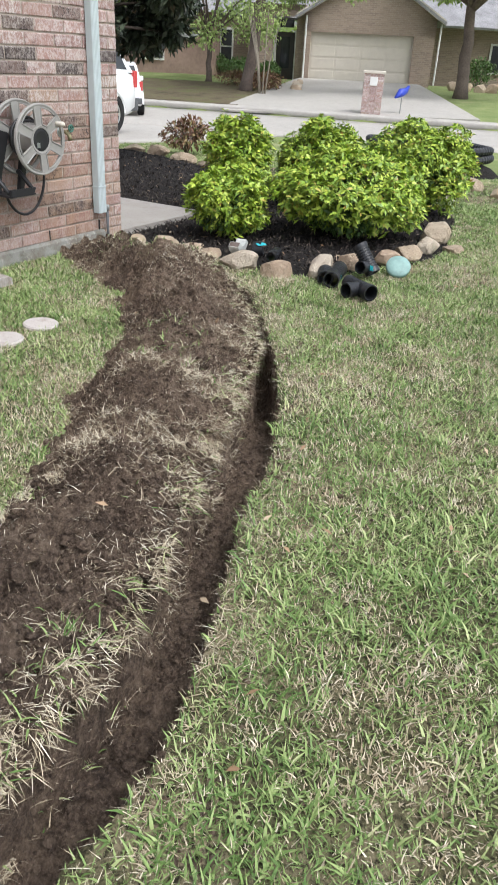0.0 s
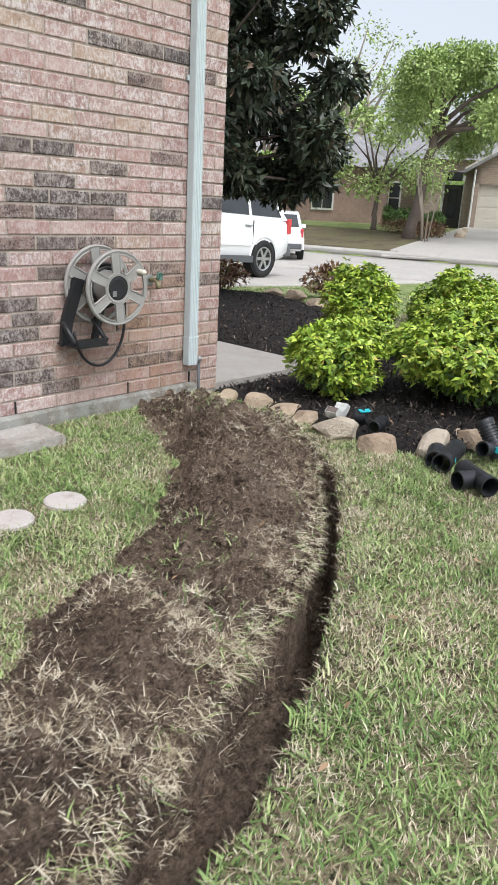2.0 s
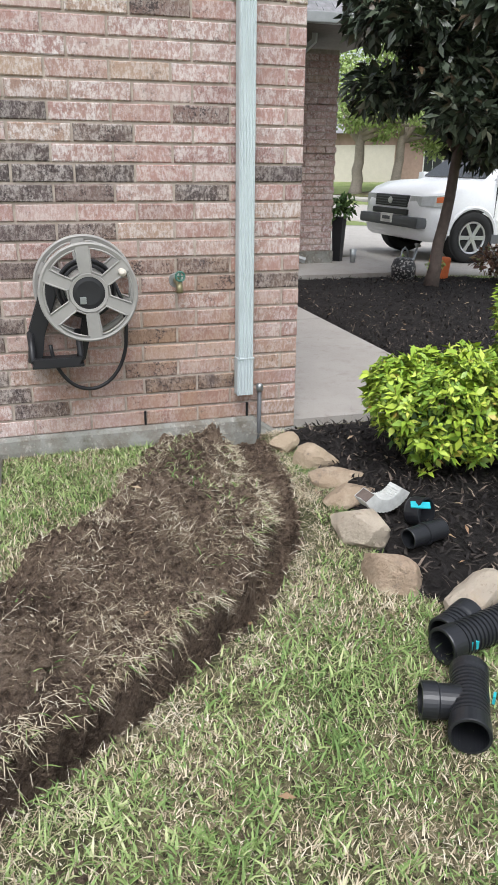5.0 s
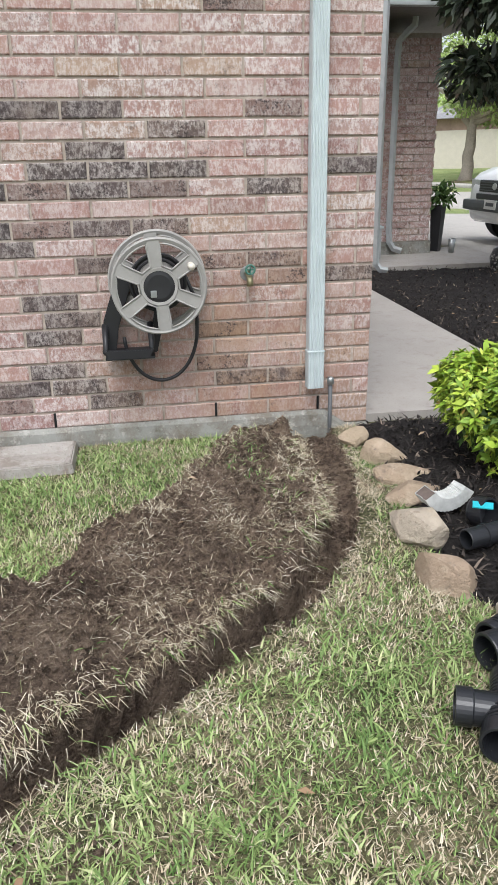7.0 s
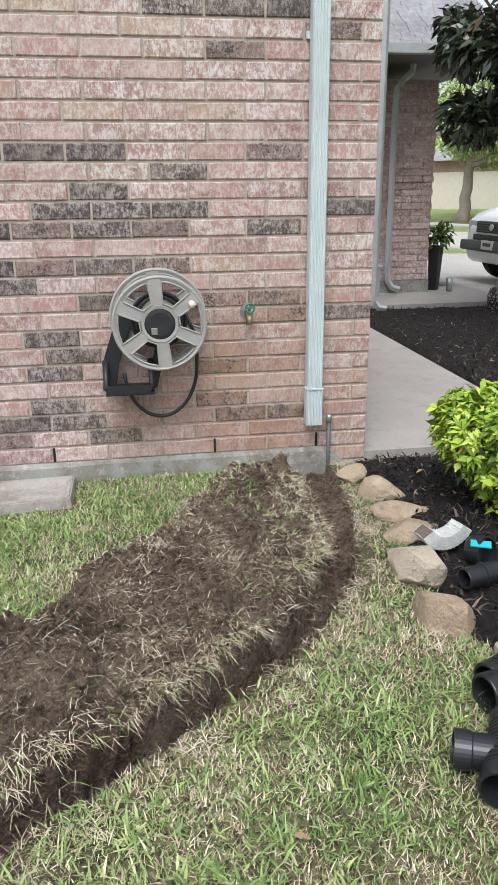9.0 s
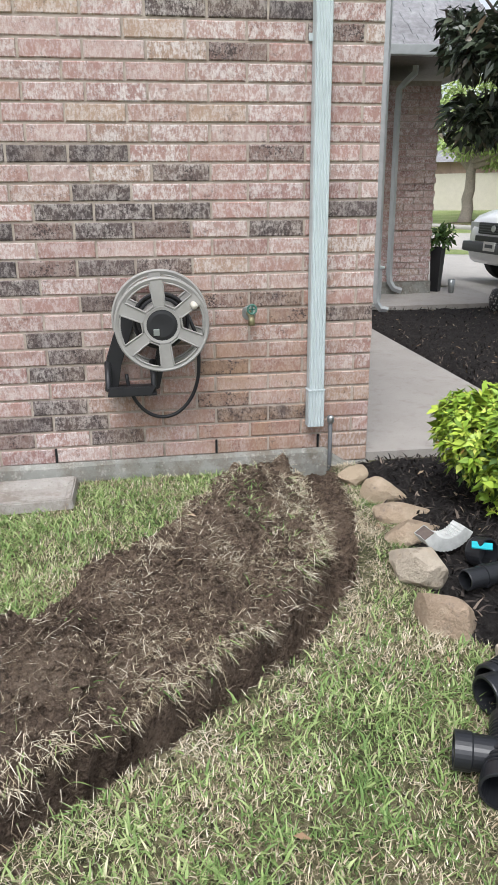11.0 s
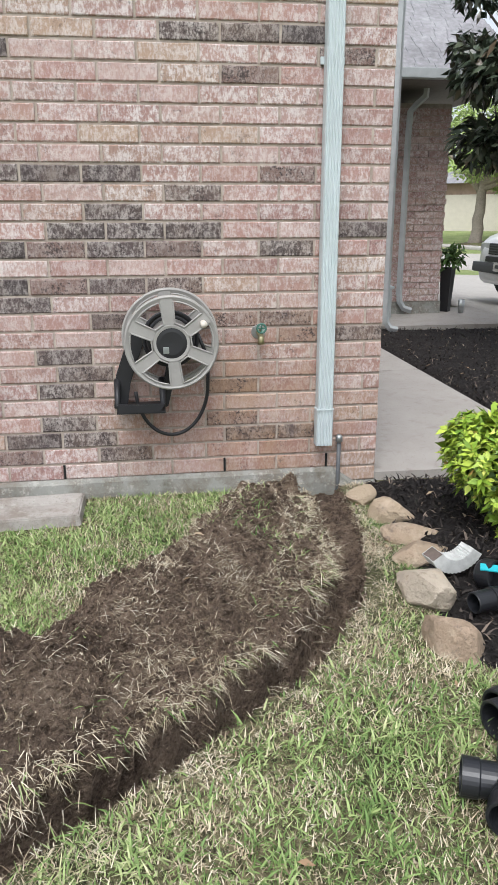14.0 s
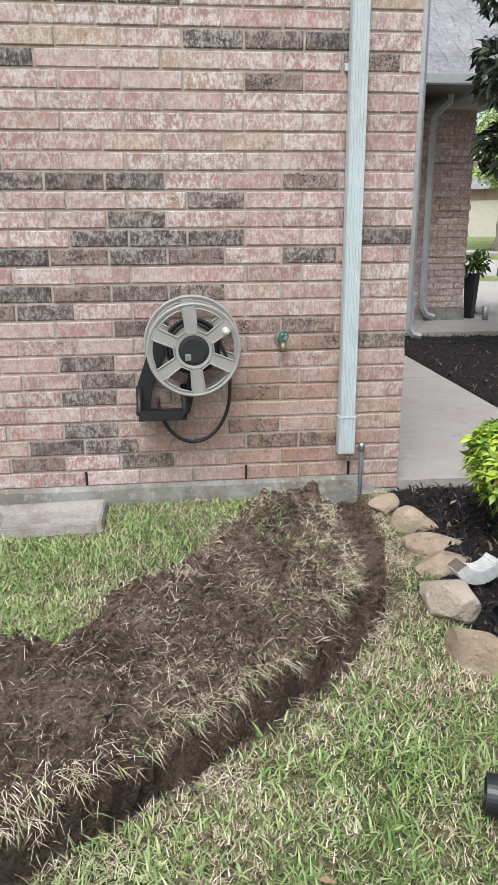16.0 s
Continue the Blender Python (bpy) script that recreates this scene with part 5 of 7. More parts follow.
def planter_and_cup():
    root = thing("tall_planter", 2.80, 5.92, 0.045, "tall black planter with a leafy green plant", "planter")
    part("pot", lathe([(0.0, 0.0), (0.07, 0.0), (0.105, 0.55), (0.11, 0.56), (0.095, 0.56), (0.09, 0.5), (0.0, 0.49)], 4), M_BLACKPLASTIC, root)
    crown("plant", root, M_SHRUB, [((0.02, 0, 0.68), (0.2, 0.2, 0.17))], 160, 0.11, 0.055, 0.2, 71, 0.2)
    ob = part("tumbler", lathe([(0.0, 0.0), (0.034, 0.0), (0.046, 0.17), (0.043, 0.17), (0.032, 0.01)], 20), M_METAL, None, smooth=True)
    ob.matrix_basis = pose(2.93, 5.72, 0.045, 0, 0, 0)
    tagged(ob, "brushed metal tumbler standing on the concrete walk", "cup")
    can = thing("watering_can", 2.86, 4.22, gz(2.86, 4.22) + 0.0, "black and white speckled watering can on mulch", "watering can", rz=35)
    n = Nodes("speckled_enamel", 0.4)
    n.colour(n.ramp(n.noise(34, 3), (0.54, (0.02, 0.02, 0.022)), (0.60, (0.42, 0.41, 0.38))))
    part("body", lathe([(0.0, 0.0), (0.1, 0.0), (0.13, 0.05), (0.14, 0.15), (0.11, 0.24), (0.07, 0.26), (0.0, 0.26)], 24), n.m, can, smooth=True)
    part("handle", tube([(-0.1, 0, 0.2), (-0.07, 0, 0.33), (0.0, 0, 0.37), (0.07, 0, 0.33), (0.1, 0, 0.2)], 0.01, 8), M_METAL, can, smooth=True)
    part("spout", tube([(0.12, 0, 0.08), (0.24, 0, 0.22), (0.32, 0, 0.36)], [0.022, 0.016, 0.012], 10), M_METAL, can, smooth=True)
    part("rose", lathe([(0.012, -0.03), (0.04, 0.0), (0.0, 0.008)], 16, None, Matrix.Translation((0.32, 0, 0.37)) @ Matrix.Rotation(radians(40), 4, "Y")), M_METAL, can)
    for i, (x, y) in enumerate(((3.18, 4.12), (3.32, 4.3), (3.02, 4.52))):
        p = thing("nursery_pot", x, y, gz(x, y), "small black nursery pot with pale green seedlings", "plant pot", "nursery pots on the mulch")
        part("pot", lathe([(0.05, 0.0), (0.07, 0.12), (0.062, 0.12), (0.055, 0.1), (0.0, 0.1)], 16), M_BLACKPLASTIC, p)
        crown("plant", p, M_TREELEAF, [((0, 0, 0.18), (0.1, 0.1, 0.08))], 60, 0.06, 0.03, 0.2, 90 + i, 0.2)
    bag = part("orange_bag", boxed(-0.12, 0.12, -0.07, 0.07, 0.0, 0.26, bevel=0.03), M_TERRACOTTA, None)
    bag.matrix_basis = pose(3.42, 4.42, gz(3.42, 4.42), 0, 8, 20)
    tagged(bag, "upright orange and white bag of garden feed", "bag")


planter_and_cup()


# ---- vehicles ----
def smooth_step(v, a, b):
    return min(max((v - a) / (b - a), 0.0), 1.0)


def suv(x, y, z, yaw, pitch, scale, label, rails=True):
    root = new("suv")
    root.empty_display_size = 0.2
    root.matrix_basis = Matrix.Translation((x, y, z)) @ Matrix.Rotation(radians(yaw), 4, "Z") @ Matrix.Rotation(radians(pitch), 4, "Y") @ Matrix.Scale(scale, 4)
    tagged(root, label, "car", "parked cars")
    hw = 0.97
    # body loft: stations along the length with (x, bottom, shoulder height, half width)
    st = [(2.36, 0.50, 0.80, 0.66), (2.30, 0.34, 0.98, 0.80), (2.12, 0.28, 1.04, 0.90), (1.80, 0.27, 1.09, 0.955), (1.0, 0.30, 1.14, hw), (0.3, 0.30, 1.13, hw), (-0.8, 0.30, 1.13, hw), (-1.5, 0.30, 1.14, hw), (-2.0, 0.34, 1.14, 0.95), (-2.28, 0.40, 1.12, 0.90), (-2.38, 0.5, 1.0, 0.84)]
    bm = bmesh.new()
    rings = []
    for px, b, s, w in st:
        ring = []
        for q in ((-w * 0.90, b), (-w * 0.985, b + 0.10), (-w, (b + s) / 2), (-w * 0.975, s - 0.08), (-w * 0.90, s), (-w * 0.5, s + 0.035), (0, s + 0.045), (w * 0.5, s + 0.035), (w * 0.90, s), (w * 0.975, s - 0.08), (w, (b + s) / 2), (w * 0.985, b + 0.10), (w * 0.90, b)):
            ring.append(bm.verts.new((px, q[0], q[1])))
        rings.append(ring)
    for a, c in zip(rings, rings[1:]):
        for i in range(len(a) - 1):
            bm.faces.new((a[i], a[i + 1], c[i + 1], c[i]))
        bm.faces.new((a[-1], a[0], c[0], c[-1]))
    bm.faces.new(rings[0])
    bm.faces.new(rings[-1][::-1])
    bmesh.ops.recalc_face_normals(bm, faces=bm.faces)
    part("body", bm, M_WHITEPAINT, root, smooth=True)
    # cabin
    gs = [(1.18, 1.12, 0.86, 0.0), (0.38, 1.70, 0.72, 1.0), (-0.6, 1.76, 0.73, 1.0), (-1.7, 1.73, 0.71, 1.0), (-2.28, 1.13, 0.84, 0.0)]
    lowx = [1.18, 0.5, -0.6, -1.75, -2.30]
    bm = bmesh.new()
    lo_l = [bm.verts.new((lx, 0.875, 1.12)) for lx in lowx]
    lo_r = [bm.verts.new((lx, -0.875, 1.12)) for lx in lowx]
    hi_l = [bm.verts.new((gx, w, h)) for gx, h, w, _ in gs[1:4]]
    hi_r = [bm.verts.new((gx, -w, h)) for gx, h, w, _ in gs[1:4]]
    for lo, hi in ((lo_l, hi_l), (lo_r, hi_r)):
        bm.faces.new((lo[0], lo[1], hi[0]))
        bm.faces.new((lo[1], lo[2], hi[1], hi[0]))
        bm.faces.new((lo[2], lo[3], hi[2], hi[1]))
        bm.faces.new((lo[3], lo[4], hi[2]))
    bm.faces.new((hi_l[0], hi_l[1], hi_r[1], hi_r[0]))
    bm.faces.new((hi_l[1], hi_l[2], hi_r[2], hi_r[1]))
    bm.faces.new((lo_l[0], hi_l[0], hi_r[0], lo_r[0]))
    bm.faces.new((lo_l[4], lo_r[4], hi_r[2], hi_l[2]))
    bmesh.ops.recalc_face_normals(bm, faces=bm.faces)
    bmesh.ops.bevel(bm, geom=list(bm.edges), offset=0.035, segments=2, affect="EDGES")
    part("cabin", bm, M_WHITEPAINT, root)

    def side_y(px, pz, s):
        return s * (0.875 - (0.875 - 0.725) * (pz - 1.12) / 0.62 + 0.006)

    def pane(name, pts, s):
        bm = bmesh.new()
        a = [bm.verts.new((px, side_y(px, pz, s), pz)) for px, pz in pts]
        bm.faces.new(a)
        r = bmesh.ops.extrude_face_region(bm, geom=list(bm.faces))
        bmesh.ops.translate(bm, vec=(0, -s * 0.02, 0), verts=[e for e in r["geom"] if isinstance(e, bmesh.types.BMVert)])
        bmesh.ops.recalc_face_normals(bm, faces=bm.faces)
        part(name, bm, M_GLASS, root, "dark tinted side window")

    for s in (1, -1):
        pane("side_window", [(0.98, 1.17), (0.16, 1.17), (0.16, 1.62), (0.38, 1.64)], s)
        pane("side_window", [(0.08, 1.17), (-0.92, 1.17), (-0.92, 1.66), (0.08, 1.65)], s)
        pane("side_window", [(-1.02, 1.17), (-2.02, 1.17), (-1.74, 1.60), (-1.02, 1.65)], s)
        part("cladding", boxed(-1.0, 1.0, s * hw - 0.02, s * hw + 0.02, 0.29, 0.42, bevel=0.012), M_TRIMGREY, root, "grey lower cladding")
        part("door_moulding", boxed(-0.98, 0.95, s * hw - 0.02, s * hw + 0.014, 0.60, 0.64, bevel=0.006), M_WHITEPAINT, root)
        for hx in (0.28, -0.80):
            part("door_handle", boxed(hx - 0.1, hx + 0.1, s * (hw - 0.015) - 0.015, s * (hw - 0.015) + 0.028, 0.965, 0.995, bevel=0.008), M_METAL, root, "chrome door handle")
        for dx in (0.98, 0.10, -0.96):
            part("door_gap", boxed(dx - 0.003, dx + 0.003, s * (hw - 0.02), s * (hw + 0.003), 0.42, 1.08), M_BLACKPLASTIC, root)
        part("mirror", boxed(0.86, 1.02, s * 0.93, s * 1.10, 1.10, 1.26, bevel=0.04), M_WHITEPAINT, root)
        part("tail_light", boxed(-2.35, -2.22, s * 0.80, s * 0.915, 0.86, 1.16, bevel=0.02), M_RED, root, "red tail light")
        hl = part("headlight", prism([(px, s * py) for px, py in ((2.345, 0.49), (2.325, 0.77), (2.15, 0.905), (1.92, 0.962), (1.90, 0.90), (2.1, 0.80), (2.2, 0.5))], 0.80, 0.955), plain("headlight_lens", (0.55, 0.57, 0.58), 0.1, vary=0.1), root, "clear headlight")
        part("turn_signal", prism([(px, s * py) for px, py in ((2.12, 0.918), (1.94, 0.966), (1.93, 0.93), (2.08, 0.87))], 0.85, 0.935), M_TERRACOTTA, hl, "amber turn signal")
    # windscreens
    for pts, nm in (([(1.10, 0.78, 1.19), (1.10, -0.78, 1.19), (0.46, -0.64, 1.66), (0.46, 0.64, 1.66)], "windscreen"), ([(-2.22, 0.74, 1.22), (-2.22, -0.74, 1.22), (-1.80, -0.64, 1.64), (-1.80, 0.64, 1.64)], "rear_window")):
        bm = bmesh.new()
        off = Vector((0.012, 0, 0.012)) if nm == "windscreen" else Vector((-0.02, 0, 0.012))
        a = [bm.verts.new(Vector(p) + off) for p in pts]
        bm.faces.new(a)
        r = bmesh.ops.extrude_face_region(bm, geom=list(bm.faces))
        bmesh.ops.translate(bm, vec=(-off.x * 1.5, 0, -0.02), verts=[e for e in r["geom"] if isinstance(e, bmesh.types.BMVert)])
        bmesh.ops.recalc_face_normals(bm, faces=bm.faces)
        part(nm, bm, M_GLASS, root)
    # front
    g = part("grille", boxed(2.26, 2.375, -0.46, 0.46, 0.76, 0.96, bevel=0.02), M_BLACKPLASTIC, root, "black slatted grille")
    for k in range(4):
        part("slat", boxed(2.37, 2.385, -0.44, 0.44, 0.785 + 0.045 * k, 0.80 + 0.045 * k), M_TRIMGREY, g)
    part("badge", lathe([(0.0, 0.012), (0.055, 0.010), (0.06, 0.0)], 20, None, Matrix.Translation((2.39, 0, 0.865)) @ Matrix.Rotation(radians(90), 4, "Y")), M_RIM, g, "round chrome badge")
    part("front_bumper", boxed(2.10, 2.44, -0.84, 0.84, 0.46, 0.62, bevel=0.05), M_TRIMGREY, root, "grey front bumper")
    part("lower_grille", boxed(2.28, 2.40, -0.5, 0.5, 0.635, 0.73, bevel=0.015), M_BLACKPLASTIC, root)
    pl = part("number_plate", boxed(2.43, 2.455, -0.16, 0.16, 0.50, 0.64, bevel=0.004), M_WHITE, root)
    part("plate_bar", boxed(2.455, 2.458, -0.11, 0.11, 0.545, 0.595), M_TRIMGREY, pl)
    part("rear_bumper", boxed(-2.45, -2.15, -0.88, 0.88, 0.42, 0.62, bevel=0.05), M_TRIMGREY, root, "grey rear bumper")
    if rails:
        for s in (1, -1):
            part("roof_rail", tube([(0.3, s * 0.62, 1.74), (0.1, s * 0.62, 1.80), (-1.4, s * 0.62, 1.80), (-1.6, s * 0.62, 1.75)], 0.016, 8), M_TRIMGREY, root)
    for wx in (1.35, -1.35):
        for s in (1, -1):
            m = Matrix.Translation((wx, s * 0.872, 0.365)) @ Matrix.Rotation(radians(-90 * s), 4, "X")
            w = part("wheel", lathe([(0.20, -0.11), (0.22, 0.10), (0.12, 0.06), (0.0, 0.06)], 28, None, m), M_BLACKPLASTIC, root)
            part("tyre", lathe([(0.23, -0.11), (0.33, -0.12), (0.362, -0.09), (0.367, 0.0), (0.362, 0.09), (0.335, 0.125), (0.245, 0.115), (0.23, 0.09)], 36, None, m), M_TYRE, w, "black rubber tyre", True)
            rim = lathe([(0.235, 0.10), (0.228, 0.118), (0.205, 0.11), (0.20, 0.08)], 36, None, m)
            for k in range(6):
                box(rim, 0.03, 0.215, -0.028, 0.028, 0.085, 0.112, 0.006, m @ Matrix.Rotation(k * math.pi / 3, 4, "Z"))
            lathe([(0.0, 0.125), (0.045, 0.12), (0.05, 0.09)], 16, rim, m)
            part("rim", rim, M_RIM, w, "silver six-spoke rim")
            arch = bmesh.new()
            tube([(wx + 0.42 * math.cos(a), s * (hw - 0.012), 0.365 + 0.42 * math.sin(a)) for a in np.linspace(0.05, math.pi - 0.05, 16)], 0.03, 6, arch)
            part("arch_trim", arch, M_WHITEPAINT, root)
            # Flat black disc in place of the shaded hollow behind the tyre.
            arch = lathe([(0.0, 0.0), (0.40, 0.0), (0.41, -0.2)], 28, None, Matrix.Translation((wx, s * (hw - 0.004), 0.40)) @ Matrix.Rotation(radians(-90 * s), 4, "X"))
            part("wheel_well", arch, M_VOID_SHADE, root)
    # short front overhang with a falling hood
    for ob in root.children_recursive:
        for v in ob.data.vertices:
            if v.co.x > 1.72:
                d = v.co.x - 1.72
                v.co.z -= 0.10 * d * smooth_step(v.co.z, 0.6, 1.0)
                v.co.x = 1.72 + 0.80 * d
            if ob.name.split(".")[0] in ("wheel", "tyre", "rim", "arch_trim", "wheel_well"):
                v.co.x -= 0.10 if v.co.x > 0 else -0.10
            else:
                v.co.x *= 0.925
    return root


suv(6.04, 7.07, -0.12, 183.5, -2.4, 0.97, "white mid-size suv parked on the concrete driveway")
suv(15.0, 12.5, -0.44, 41, 0, 0.80, "smaller white suv parked along the street", False)


# ---- houses across the street ----
def far_house():
    """Gabled brick house with a double garage. Local x runs along its front, y goes back."""
    u = Vector((0.392, -0.92, 0))
    yaw = math.degrees(math.atan2(u.y, u.x))
    z0 = 0.33
    root = thing("brick_house", 31.76, 14.33, z0, "tan brick gabled house with a cream double garage door", "house", rz=yaw)

    def stone_mat():
        n = Nodes("far_tan_brick", 0.9)
        b = n.t.nodes.new("ShaderNodeTexBrick")
        b.inputs["Scale"].default_value = 1.0
        b.inputs["Brick Width"].default_value, b.inputs["Row Height"].default_value = 0.25, 0.08
        b.inputs["Mortar Size"].default_value = 0.006
        b.inputs["Color1"].default_value, b.inputs["Color2"].default_value, b.inputs["Mortar"].default_value = (0.34, 0.26, 0.20, 1), (0.22, 0.165, 0.135, 1), (0.40, 0.35, 0.30, 1)
        mp = n.t.nodes.new("ShaderNodeMapping")
        mp.inputs["Rotation"].default_value = (radians(90), 0, 0)
        n.link(n.local(), mp.inputs["Vector"])
        n.link(mp.outputs[0], b.inputs["Vector"])
        n.colour(n.mix(n.math("MULTIPLY", n.noise(1.4, 5), 0.6), b.outputs["Color"], (0.36, 0.28, 0.22)))
        return n.m

    mb = stone_mat()
    # front: piers and gable over the garage opening
    part("wall", boxed(-0.35, 0.0, 0.0, 0.3, -0.3, 2.95), mb, root)
    part("wall", boxed(4.88, 5.85, 0.0, 0.3, -0.3, 2.95), mb, root)
    bm = bmesh.new()
    f = [bm.verts.new(p) for p in ((-0.35, 0, 2.14), (0.0, 0, 2.14), (4.88, 0, 2.14), (5.85, 0, 2.14), (5.85, 0, 2.95), (2.75, 0, 4.75), (-0.35, 0, 2.95))]
    bm.faces.new([f[0], f[3], f[4], f[5], f[6]])
    bm.verts.remove(f[1])
    bm.verts.remove(f[2])
    r = bmesh.ops.extrude_face_region(bm, geom=list(bm.faces))
    bmesh.ops.translate(bm, vec=(0, 0.3, 0), verts=[e for e in r["geom"] if isinstance(e, bmesh.types.BMVert)])
    bmesh.ops.recalc_face_normals(bm, faces=bm.faces)
    part("gable_wall", bm, mb, root)
    door = part("garage_door", boxed(0.0, 4.88, 0.18, 0.26, -0.1, 2.14), M_CREAM, root, "cream panelled double garage door")
    for k in range(4):
        for c in range(4):
            part("panel", boxed(0.08 + 1.2 * c, 1.2 + 1.2 * c, 0.165, 0.19, 0.05 + 0.53 * k, 0.5 + 0.53 * k, bevel=0.02), M_CREAM, door)
    for (xa, za, xb, zb) in ((-0.7, 2.75, 2.75, 4.80), (6.2, 2.75, 2.75, 4.80)):
        d = Vector((xb - xa, 0, zb - za))
        m = Matrix.Translation(((xa + xb) / 2, -0.2, (za + zb) / 2 + 0.02)) @ Matrix.Rotation(-math.atan2(d.z, d.x), 4, "Y")
        part("rake_board", boxed(-d.length / 2, d.length / 2, -0.04, 0.04, -0.1, 0.1, m=m), M_CREAM, root)
    roof = bmesh.new()
    for a in (((-0.8, -0.3, 2.75), (2.75, -0.3, 4.86), (2.75, 7, 4.86), (-0.8, 7, 2.75)), ((6.3, -0.3, 2.75), (6.3, 7, 2.75), (2.75, 7, 4.86), (2.75, -0.3, 4.86)),
              ((-9, 2.2, 2.75), (7.5, 2.2, 2.75), (5.0, 7.0, 6.0), (-5.5, 7.0, 6.0)), ((7.5, 2.2, 2.75), (14, 3.2, 2.65), (12, 8.0, 5.2), (5.0, 7.0, 6.0)), ((-9, 2.2, 2.75), (-5.5, 7, 6.0), (-9, 12, 2.75))):
        vs = [roof.verts.new(p) for p in a]
        roof.faces.new(vs)
    ob = part("roof", roof, M_SHINGLE, root, "grey shingle roof")
    ob.modifiers.new("deck", "SOLIDIFY").thickness = 0.12
    # entry and main block
    part("wall", boxed(-9, -3.1, 2.4, 2.7, -0.5, 2.9), mb, root)
    part("wall", boxed(5.85, 13.5, 3.6, 3.9, -0.5, 2.8), mb, root)
    part("entry_wall", boxed(-3.1, -1.9, 0.7, 1.0, -0.3, 3.3), mb, root)
    part("entry_wall", boxed(-0.75, -0.35, 0.7, 1.0, -0.3, 3.3), mb, root)
    part("entry_wall", boxed(-1.9, -0.75, 0.7, 1.0, 2.75, 3.3), mb, root)
    part("entry_side", boxed(-3.1, -2.9, 1.0, 2.6, -0.3, 3.3), mb, root)
    er = bmesh.new()
    for a in (((-3.4, 0.4, 3.25), (-0.3, 0.4, 3.25), (-1.0, 3.5, 4.9), (-2.7, 3.5, 4.9)), ((-3.4, 0.4, 3.25), (-2.7, 3.5, 4.9), (-3.4, 4, 3.25))):
        er.faces.new([er.verts.new(p) for p in a])
    part("entry_roof", er, M_SHINGLE, root)
    d = part("front_door", boxed(-1.85, -0.8, 1.5, 1.58, -0.1, 2.1), plain("dark_door", (0.03, 0.025, 0.022), 0.4), root, "dark front door with glass lights")
    part("door_frame", box(boxed(-1.9, -1.78, 1.44, 1.6, -0.1, 2.2), -0.87, -0.75, 1.44, 1.6, -0.1, 2.2), M_WHITE, d)
    part("door_light", boxed(-1.55, -1.1, 1.48, 1.52, 0.5, 1.9), M_GLASS, d)
    part("transom", boxed(-1.7, -0.95, 1.44, 1.5, 2.3, 2.65), M_GLASS, d)
    for wx in (-5.4, -7.6):
        w = part("window", boxed(wx, wx + 1.3, 2.32, 2.45, 0.5, 2.2), M_WHITE, root, "white framed window")
        for c in range(2):
            for k in range(2):
                part("pane", boxed(wx + 0.08 + 0.6 * c, wx + 0.62 + 0.6 * c, 2.30, 2.36, 0.6 + 0.78 * k, 1.32 + 0.78 * k), M_GLASS, w)
    w = part("window", boxed(9.0, 10.2, 3.5, 3.65, 0.7, 2.1), M_WHITE, root, "white framed window")
    part("pane", boxed(9.1, 10.1, 3.48, 3.54, 0.8, 2.0), M_GLASS, w)
    part("downspout", tube([(-0.25, -0.06, 2.8), (-0.25, -0.06, 0.1), (-0.4, -0.2, 0.0)], 0.05, 6), M_WHITE, root)
    part("downspout", tube([(6.1, 0.3, 2.7), (6.1, 0.3, 0.1)], 0.05, 6), M_WHITE, root)
    # drive
    n = 12
    vs, fs = [], []
    for k in range(n + 1):
        t = k / n
        for q in (0, 1):
            lx = (-0.4 - 1.6 * t) if q == 0 else (5.3 + 1.2 * t)
            p = root.matrix_basis @ Vector((lx, 0.0 - 13.6 * t, 0))
            vs.append((p.x, p.y, float(broad(np.array(p.x), np.array(p.y))) + 0.06))
        if k:
            a = 2 * k - 2
            fs.append((a, a + 1, a + 3, a + 2))
    ob = new("driveway_far", mesh_of("driveway_far", vs, fs, M_STREET))
    ob.modifiers.new("slab", "SOLIDIFY").thickness = 0.06
    tagged(ob, "pale concrete driveway up to the garage", "driveway", kind="structure")
    return root


far_house()


def simple_house(x, y, yaw, w, d, h, ridge, label, garage):
    root = thing("brick_house", x, y, float(broad(np.array(x), np.array(y))), label, "house", rz=yaw)
    m = plain("far_brick_%s" % ("a" if garage else "b"), (0.33, 0.23, 0.19), 0.9, vary=0.12, scale=6)
    part("wall", boxed(0, w, 0, d, -0.6, h), m, root)
    bm = bmesh.new()
    a = [bm.verts.new(p) for p in ((-0.5, -0.5, h), (w + 0.5, -0.5, h), (w + 0.5, d + 0.5, h), (-0.5, d + 0.5, h), (w * 0.28, d / 2, ridge), (w * 0.72, d / 2, ridge))]
    for f in ((0, 1, 5, 4), (1, 2, 5), (2, 3, 4, 5), (3, 0, 4), (3, 2, 1, 0)):
        bm.faces.new([a[i] for i in f])
    part("roof", bm, M_SHINGLE, root, "grey shingle roof")
    if garage:
        part("garage_door", boxed(w * 0.06, w * 0.06 + 4.8, -0.06, 0.02, 0, 2.15), M_CREAM, root, "cream garage door")
    for k in range(3):
        wx = w * (0.5 + 0.16 * k) if garage else w * (0.15 + 0.28 * k)
        win = part("window", boxed(wx, wx + 1.2, -0.07, 0.02, 0.6, 2.1), M_WHITE, root, "white framed window")
        part("pane", boxed(wx + 0.08, wx + 0.58, -0.09, -0.05, 0.7, 2.0), M_GLASS, win)
        part("pane", boxed(wx + 0.62, wx + 1.12, -0.09, -0.05, 0.7, 2.0), M_GLASS, win)
    return root


simple_house(17.0, 43.0, -52, 15, 10, 2.8, 5.6, "low tan brick house with a cream garage door", True)
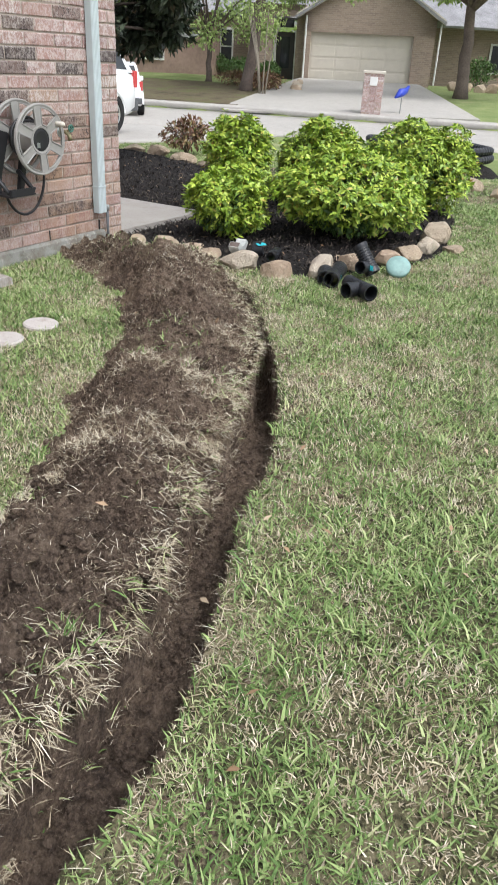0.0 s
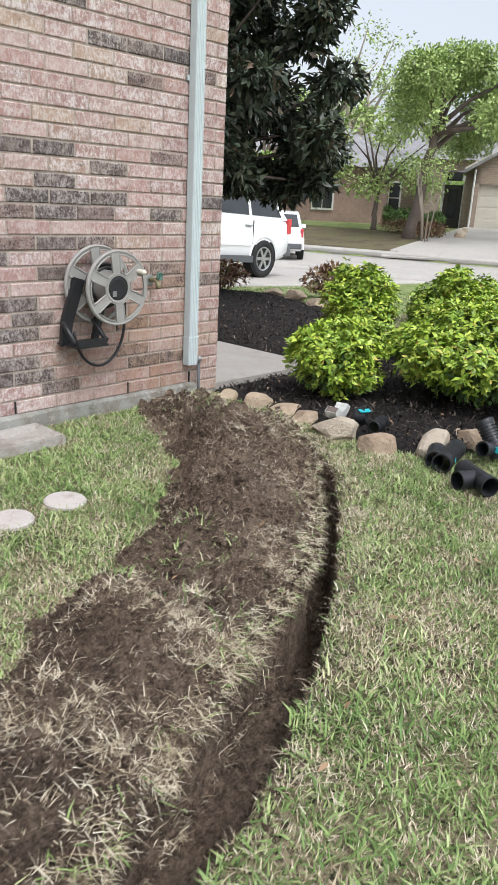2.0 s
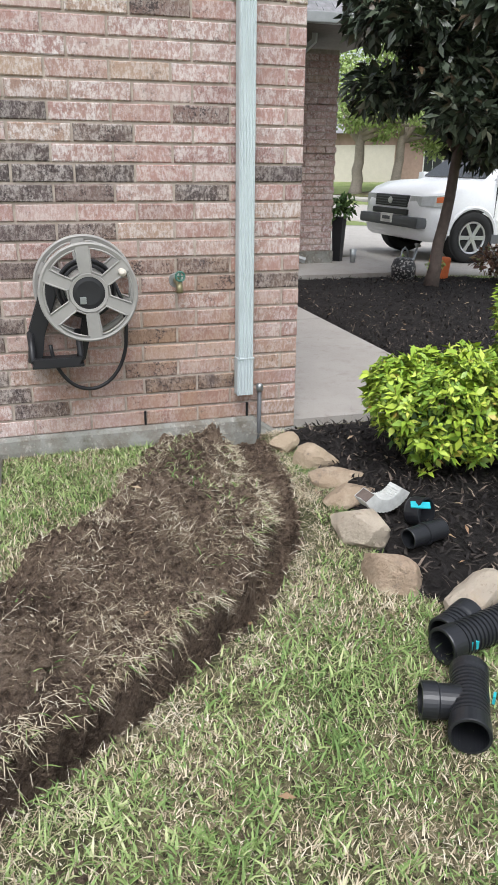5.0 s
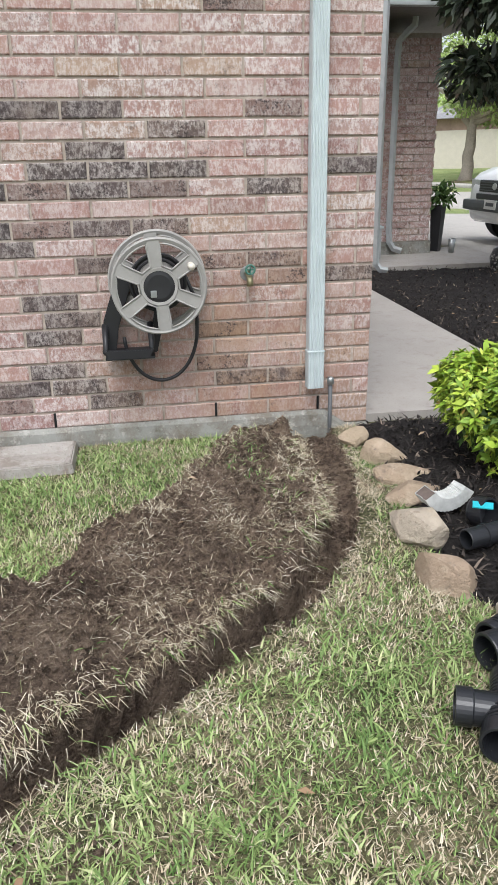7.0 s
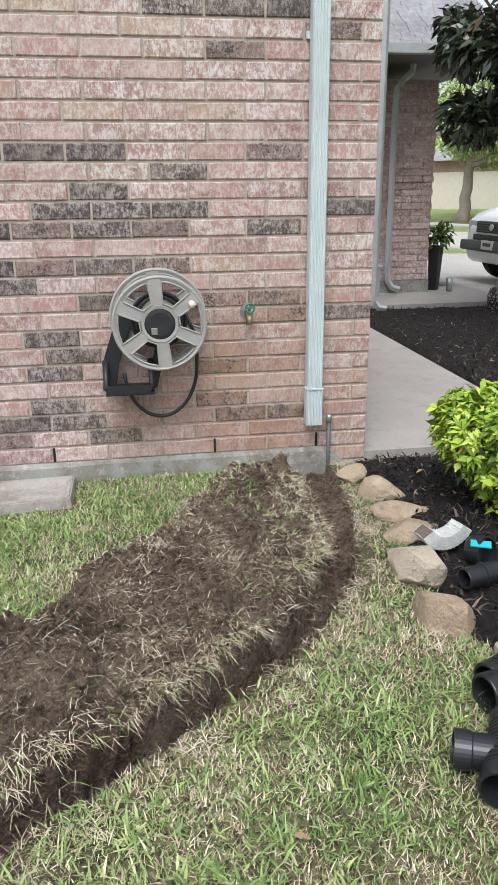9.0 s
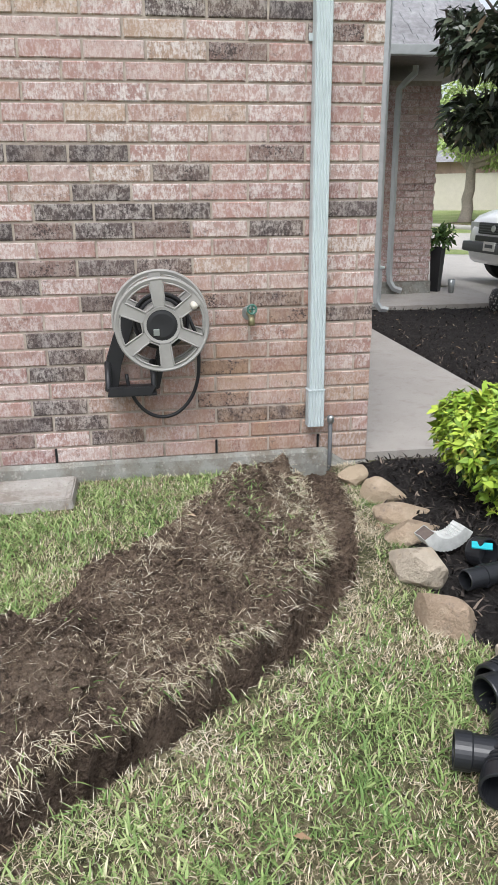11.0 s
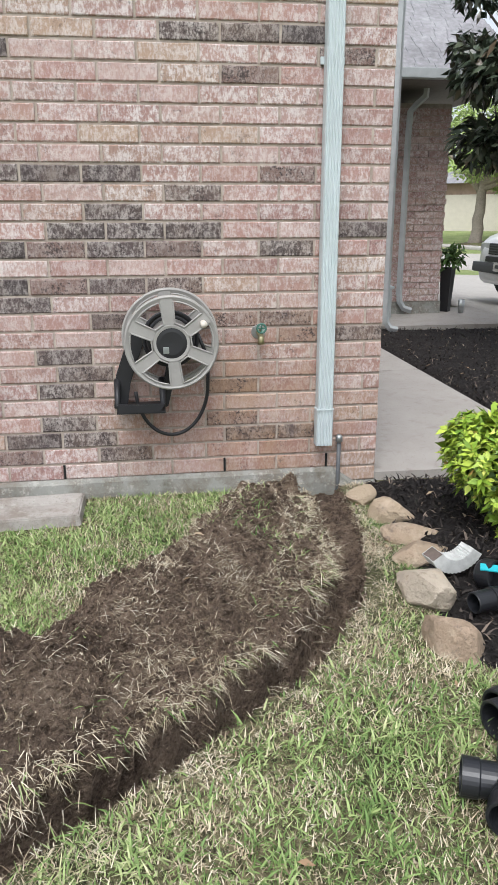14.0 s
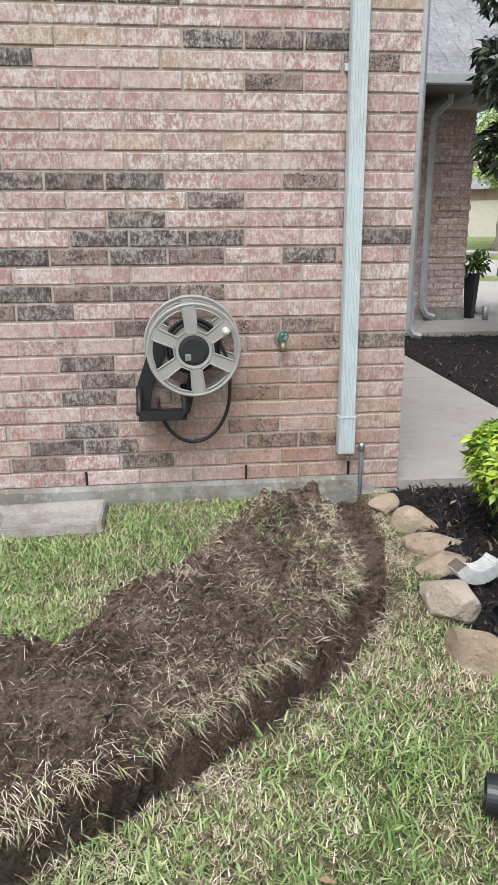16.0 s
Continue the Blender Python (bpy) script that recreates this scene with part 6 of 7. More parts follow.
simple_house(25.5, 31.0, -67, 13, 9, 2.8, 5.4, "red brick house behind street trees", False)


def mailbox_pillar():
    x, y = 20.55, 6.35
    root = thing("mailbox_pillar", x, y, float(broad(np.array(x), np.array(y))), "red brick mailbox pillar beside the far kerb", "mailbox", rz=-67)
    part("core", boxed(-0.31, 0.31, -0.25, 0.25, 0.0, 1.30), M_MORTAR, root)
    rv, rf = [], []
    for row in range(17):
        z = 0.01 + row * 0.0765
        for face in range(4):
            for c in range(3):
                half = 0.315 if face % 2 == 0 else 0.255
                reach = 0.255 if face % 2 == 0 else 0.315
                w = 2 * half / 3
                a0 = -half + w * c + 0.006
                k = len(rv)
                for px, pz, o in ((a0, z, 0), (a0 + w - 0.012, z, 0), (a0 + w - 0.012, z + 0.066, 0), (a0, z + 0.066, 0)):
                    p = (Matrix.Rotation(face * math.pi / 2, 3, "Z") @ Vector((px, -reach - 0.005, pz)))
                    rv.append(tuple(p))
                rf.append((k, k + 1, k + 2, k + 3))
    ob = new("brickwork", mesh_of("brickwork", rv, rf, M_BRICK_FAR))
    ob.parent = root
    ob.modifiers.new("depth", "SOLIDIFY").thickness = 0.02
    tagged(ob, kind="stuff")
    part("cap", boxed(-0.36, 0.36, -0.3, 0.3, 1.30, 1.38, bevel=0.02), M_CREAM, root)
    part("box_door", boxed(-0.12, 0.12, -0.29, -0.25, 0.95, 1.2, bevel=0.01), M_WHITE, root)
    bird = thing("garden_ornament", 21.3, 5.6, float(broad(np.array(21.3), np.array(5.6))), "blue metal garden ornament on a stake", "ornament")
    part("stake", tube([(0, 0, 0), (0, 0, 0.6)], 0.015, 6), M_METAL, bird)
    part("body", tube([(-0.35, 0.1, 0.6), (-0.1, 0, 0.75), (0.15, -0.05, 0.8), (0.3, -0.1, 0.95)], [0.03, 0.14, 0.1, 0.03], 10), M_BLUE, bird, "blue curved body", True)


mailbox_pillar()

# low stone wall and hedge by the far drive
for i in range(14):
    x, y = 33.0 + 0.35 * i * 0.39, 7.4 - 0.92 * i * 0.62
    stone(x, y, 0.66, 0.4, 0.5, -67, 600 + i, "pale stone block of a low garden wall", "blocks of the low garden wall")


def far_bed():
    """Sloping bed of dry groundcover left of the far drive."""
    n = Nodes("dry_groundcover", 0.95, 0.0, 0.2)
    n.colour(n.ramp(n.noise(0.8, 8, 0.75), (0.34, (0.085, 0.075, 0.045)), (0.5, (0.19, 0.155, 0.10)), (0.62, (0.17, 0.19, 0.075)), (0.74, (0.33, 0.28, 0.20))))
    n.bump(n.noise(14, 6, 0.75), 1.0, 0.1)
    strip("planting_bed", 21.6, 29.5, 4.9, 26.0, 0.5, 0.8, 0.10, n.m, "sloping bed of dry brown and green groundcover", "ground", 0.3)


far_bed()

# ---- far trees ----
def leafy_tree(x, y, h, spread, trunk, lean, seed, count, material, bark, label, leaf=0.19, low=0.35, name="street_tree"):
    z = float(broad(np.array(x), np.array(y)))
    root = thing(name, x, y, z, label, "tree")
    rs = random.Random(seed)
    ends, blobs = [], []
    for k in range(18):
        a, q = rs.uniform(0, 6.28), math.sqrt(rs.random())
        e = (lean[0] + spread * q * math.cos(a), lean[1] + spread * q * math.sin(a), h * rs.uniform(low, 0.93) * (1 - 0.25 * q))
        ends.append(e)
        s = spread * rs.uniform(0.22, 0.38)
        blobs.append((e, (s, s, s * 0.7)))
    limbs(root, (0, 0, -0.1), (lean[0] * 0.5, lean[1] * 0.5, h * low), ends[:12], trunk, trunk * 0.6, bark, seed)
    crown("leaves", root, material, blobs, count, leaf, leaf * 0.6, 0.2, seed, 0.1, clump=0.7)
    return root


leafy_tree(23.9, 13.2, 8.2, 3.6, 0.24, (1.0, -1.0), 401, 44000, M_TREELEAF, M_BARK, "spring-green street tree before the brick house", low=0.58, leaf=0.14)
leafy_tree(29.5, 6.0, 9.5, 4.5, 0.28, (0.3, 0.4), 402, 30000, M_TREELEAF, M_BARK, "spring-green tree with a straight trunk on the far lawn", low=0.45)
leafy_tree(14.6, 31.0, 9.0, 4.0, 0.3, (0.6, 0.4), 403, 19200, M_TREELEAF, M_PALEBARK, "tall green street tree with a pale trunk")
leafy_tree(16.2, 30.2, 9.0, 3.6, 0.26, (0.8, 0), 404, 14400, M_TREELEAF, M_PALEBARK, "green street tree beside another")
leafy_tree(24.0, 21.5, 8.0, 3.8, 0.24, (0, 0), 405, 26000, M_TREELEAF, M_BARK, "broad green street tree on the far lawn")
leafy_tree(27.0, 17.0, 6.0, 2.8, 0.14, (0, 0), 406, 3500, M_TREELEAF, M_BARK, "slender green tree beside the house")
leafy_tree(34.0, 24.0, 13.0, 4.5, 0.3, (0, 0), 407, 1500, M_TREELEAF, M_PALEBARK, "tall almost bare tree behind the house", leaf=0.2)
leafy_tree(38.0, 28.0, 14.0, 4.5, 0.3, (0.5, 0), 408, 1500, M_TREELEAF, M_PALEBARK, "tall almost bare tree behind the street", leaf=0.2)


def crape_myrtle(x, y, seed):
    z = float(broad(np.array(x), np.array(y)))
    root = thing("crape_myrtle", x, y, z, "small multi-stemmed pale tree with few leaves", "tree")
    rs = random.Random(seed)
    for k in range(7):
        a = rs.uniform(0, 6.28)
        part("stem", tube([(0.1 * math.cos(a), 0.1 * math.sin(a), 0), (0.25 * math.cos(a), 0.25 * math.sin(a), 1.2), (0.7 * math.cos(a), 0.7 * math.sin(a), 3.0)], [0.035, 0.026, 0.008], 7), M_PALEBARK, root, smooth=True)
    crown("leaves", root, M_TREELEAF, [((0, 0, 2.9), (1.0, 1.0, 0.8))], 900, 0.11, 0.06, 0.2, seed, 0.2, clump=0.4)


crape_myrtle(23.2, 12.0, 411)
for i, (x, y, r, h) in enumerate(((30.0, 17.3, 0.9, 0.9), (30.6, 15.9, 0.6, 0.8), (31.5, 19.6, 0.8, 1.0), (36.5, 4.5, 1.2, 1.6), (38.0, 1.8, 1.4, 1.6), (35.6, 7.0, 0.9, 1.4))):
    small_shrub("clipped_shrub", x, y, r, h, 1200, M_SHRUB, 0.14, 420 + i, "rounded dark green shrub by the far house")
for i, (x, y, r, h) in enumerate(((24.8, 12.9, 0.9, 0.7), (26.2, 13.6, 0.9, 0.7), (25.6, 14.6, 1.0, 0.7))):
    small_shrub("low_groundcover", x, y, r, h, 900, M_REDSHRUB, 0.12, 440 + i, "low reddish groundcover on the sloping far bed")
for i, (x, y) in enumerate(((26.8, 12.4), (27.8, 12.9), (28.6, 13.2), (25.9, 11.9))):
    stone(x, y, 0.8, 0.5, 0.4, 20 * i, 640 + i, "weathered grey boulder on the far bed", "boulders on the far bed")


def woods():
    """A ragged belt of far trees behind the houses."""
    rs = np.random.RandomState(12)
    cs = []
    for k in range(150):
        a = -0.75 + 2.6 * k / 149 + rs.uniform(-0.02, 0.02)
        dist = rs.uniform(62, 95)
        cs.append((dist * math.cos(a), dist * math.sin(a), rs.uniform(2.0, 7.5), rs.uniform(2.5, 5.0)))
    cs = np.array(cs)
    n = 26000
    pick = rs.randint(0, len(cs), n)
    d = rs.normal(size=(n, 3))
    d /= np.linalg.norm(d, axis=1, keepdims=True)
    r = cs[pick, 3][:, None] * (0.5 + 0.5 * rs.rand(n, 1))
    p = cs[pick, :3] + d * r * np.array([1, 1, 1.1])
    p[:, 2] = np.maximum(p[:, 2], 0.2)
    v, q = leaf_quads(p, d + rs.normal(size=(n, 3)) * 0.5, rs.normal(size=(n, 3)) + np.array([0, 0, 0.6]), 0.9 * (0.6 + 0.8 * rs.rand(n)), 0.55 * (0.6 + 0.8 * rs.rand(n)))
    ob = new("far_woods", quads_mesh("far_woods", v, q, M_TREELEAF))
    tagged(ob, "hazy belt of green trees behind the houses", "woods", kind="stuff")


woods()


# ---- grass, straw, clods, chips ----
def scatter(n, x0, x1, y0, y1, seed):
    rs = np.random.RandomState(seed)
    return rs, x0 + (x1 - x0) * rs.rand(n), y0 + (y1 - y0) * rs.rand(n)


def blades(rs, x, y, z, length, width, lean, flat=None, way=None):
    n = len(x)
    a = rs.rand(n) * 2 * math.pi
    tilt = lean * (0.25 + 0.75 * rs.rand(n)) if flat is None else flat[0] + (flat[1] - flat[0]) * rs.rand(n)
    if way is not None:
        a = way + rs.normal(size=n) * 0.7
    d = np.stack([np.sin(tilt) * np.cos(a), np.sin(tilt) * np.sin(a), np.cos(tilt)], -1)
    b = a + math.pi / 2 + rs.normal(size=n) * 0.6
    side = np.stack([np.cos(b), np.sin(b), np.zeros(n)], -1)
    p = np.stack([x, y, z], -1)
    ln, wd = np.reshape(length, (-1, 1)), np.reshape(width, (-1, 1))
    v = np.empty((n, 5, 3))
    v[:, 0] = p - side * wd * 0.5
    v[:, 1] = p + side * wd * 0.5
    bend = np.stack([np.cos(a), np.sin(a), np.zeros(n)], -1) * ln * 0.22
    drop = np.array([0, 0, 1.0]) * ln * 0.10
    mid = p + d * ln * 0.55
    v[:, 2] = mid + side * wd * 0.42
    v[:, 3] = mid - side * wd * 0.42
    v[:, 4] = p + d * ln + bend - drop
    i = np.arange(n)[:, None] * 5
    tri = np.concatenate([i + np.array([[0, 1, 2]]), i + np.array([[0, 2, 3]]), i + np.array([[3, 2, 4]])])
    return v.reshape(-1, 3), tri


def tufts(rs, x, y, z, length, width, lean):
    """Single-triangle blades for the dense undergrowth."""
    n = len(x)
    a = rs.rand(n) * 2 * math.pi
    tilt = lean * (0.2 + 0.8 * rs.rand(n))
    b = a + math.pi / 2 + rs.normal(size=n) * 0.5
    ln, wd = np.asarray(length), np.asarray(width)
    v = np.empty((n, 3, 3), dtype=np.float32)
    v[:, 0] = np.stack([x - np.cos(b) * wd * 0.5, y - np.sin(b) * wd * 0.5, z], -1)
    v[:, 1] = np.stack([x + np.cos(b) * wd * 0.5, y + np.sin(b) * wd * 0.5, z], -1)
    v[:, 2] = np.stack([x + np.sin(tilt) * np.cos(a) * ln, y + np.sin(tilt) * np.sin(a) * ln, z + np.cos(tilt) * ln], -1)
    return v.reshape(-1, 3), np.arange(3 * n, dtype=np.int32).reshape(-1, 3)


def lawn_keep(rs, x, y):
    _, bare = dug(x, y)
    _, bed = bed_height(x, y)
    keep = (bare < 0.35) & ~bed & ~((y > -0.035) & (x < 0.02)) & ~((y > 0.0) & (x < 1.2)) & (0.96 * x + 0.28 * y < 12.7) & ~((x > 3.3) & (y > 4.85))
    for cx, cy, cr in ((-1.88, -1.0, 0.085), (-2.15, -1.03, 0.085), (-2.36, -1.02, 0.09), (-2.62, -1.0, 0.09)):
        keep &= np.hypot(x - cx, y - cy) > cr
    keep &= ~((np.abs(x + 1.69) < 0.26) & (np.abs(y + 0.215) < 0.15))
    a = signed_side(x, y, TRENCH)
    worn = np.exp(-np.minimum(a, 0) ** 2 / 0.006) * (a < 0.02) * fractal(x, y, 5.0, 515, 3) * (1.2 + 0.9 * smooth01((y + 1.6) / 0.6))
    return keep & (rs.rand(len(x)) > worn)


# dry spots and lush spots of the lawn: plan place, reach, strength
SPOTS = [(-2.46, -2.94, 0.20, 0.55), (-2.78, -2.96, 0.16, 0.5), (-3.37, -3.51, 0.22, 0.45), (-3.15, -3.40, 0.18, 0.3), (-2.24, -3.31, 0.2, 0.25), (-1.0, -2.01, 0.10, 0.45), (-0.69, -1.98, 0.10, 0.3),
         (-0.42, -1.52, 0.18, 0.5), (-0.28, -1.62, 0.2, 0.35), (-0.64, -1.64, 0.10, 0.35), (-3.15, -3.07, 0.13, -0.6), (-2.64, -3.25, 0.22, -0.45), (-3.72, -3.36, 0.18, -0.6), (-1.82, -3.25, 0.5, -0.2),
         (-0.83, -2.18, 0.22, -0.25), (-1.13, -2.15, 0.12, -0.3), (-0.52, -2.28, 0.2, -0.3), (-1.3, -0.42, 0.25, -0.2)]


def dryness(x, y):
    """Share of straw among the blades, 0 to 1."""
    d = 0.40 + 1.7 * (fractal(x, y, 1.7, 611, 3) - 0.5) + 1.5 * (fractal(x, y, 9.0, 621, 2) - 0.5)
    for cx, cy, r, k in SPOTS:
        d = d + k * np.exp(-((x - cx) ** 2 + (y - cy) ** 2) / (r * r))
    return np.clip(d, 0.06, 0.93)


def lawn_grass():
    # low mat of runners and dead blades
    rs, x, y = scatter(560000, -5.0, 1.8, -4.3, 0.0, 501)
    k = lawn_keep(rs, x, y)
    x, y = x[k], y[k]
    n = len(x)
    z = ground_height(x, y) - 0.004
    dry = rs.rand(n) < 0.10 + 0.66 * dryness(x, y)
    for name, pick, material, label in (("straw_mat", dry, M_STRAW, "matted dry straw under the lawn grass"), ("lawn_grass", ~dry, M_BLADE, "dense low green lawn grass")):
        m = int(pick.sum())
        v, t = tufts(rs, x[pick], y[pick], z[pick], 0.030 * (0.4 + 0.9 * rs.rand(m)), 0.0046 * (0.5 + 0.9 * rs.rand(m)), 1.45)
        ob = new(name, quads_mesh(name, v, t, material))
        tagged(ob, label, "grass", kind="stuff")
    # broad blades that rise in tufts
    rs, cx, cy = scatter(44000, -5.0, 3.8, -4.5, 0.0, 502)
    cx2, cy2 = 1.6 + 6.4 * rs.rand(14000), -5 + 10 * rs.rand(14000)
    cx, cy = np.concatenate([cx, cx2]), np.concatenate([cy, cy2])
    lush = 0.65 + 0.7 * fractal(cx, cy, 3.0, 521)
    dry_c = rs.rand(len(cx)) < dryness(cx, cy)
    each = 7
    x = np.repeat(cx, each) + rs.normal(size=len(cx) * each) * 0.011
    y = np.repeat(cy, each) + rs.normal(size=len(cx) * each) * 0.011
    size, dry = np.repeat(lush, each), np.repeat(dry_c, each) ^ (rs.rand(len(x)) < 0.12)
    k = lawn_keep(rs, x, y)
    x, y, size, dry = x[k], y[k], size[k], dry[k]
    n = len(x)
    ln = np.where(dry, 0.024, 0.038) * (0.45 + 0.95 * rs.rand(n)) * size
    wd = np.where(x > 3.0, 0.0095, np.where(x > 1.2, 0.0075, 0.0064)) * (0.6 + 0.7 * rs.rand(n))
    z = ground_height(x, y) - 0.003
    for name, pick, material, w, label in (("grass_blades", ~dry, M_BLADE, 1.0, "broad green grass blades in tufts"), ("straw_blades", dry, M_STRAW, 0.58, "dry straw-coloured grass blades among the green")):
        v, t = blades(rs, x[pick], y[pick], z[pick], ln[pick], wd[pick] * w, 1.5)
        ob = new(name, quads_mesh(name, v, t, material))
        tagged(ob, label, "grass", kind="stuff")


def spoil_cover():
    """Torn turf and roots over the heap, thickest along the trench's lip."""
    rs, x, y = scatter(760000, -5.2, 0.0, -3.6, 0.0, 531)
    a = signed_side(x, y, TRENCH)
    h, bare = dug(x, y)
    patch = fractal(x, y, 2.4, 541, 3)
    lip = np.exp(-((a - 0.21) / 0.09) ** 2)
    right = np.exp(-((a + 0.05) / 0.08) ** 2) * (a < 0.01) * (0.5 + 0.9 * smooth01((y + 1.6) / 0.6))
    bed = inside(x, y, BED)
    clump = smooth01((fractal(x, y, 8.0, 543, 3) - 0.47) / 0.12)
    weight = (0.75 * lip * (0.2 + 1.4 * patch) + 0.80 * smooth01((patch - 0.52) / 0.10)) * (0.08 + 0.80 * clump) + 0.05
    keep = (bare > 0.35) & (a > 0.14) & (rs.rand(len(x)) < weight)
    keep |= (rs.rand(len(x)) < 0.36 * right * (0.3 + 1.4 * clump))
    keep &= ~bed
    x, y = x[keep], y[keep]
    n = len(x)
    z = ground_height(x, y) + 0.006
    x, y = undercut(x, y)
    ln = 0.034 * (0.35 + 1.3 * rs.rand(n) ** 1.6)
    v, t = blades(rs, x, y, z, ln * 0.9, 0.0016 * (0.5 + 1.2 * rs.rand(n) ** 2), 1.7, (0.75, 1.7))
    ob = new("torn_turf", quads_mesh("torn_turf", v, t, M_STRAW))
    tagged(ob, "torn dry turf and roots over the dug soil", "grass", kind="stuff")
    # turf hanging over the lip of the trench
    rs, x, y = scatter(420000, -5.2, 0.0, -3.6, 0.0, 533)
    a = signed_side(x, y, TRENCH)
    e = 0.01
    gx, gy = signed_side(x + e, y, TRENCH) - a, signed_side(x, y + e, TRENCH) - a
    way = np.arctan2(-gy, -gx)
    edge = trench_width(x, y)
    clumps = smooth01((fractal(x, y, 4.5, 545, 3) - 0.40) / 0.2)
    keep = (a > edge - 0.005) & (a < edge + 0.07) & (rs.rand(len(x)) < (0.60 * clumps + 0.22) * np.where(x < -2.2, 0.75, 1.0)) & (y < -0.3)
    x, y, way = x[keep], y[keep], way[keep]
    n = len(x)
    for name, share, material, wd, label in (("hanging_roots", 0.9, M_STRAW, 0.0020, "dry roots and straw hanging over the trench's lip"), ("hanging_grass", 1.0, M_BLADE, 0.0042, "green grass hanging over the trench's lip")):
        pick = (rs.rand(n) < share) if share < 1 else (rs.rand(n) < 0.12)
        m = int(pick.sum())
        ux, uy = undercut(x[pick], y[pick])
        v, t = blades(rs, ux, uy, ground_height(x[pick], y[pick]) + 0.004, 0.042 * (0.4 + 1.0 * rs.rand(m)), wd * (0.7 + 0.6 * rs.rand(m)), 1.7, (1.0, 2.3), way[pick])
        ob = new(name, quads_mesh(name, v, t, material))
        tagged(ob, label, "grass", kind="stuff")
    # green sprigs
    rs, x, y = scatter(60000, -5.0, 0.0, -3.5, 0.0, 551)
    a = signed_side(x, y, TRENCH)
    h, bare = dug(x, y)
    patch = fractal(x, y, 3.1, 561, 3)
    keep = (bare > 0.35) & (a > 0.15) & (rs.rand(len(x)) < 0.45 * smooth01((patch - 0.62) / 0.08) + 0.20 * np.exp(-((a - 0.20) / 0.08) ** 2) * (patch > 0.5))
    x, y = x[keep], y[keep]
    n = len(x)
    v, t = blades(rs, x, y, ground_height(x, y), 0.042 * (0.4 + 0.9 * rs.rand(n)), 0.0044 * (0.7 + 0.6 * rs.rand(n)), 1.5)
    ob = new("grass_sprigs", quads_mesh("grass_sprigs", v, t, M_BLADE))
    tagged(ob, "green grass sprigs caught in the dug soil", "grass", kind="stuff")


def lumps(name, x, y, size, flat, material, seed, label, category):
    """Many small rough bodies, each a dented octahedron-like lump."""
    rs = np.random.RandomState(seed)
    n = len(x)
    base = np.array([(1, 0, 0), (-1, 0, 0), (0, 1, 0), (0, -1, 0), (0, 0, 1), (0, 0, -1), (.6, .6, .5), (-.6, .6, .5), (-.6, -.6, .5), (.6, -.6, .5)], dtype=float)
    tri = np.array([(0, 6, 9), (9, 6, 4), (2, 7, 6), (6, 7, 4), (1, 8, 7), (7, 8, 4), (3, 9, 8), (8, 9, 4), (0, 2, 6), (2, 1, 7), (1, 3, 8), (3, 0, 9), (5, 2, 0), (5, 1, 2), (5, 3, 1), (5, 0, 3)])
    v = base[None] * (0.65 + 0.7 * rs.rand(n, len(base), 1)) * np.reshape(size, (-1, 1, 1))
    v *= np.stack([0.7 + 0.6 * rs.rand(n), 0.7 + 0.6 * rs.rand(n), flat * (0.6 + 0.8 * rs.rand(n))], -1)[:, None]
    a = rs.rand(n) * 6.283
    ca, sa = np.cos(a)[:, None], np.sin(a)[:, None]
    vx, vy = v[:, :, 0] * ca - v[:, :, 1] * sa, v[:, :, 0] * sa + v[:, :, 1] * ca
    z = ground_height(x, y) + 0.2 * np.asarray(size)
    x, y = undercut(x, y)
    out = np.stack([vx + x[:, None], vy + y[:, None], v[:, :, 2] + z[:, None]], -1)
    t = (np.arange(n)[:, None, None] * len(base) + tri[None]).reshape(-1, 3)
    ob = new(name, quads_mesh(name, out.reshape(-1, 3), t, material))
    return tagged(ob, label, category, kind="stuff")


def clods():
    rs, x, y = scatter(215000, -5.2, 0.0, -3.6, -0.04, 571)
    h, bare = dug(x, y)
    a = signed_side(x, y, TRENCH)
    keep = (bare > 0.3) & (rs.rand(len(x)) < 0.55)
    keep |= (a < 0) & (a > -0.4) & (rs.rand(len(x)) < 0.004 + 0.22 * smooth01((fractal(x, y, 4.0, 575, 3) - 0.655) / 0.08))
    keep |= (bare < 0.3) & (a > 0) & (rs.rand(len(x)) < 0.0008)
    x, y = x[keep], y[keep]
    size = 0.0016 + 0.0095 * rs.rand(len(x)) ** 2.6
    lumps("soil_crumbs", x, y, size, 0.8, M_SOIL, 572, "crumbled dark clay over the spoil heap", "soil")
    rs, x, y = scatter(5200, -5.0, -0.25, -3.4, -0.1, 573)
    h, bare = dug(x, y)
    a = signed_side(x, y, TRENCH)
    pile = fractal(x, y, 3.2, 577, 3)
    k = (bare > 0.3) & (a > 0.16) & (rs.rand(len(x)) < smooth01((pile - 0.42) / 0.2))
    x, y = np.concatenate([x[k], [-3.07, -3.32, -0.98, -0.82]]), np.concatenate([y[k], [-3.57, -3.12, -0.62, -1.98]])
    size = 0.008 + 0.020 * rs.rand(len(x)) ** 3
    big_clods(x, y, size)


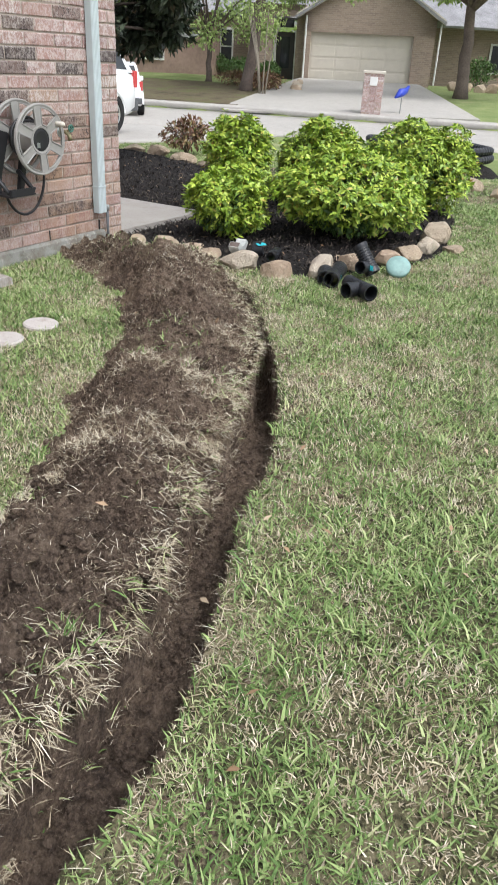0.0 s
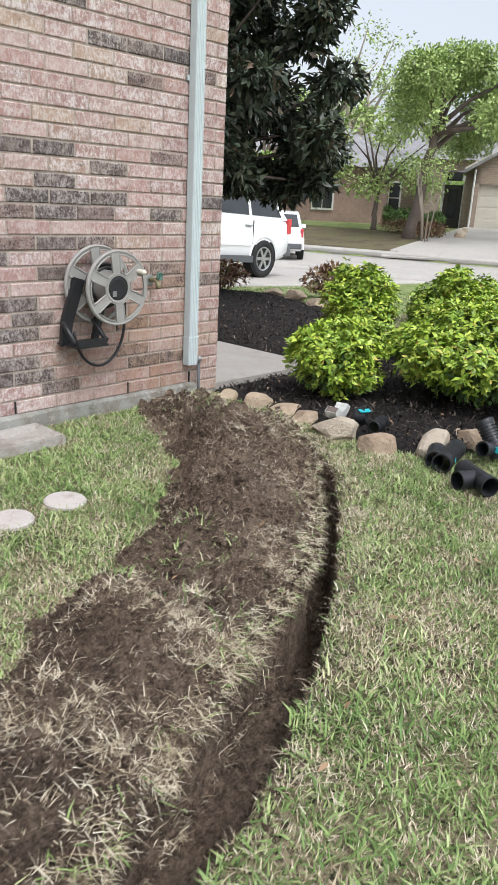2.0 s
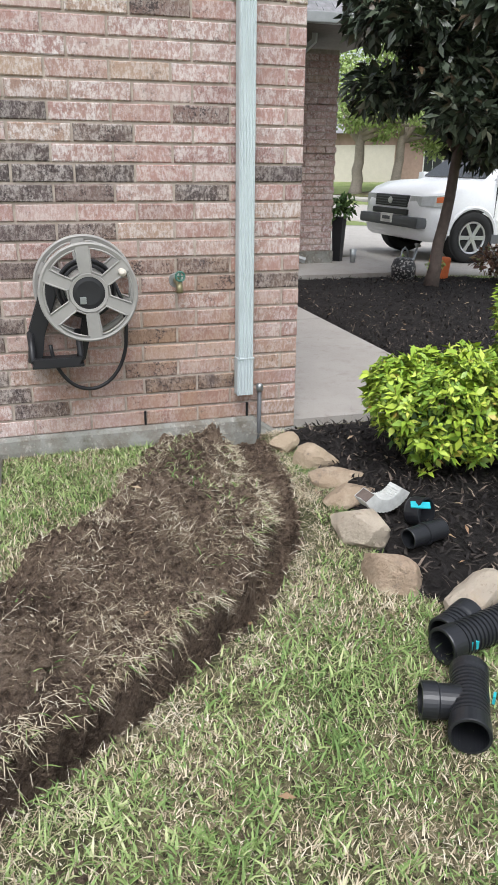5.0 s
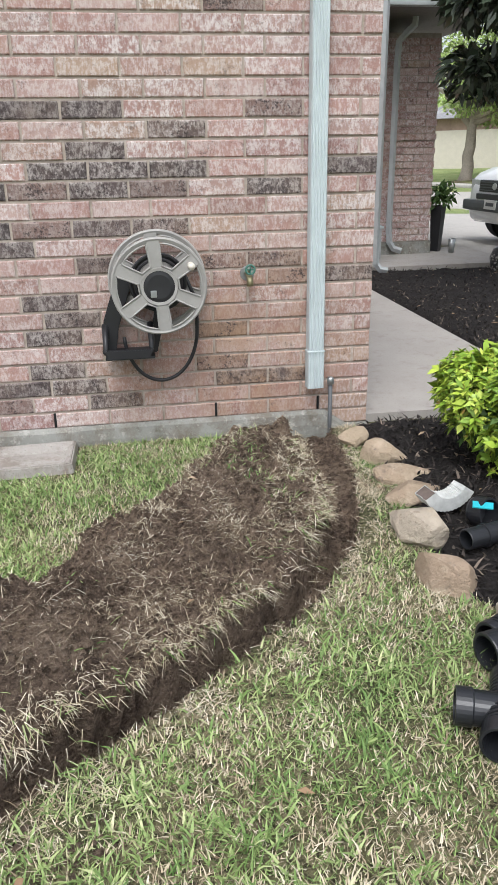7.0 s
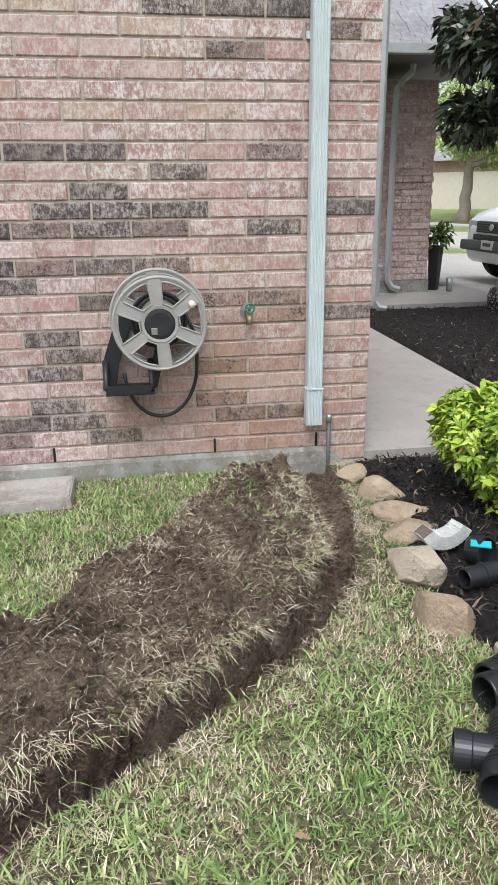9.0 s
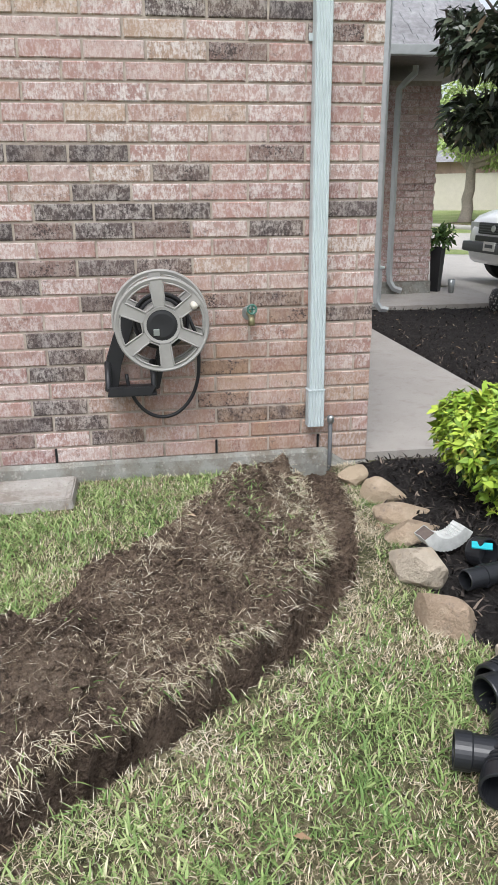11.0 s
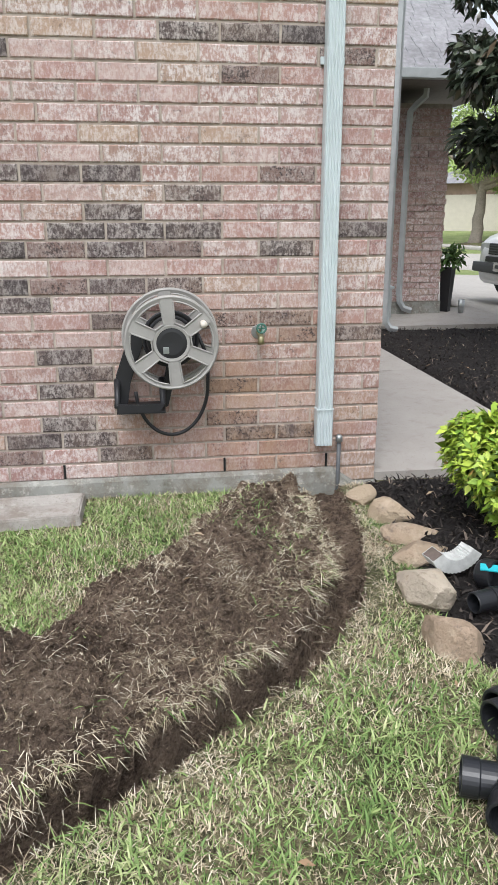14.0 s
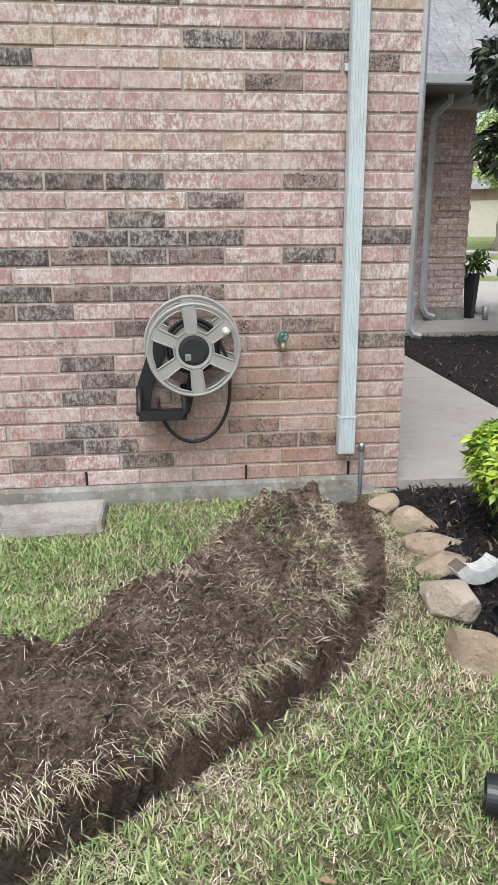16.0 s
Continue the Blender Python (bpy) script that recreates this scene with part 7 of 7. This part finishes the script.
def big_clods(x, y, size):
    """Broken clay lumps with cut faces, joined."""
    ico = bmesh.new()
    bmesh.ops.create_icosphere(ico, subdivisions=2, radius=1.0)
    base = np.array([v.co for v in ico.verts])
    tri = np.array([[v.index for v in f.verts] for f in ico.faces])
    ico.free()
    rs = np.random.RandomState(579)
    n = len(x)
    p = np.repeat(base[None], n, 0)
    for _ in range(7):
        c = rs.normal(size=(n, 1, 3))
        c /= np.linalg.norm(c, axis=2, keepdims=True)
        over = np.maximum((p * c).sum(2, keepdims=True) - (0.45 + 0.35 * rs.rand(n, 1, 1)), 0)
        p = p - c * over * 0.95
    p = p * (1 + 0.16 * (rs.rand(n, len(base), 1) - 0.5))
    p = p * size[:, None, None] * np.stack([0.9 + 0.7 * rs.rand(n), 0.8 + 0.5 * rs.rand(n), 0.6 + 0.4 * rs.rand(n)], -1)[:, None]
    a = rs.rand(n)[:, None] * 6.283
    px, py = p[:, :, 0] * np.cos(a) - p[:, :, 1] * np.sin(a), p[:, :, 0] * np.sin(a) + p[:, :, 1] * np.cos(a)
    out = np.stack([px + x[:, None], py + y[:, None], p[:, :, 2] + (ground_height(x, y) + 0.25 * size)[:, None]], -1)
    t = (np.arange(n)[:, None, None] * len(base) + tri[None]).reshape(-1, 3)
    ob = new("soil_clods", quads_mesh("soil_clods", out.reshape(-1, 3), t, M_SOIL))
    tagged(ob, "broken dark clay clods on the spoil heap", "soil", kind="stuff")


def chips():
    rs, x, y = scatter(70000, -0.3, 5.0, -2.1, 4.8, 581)
    _, bed = bed_height(x, y)
    near = np.hypot(x - 0.4, y + 1.0)
    keep = bed & (rs.rand(len(x)) < np.clip(1.15 - 0.18 * near, 0.2, 1.0))
    x, y = x[keep], y[keep]
    n = len(x)
    v, t = blades(rs, x, y, ground_height(x, y) + 0.004, 0.03 * (0.4 + 1.3 * rs.rand(n)), 0.009 * (0.5 + rs.rand(n)), 1.7)
    m = Nodes("mulch_chips", 0.9, 0.0, 0.3)
    m.colour(m.ramp(m.isl, (0.0, (0.012, 0.010, 0.010)), (0.6, (0.034, 0.029, 0.026)), (0.9, (0.085, 0.068, 0.058)), (0.985, (0.24, 0.19, 0.15)), (1.0, (0.36, 0.29, 0.22))))
    ob = new("mulch_chips", quads_mesh("mulch_chips", v, t, m.m))
    tagged(ob, "shredded black bark mulch", "mulch", kind="stuff")


def fallen_leaves():
    rs, x, y = scatter(110, -4.4, 1.5, -3.9, -0.1, 591)
    rs2, xb, yb = scatter(240, 0.0, 4.0, -1.9, 4.6, 592)
    x, y = np.concatenate([x, xb]), np.concatenate([y, yb])
    n = len(x)
    a = rs.rand(n) * 6.283
    d = np.stack([np.cos(a), np.sin(a), 0.2 * rs.normal(size=n)], -1)
    nor = np.stack([0.3 * rs.normal(size=n), 0.3 * rs.normal(size=n), np.ones(n)], -1)
    p = np.stack([x, y, ground_height(x, y) + 0.028], -1)
    v, q = leaf_quads(p, d, nor, 0.022 + 0.028 * rs.rand(n), 0.008 + 0.012 * rs.rand(n))
    ob = new("fallen_leaves", quads_mesh("fallen_leaves", v, q, leaf_material("dead_leaves", (0.0, (0.22, 0.13, 0.07)), (0.6, (0.36, 0.24, 0.14)), (1.0, (0.48, 0.38, 0.26)), gloss=0.7)))
    tagged(ob, "dry brown fallen leaves on lawn and mulch", "leaves", kind="stuff")


lawn_grass()
spoil_cover()
clods()
chips()
fallen_leaves()
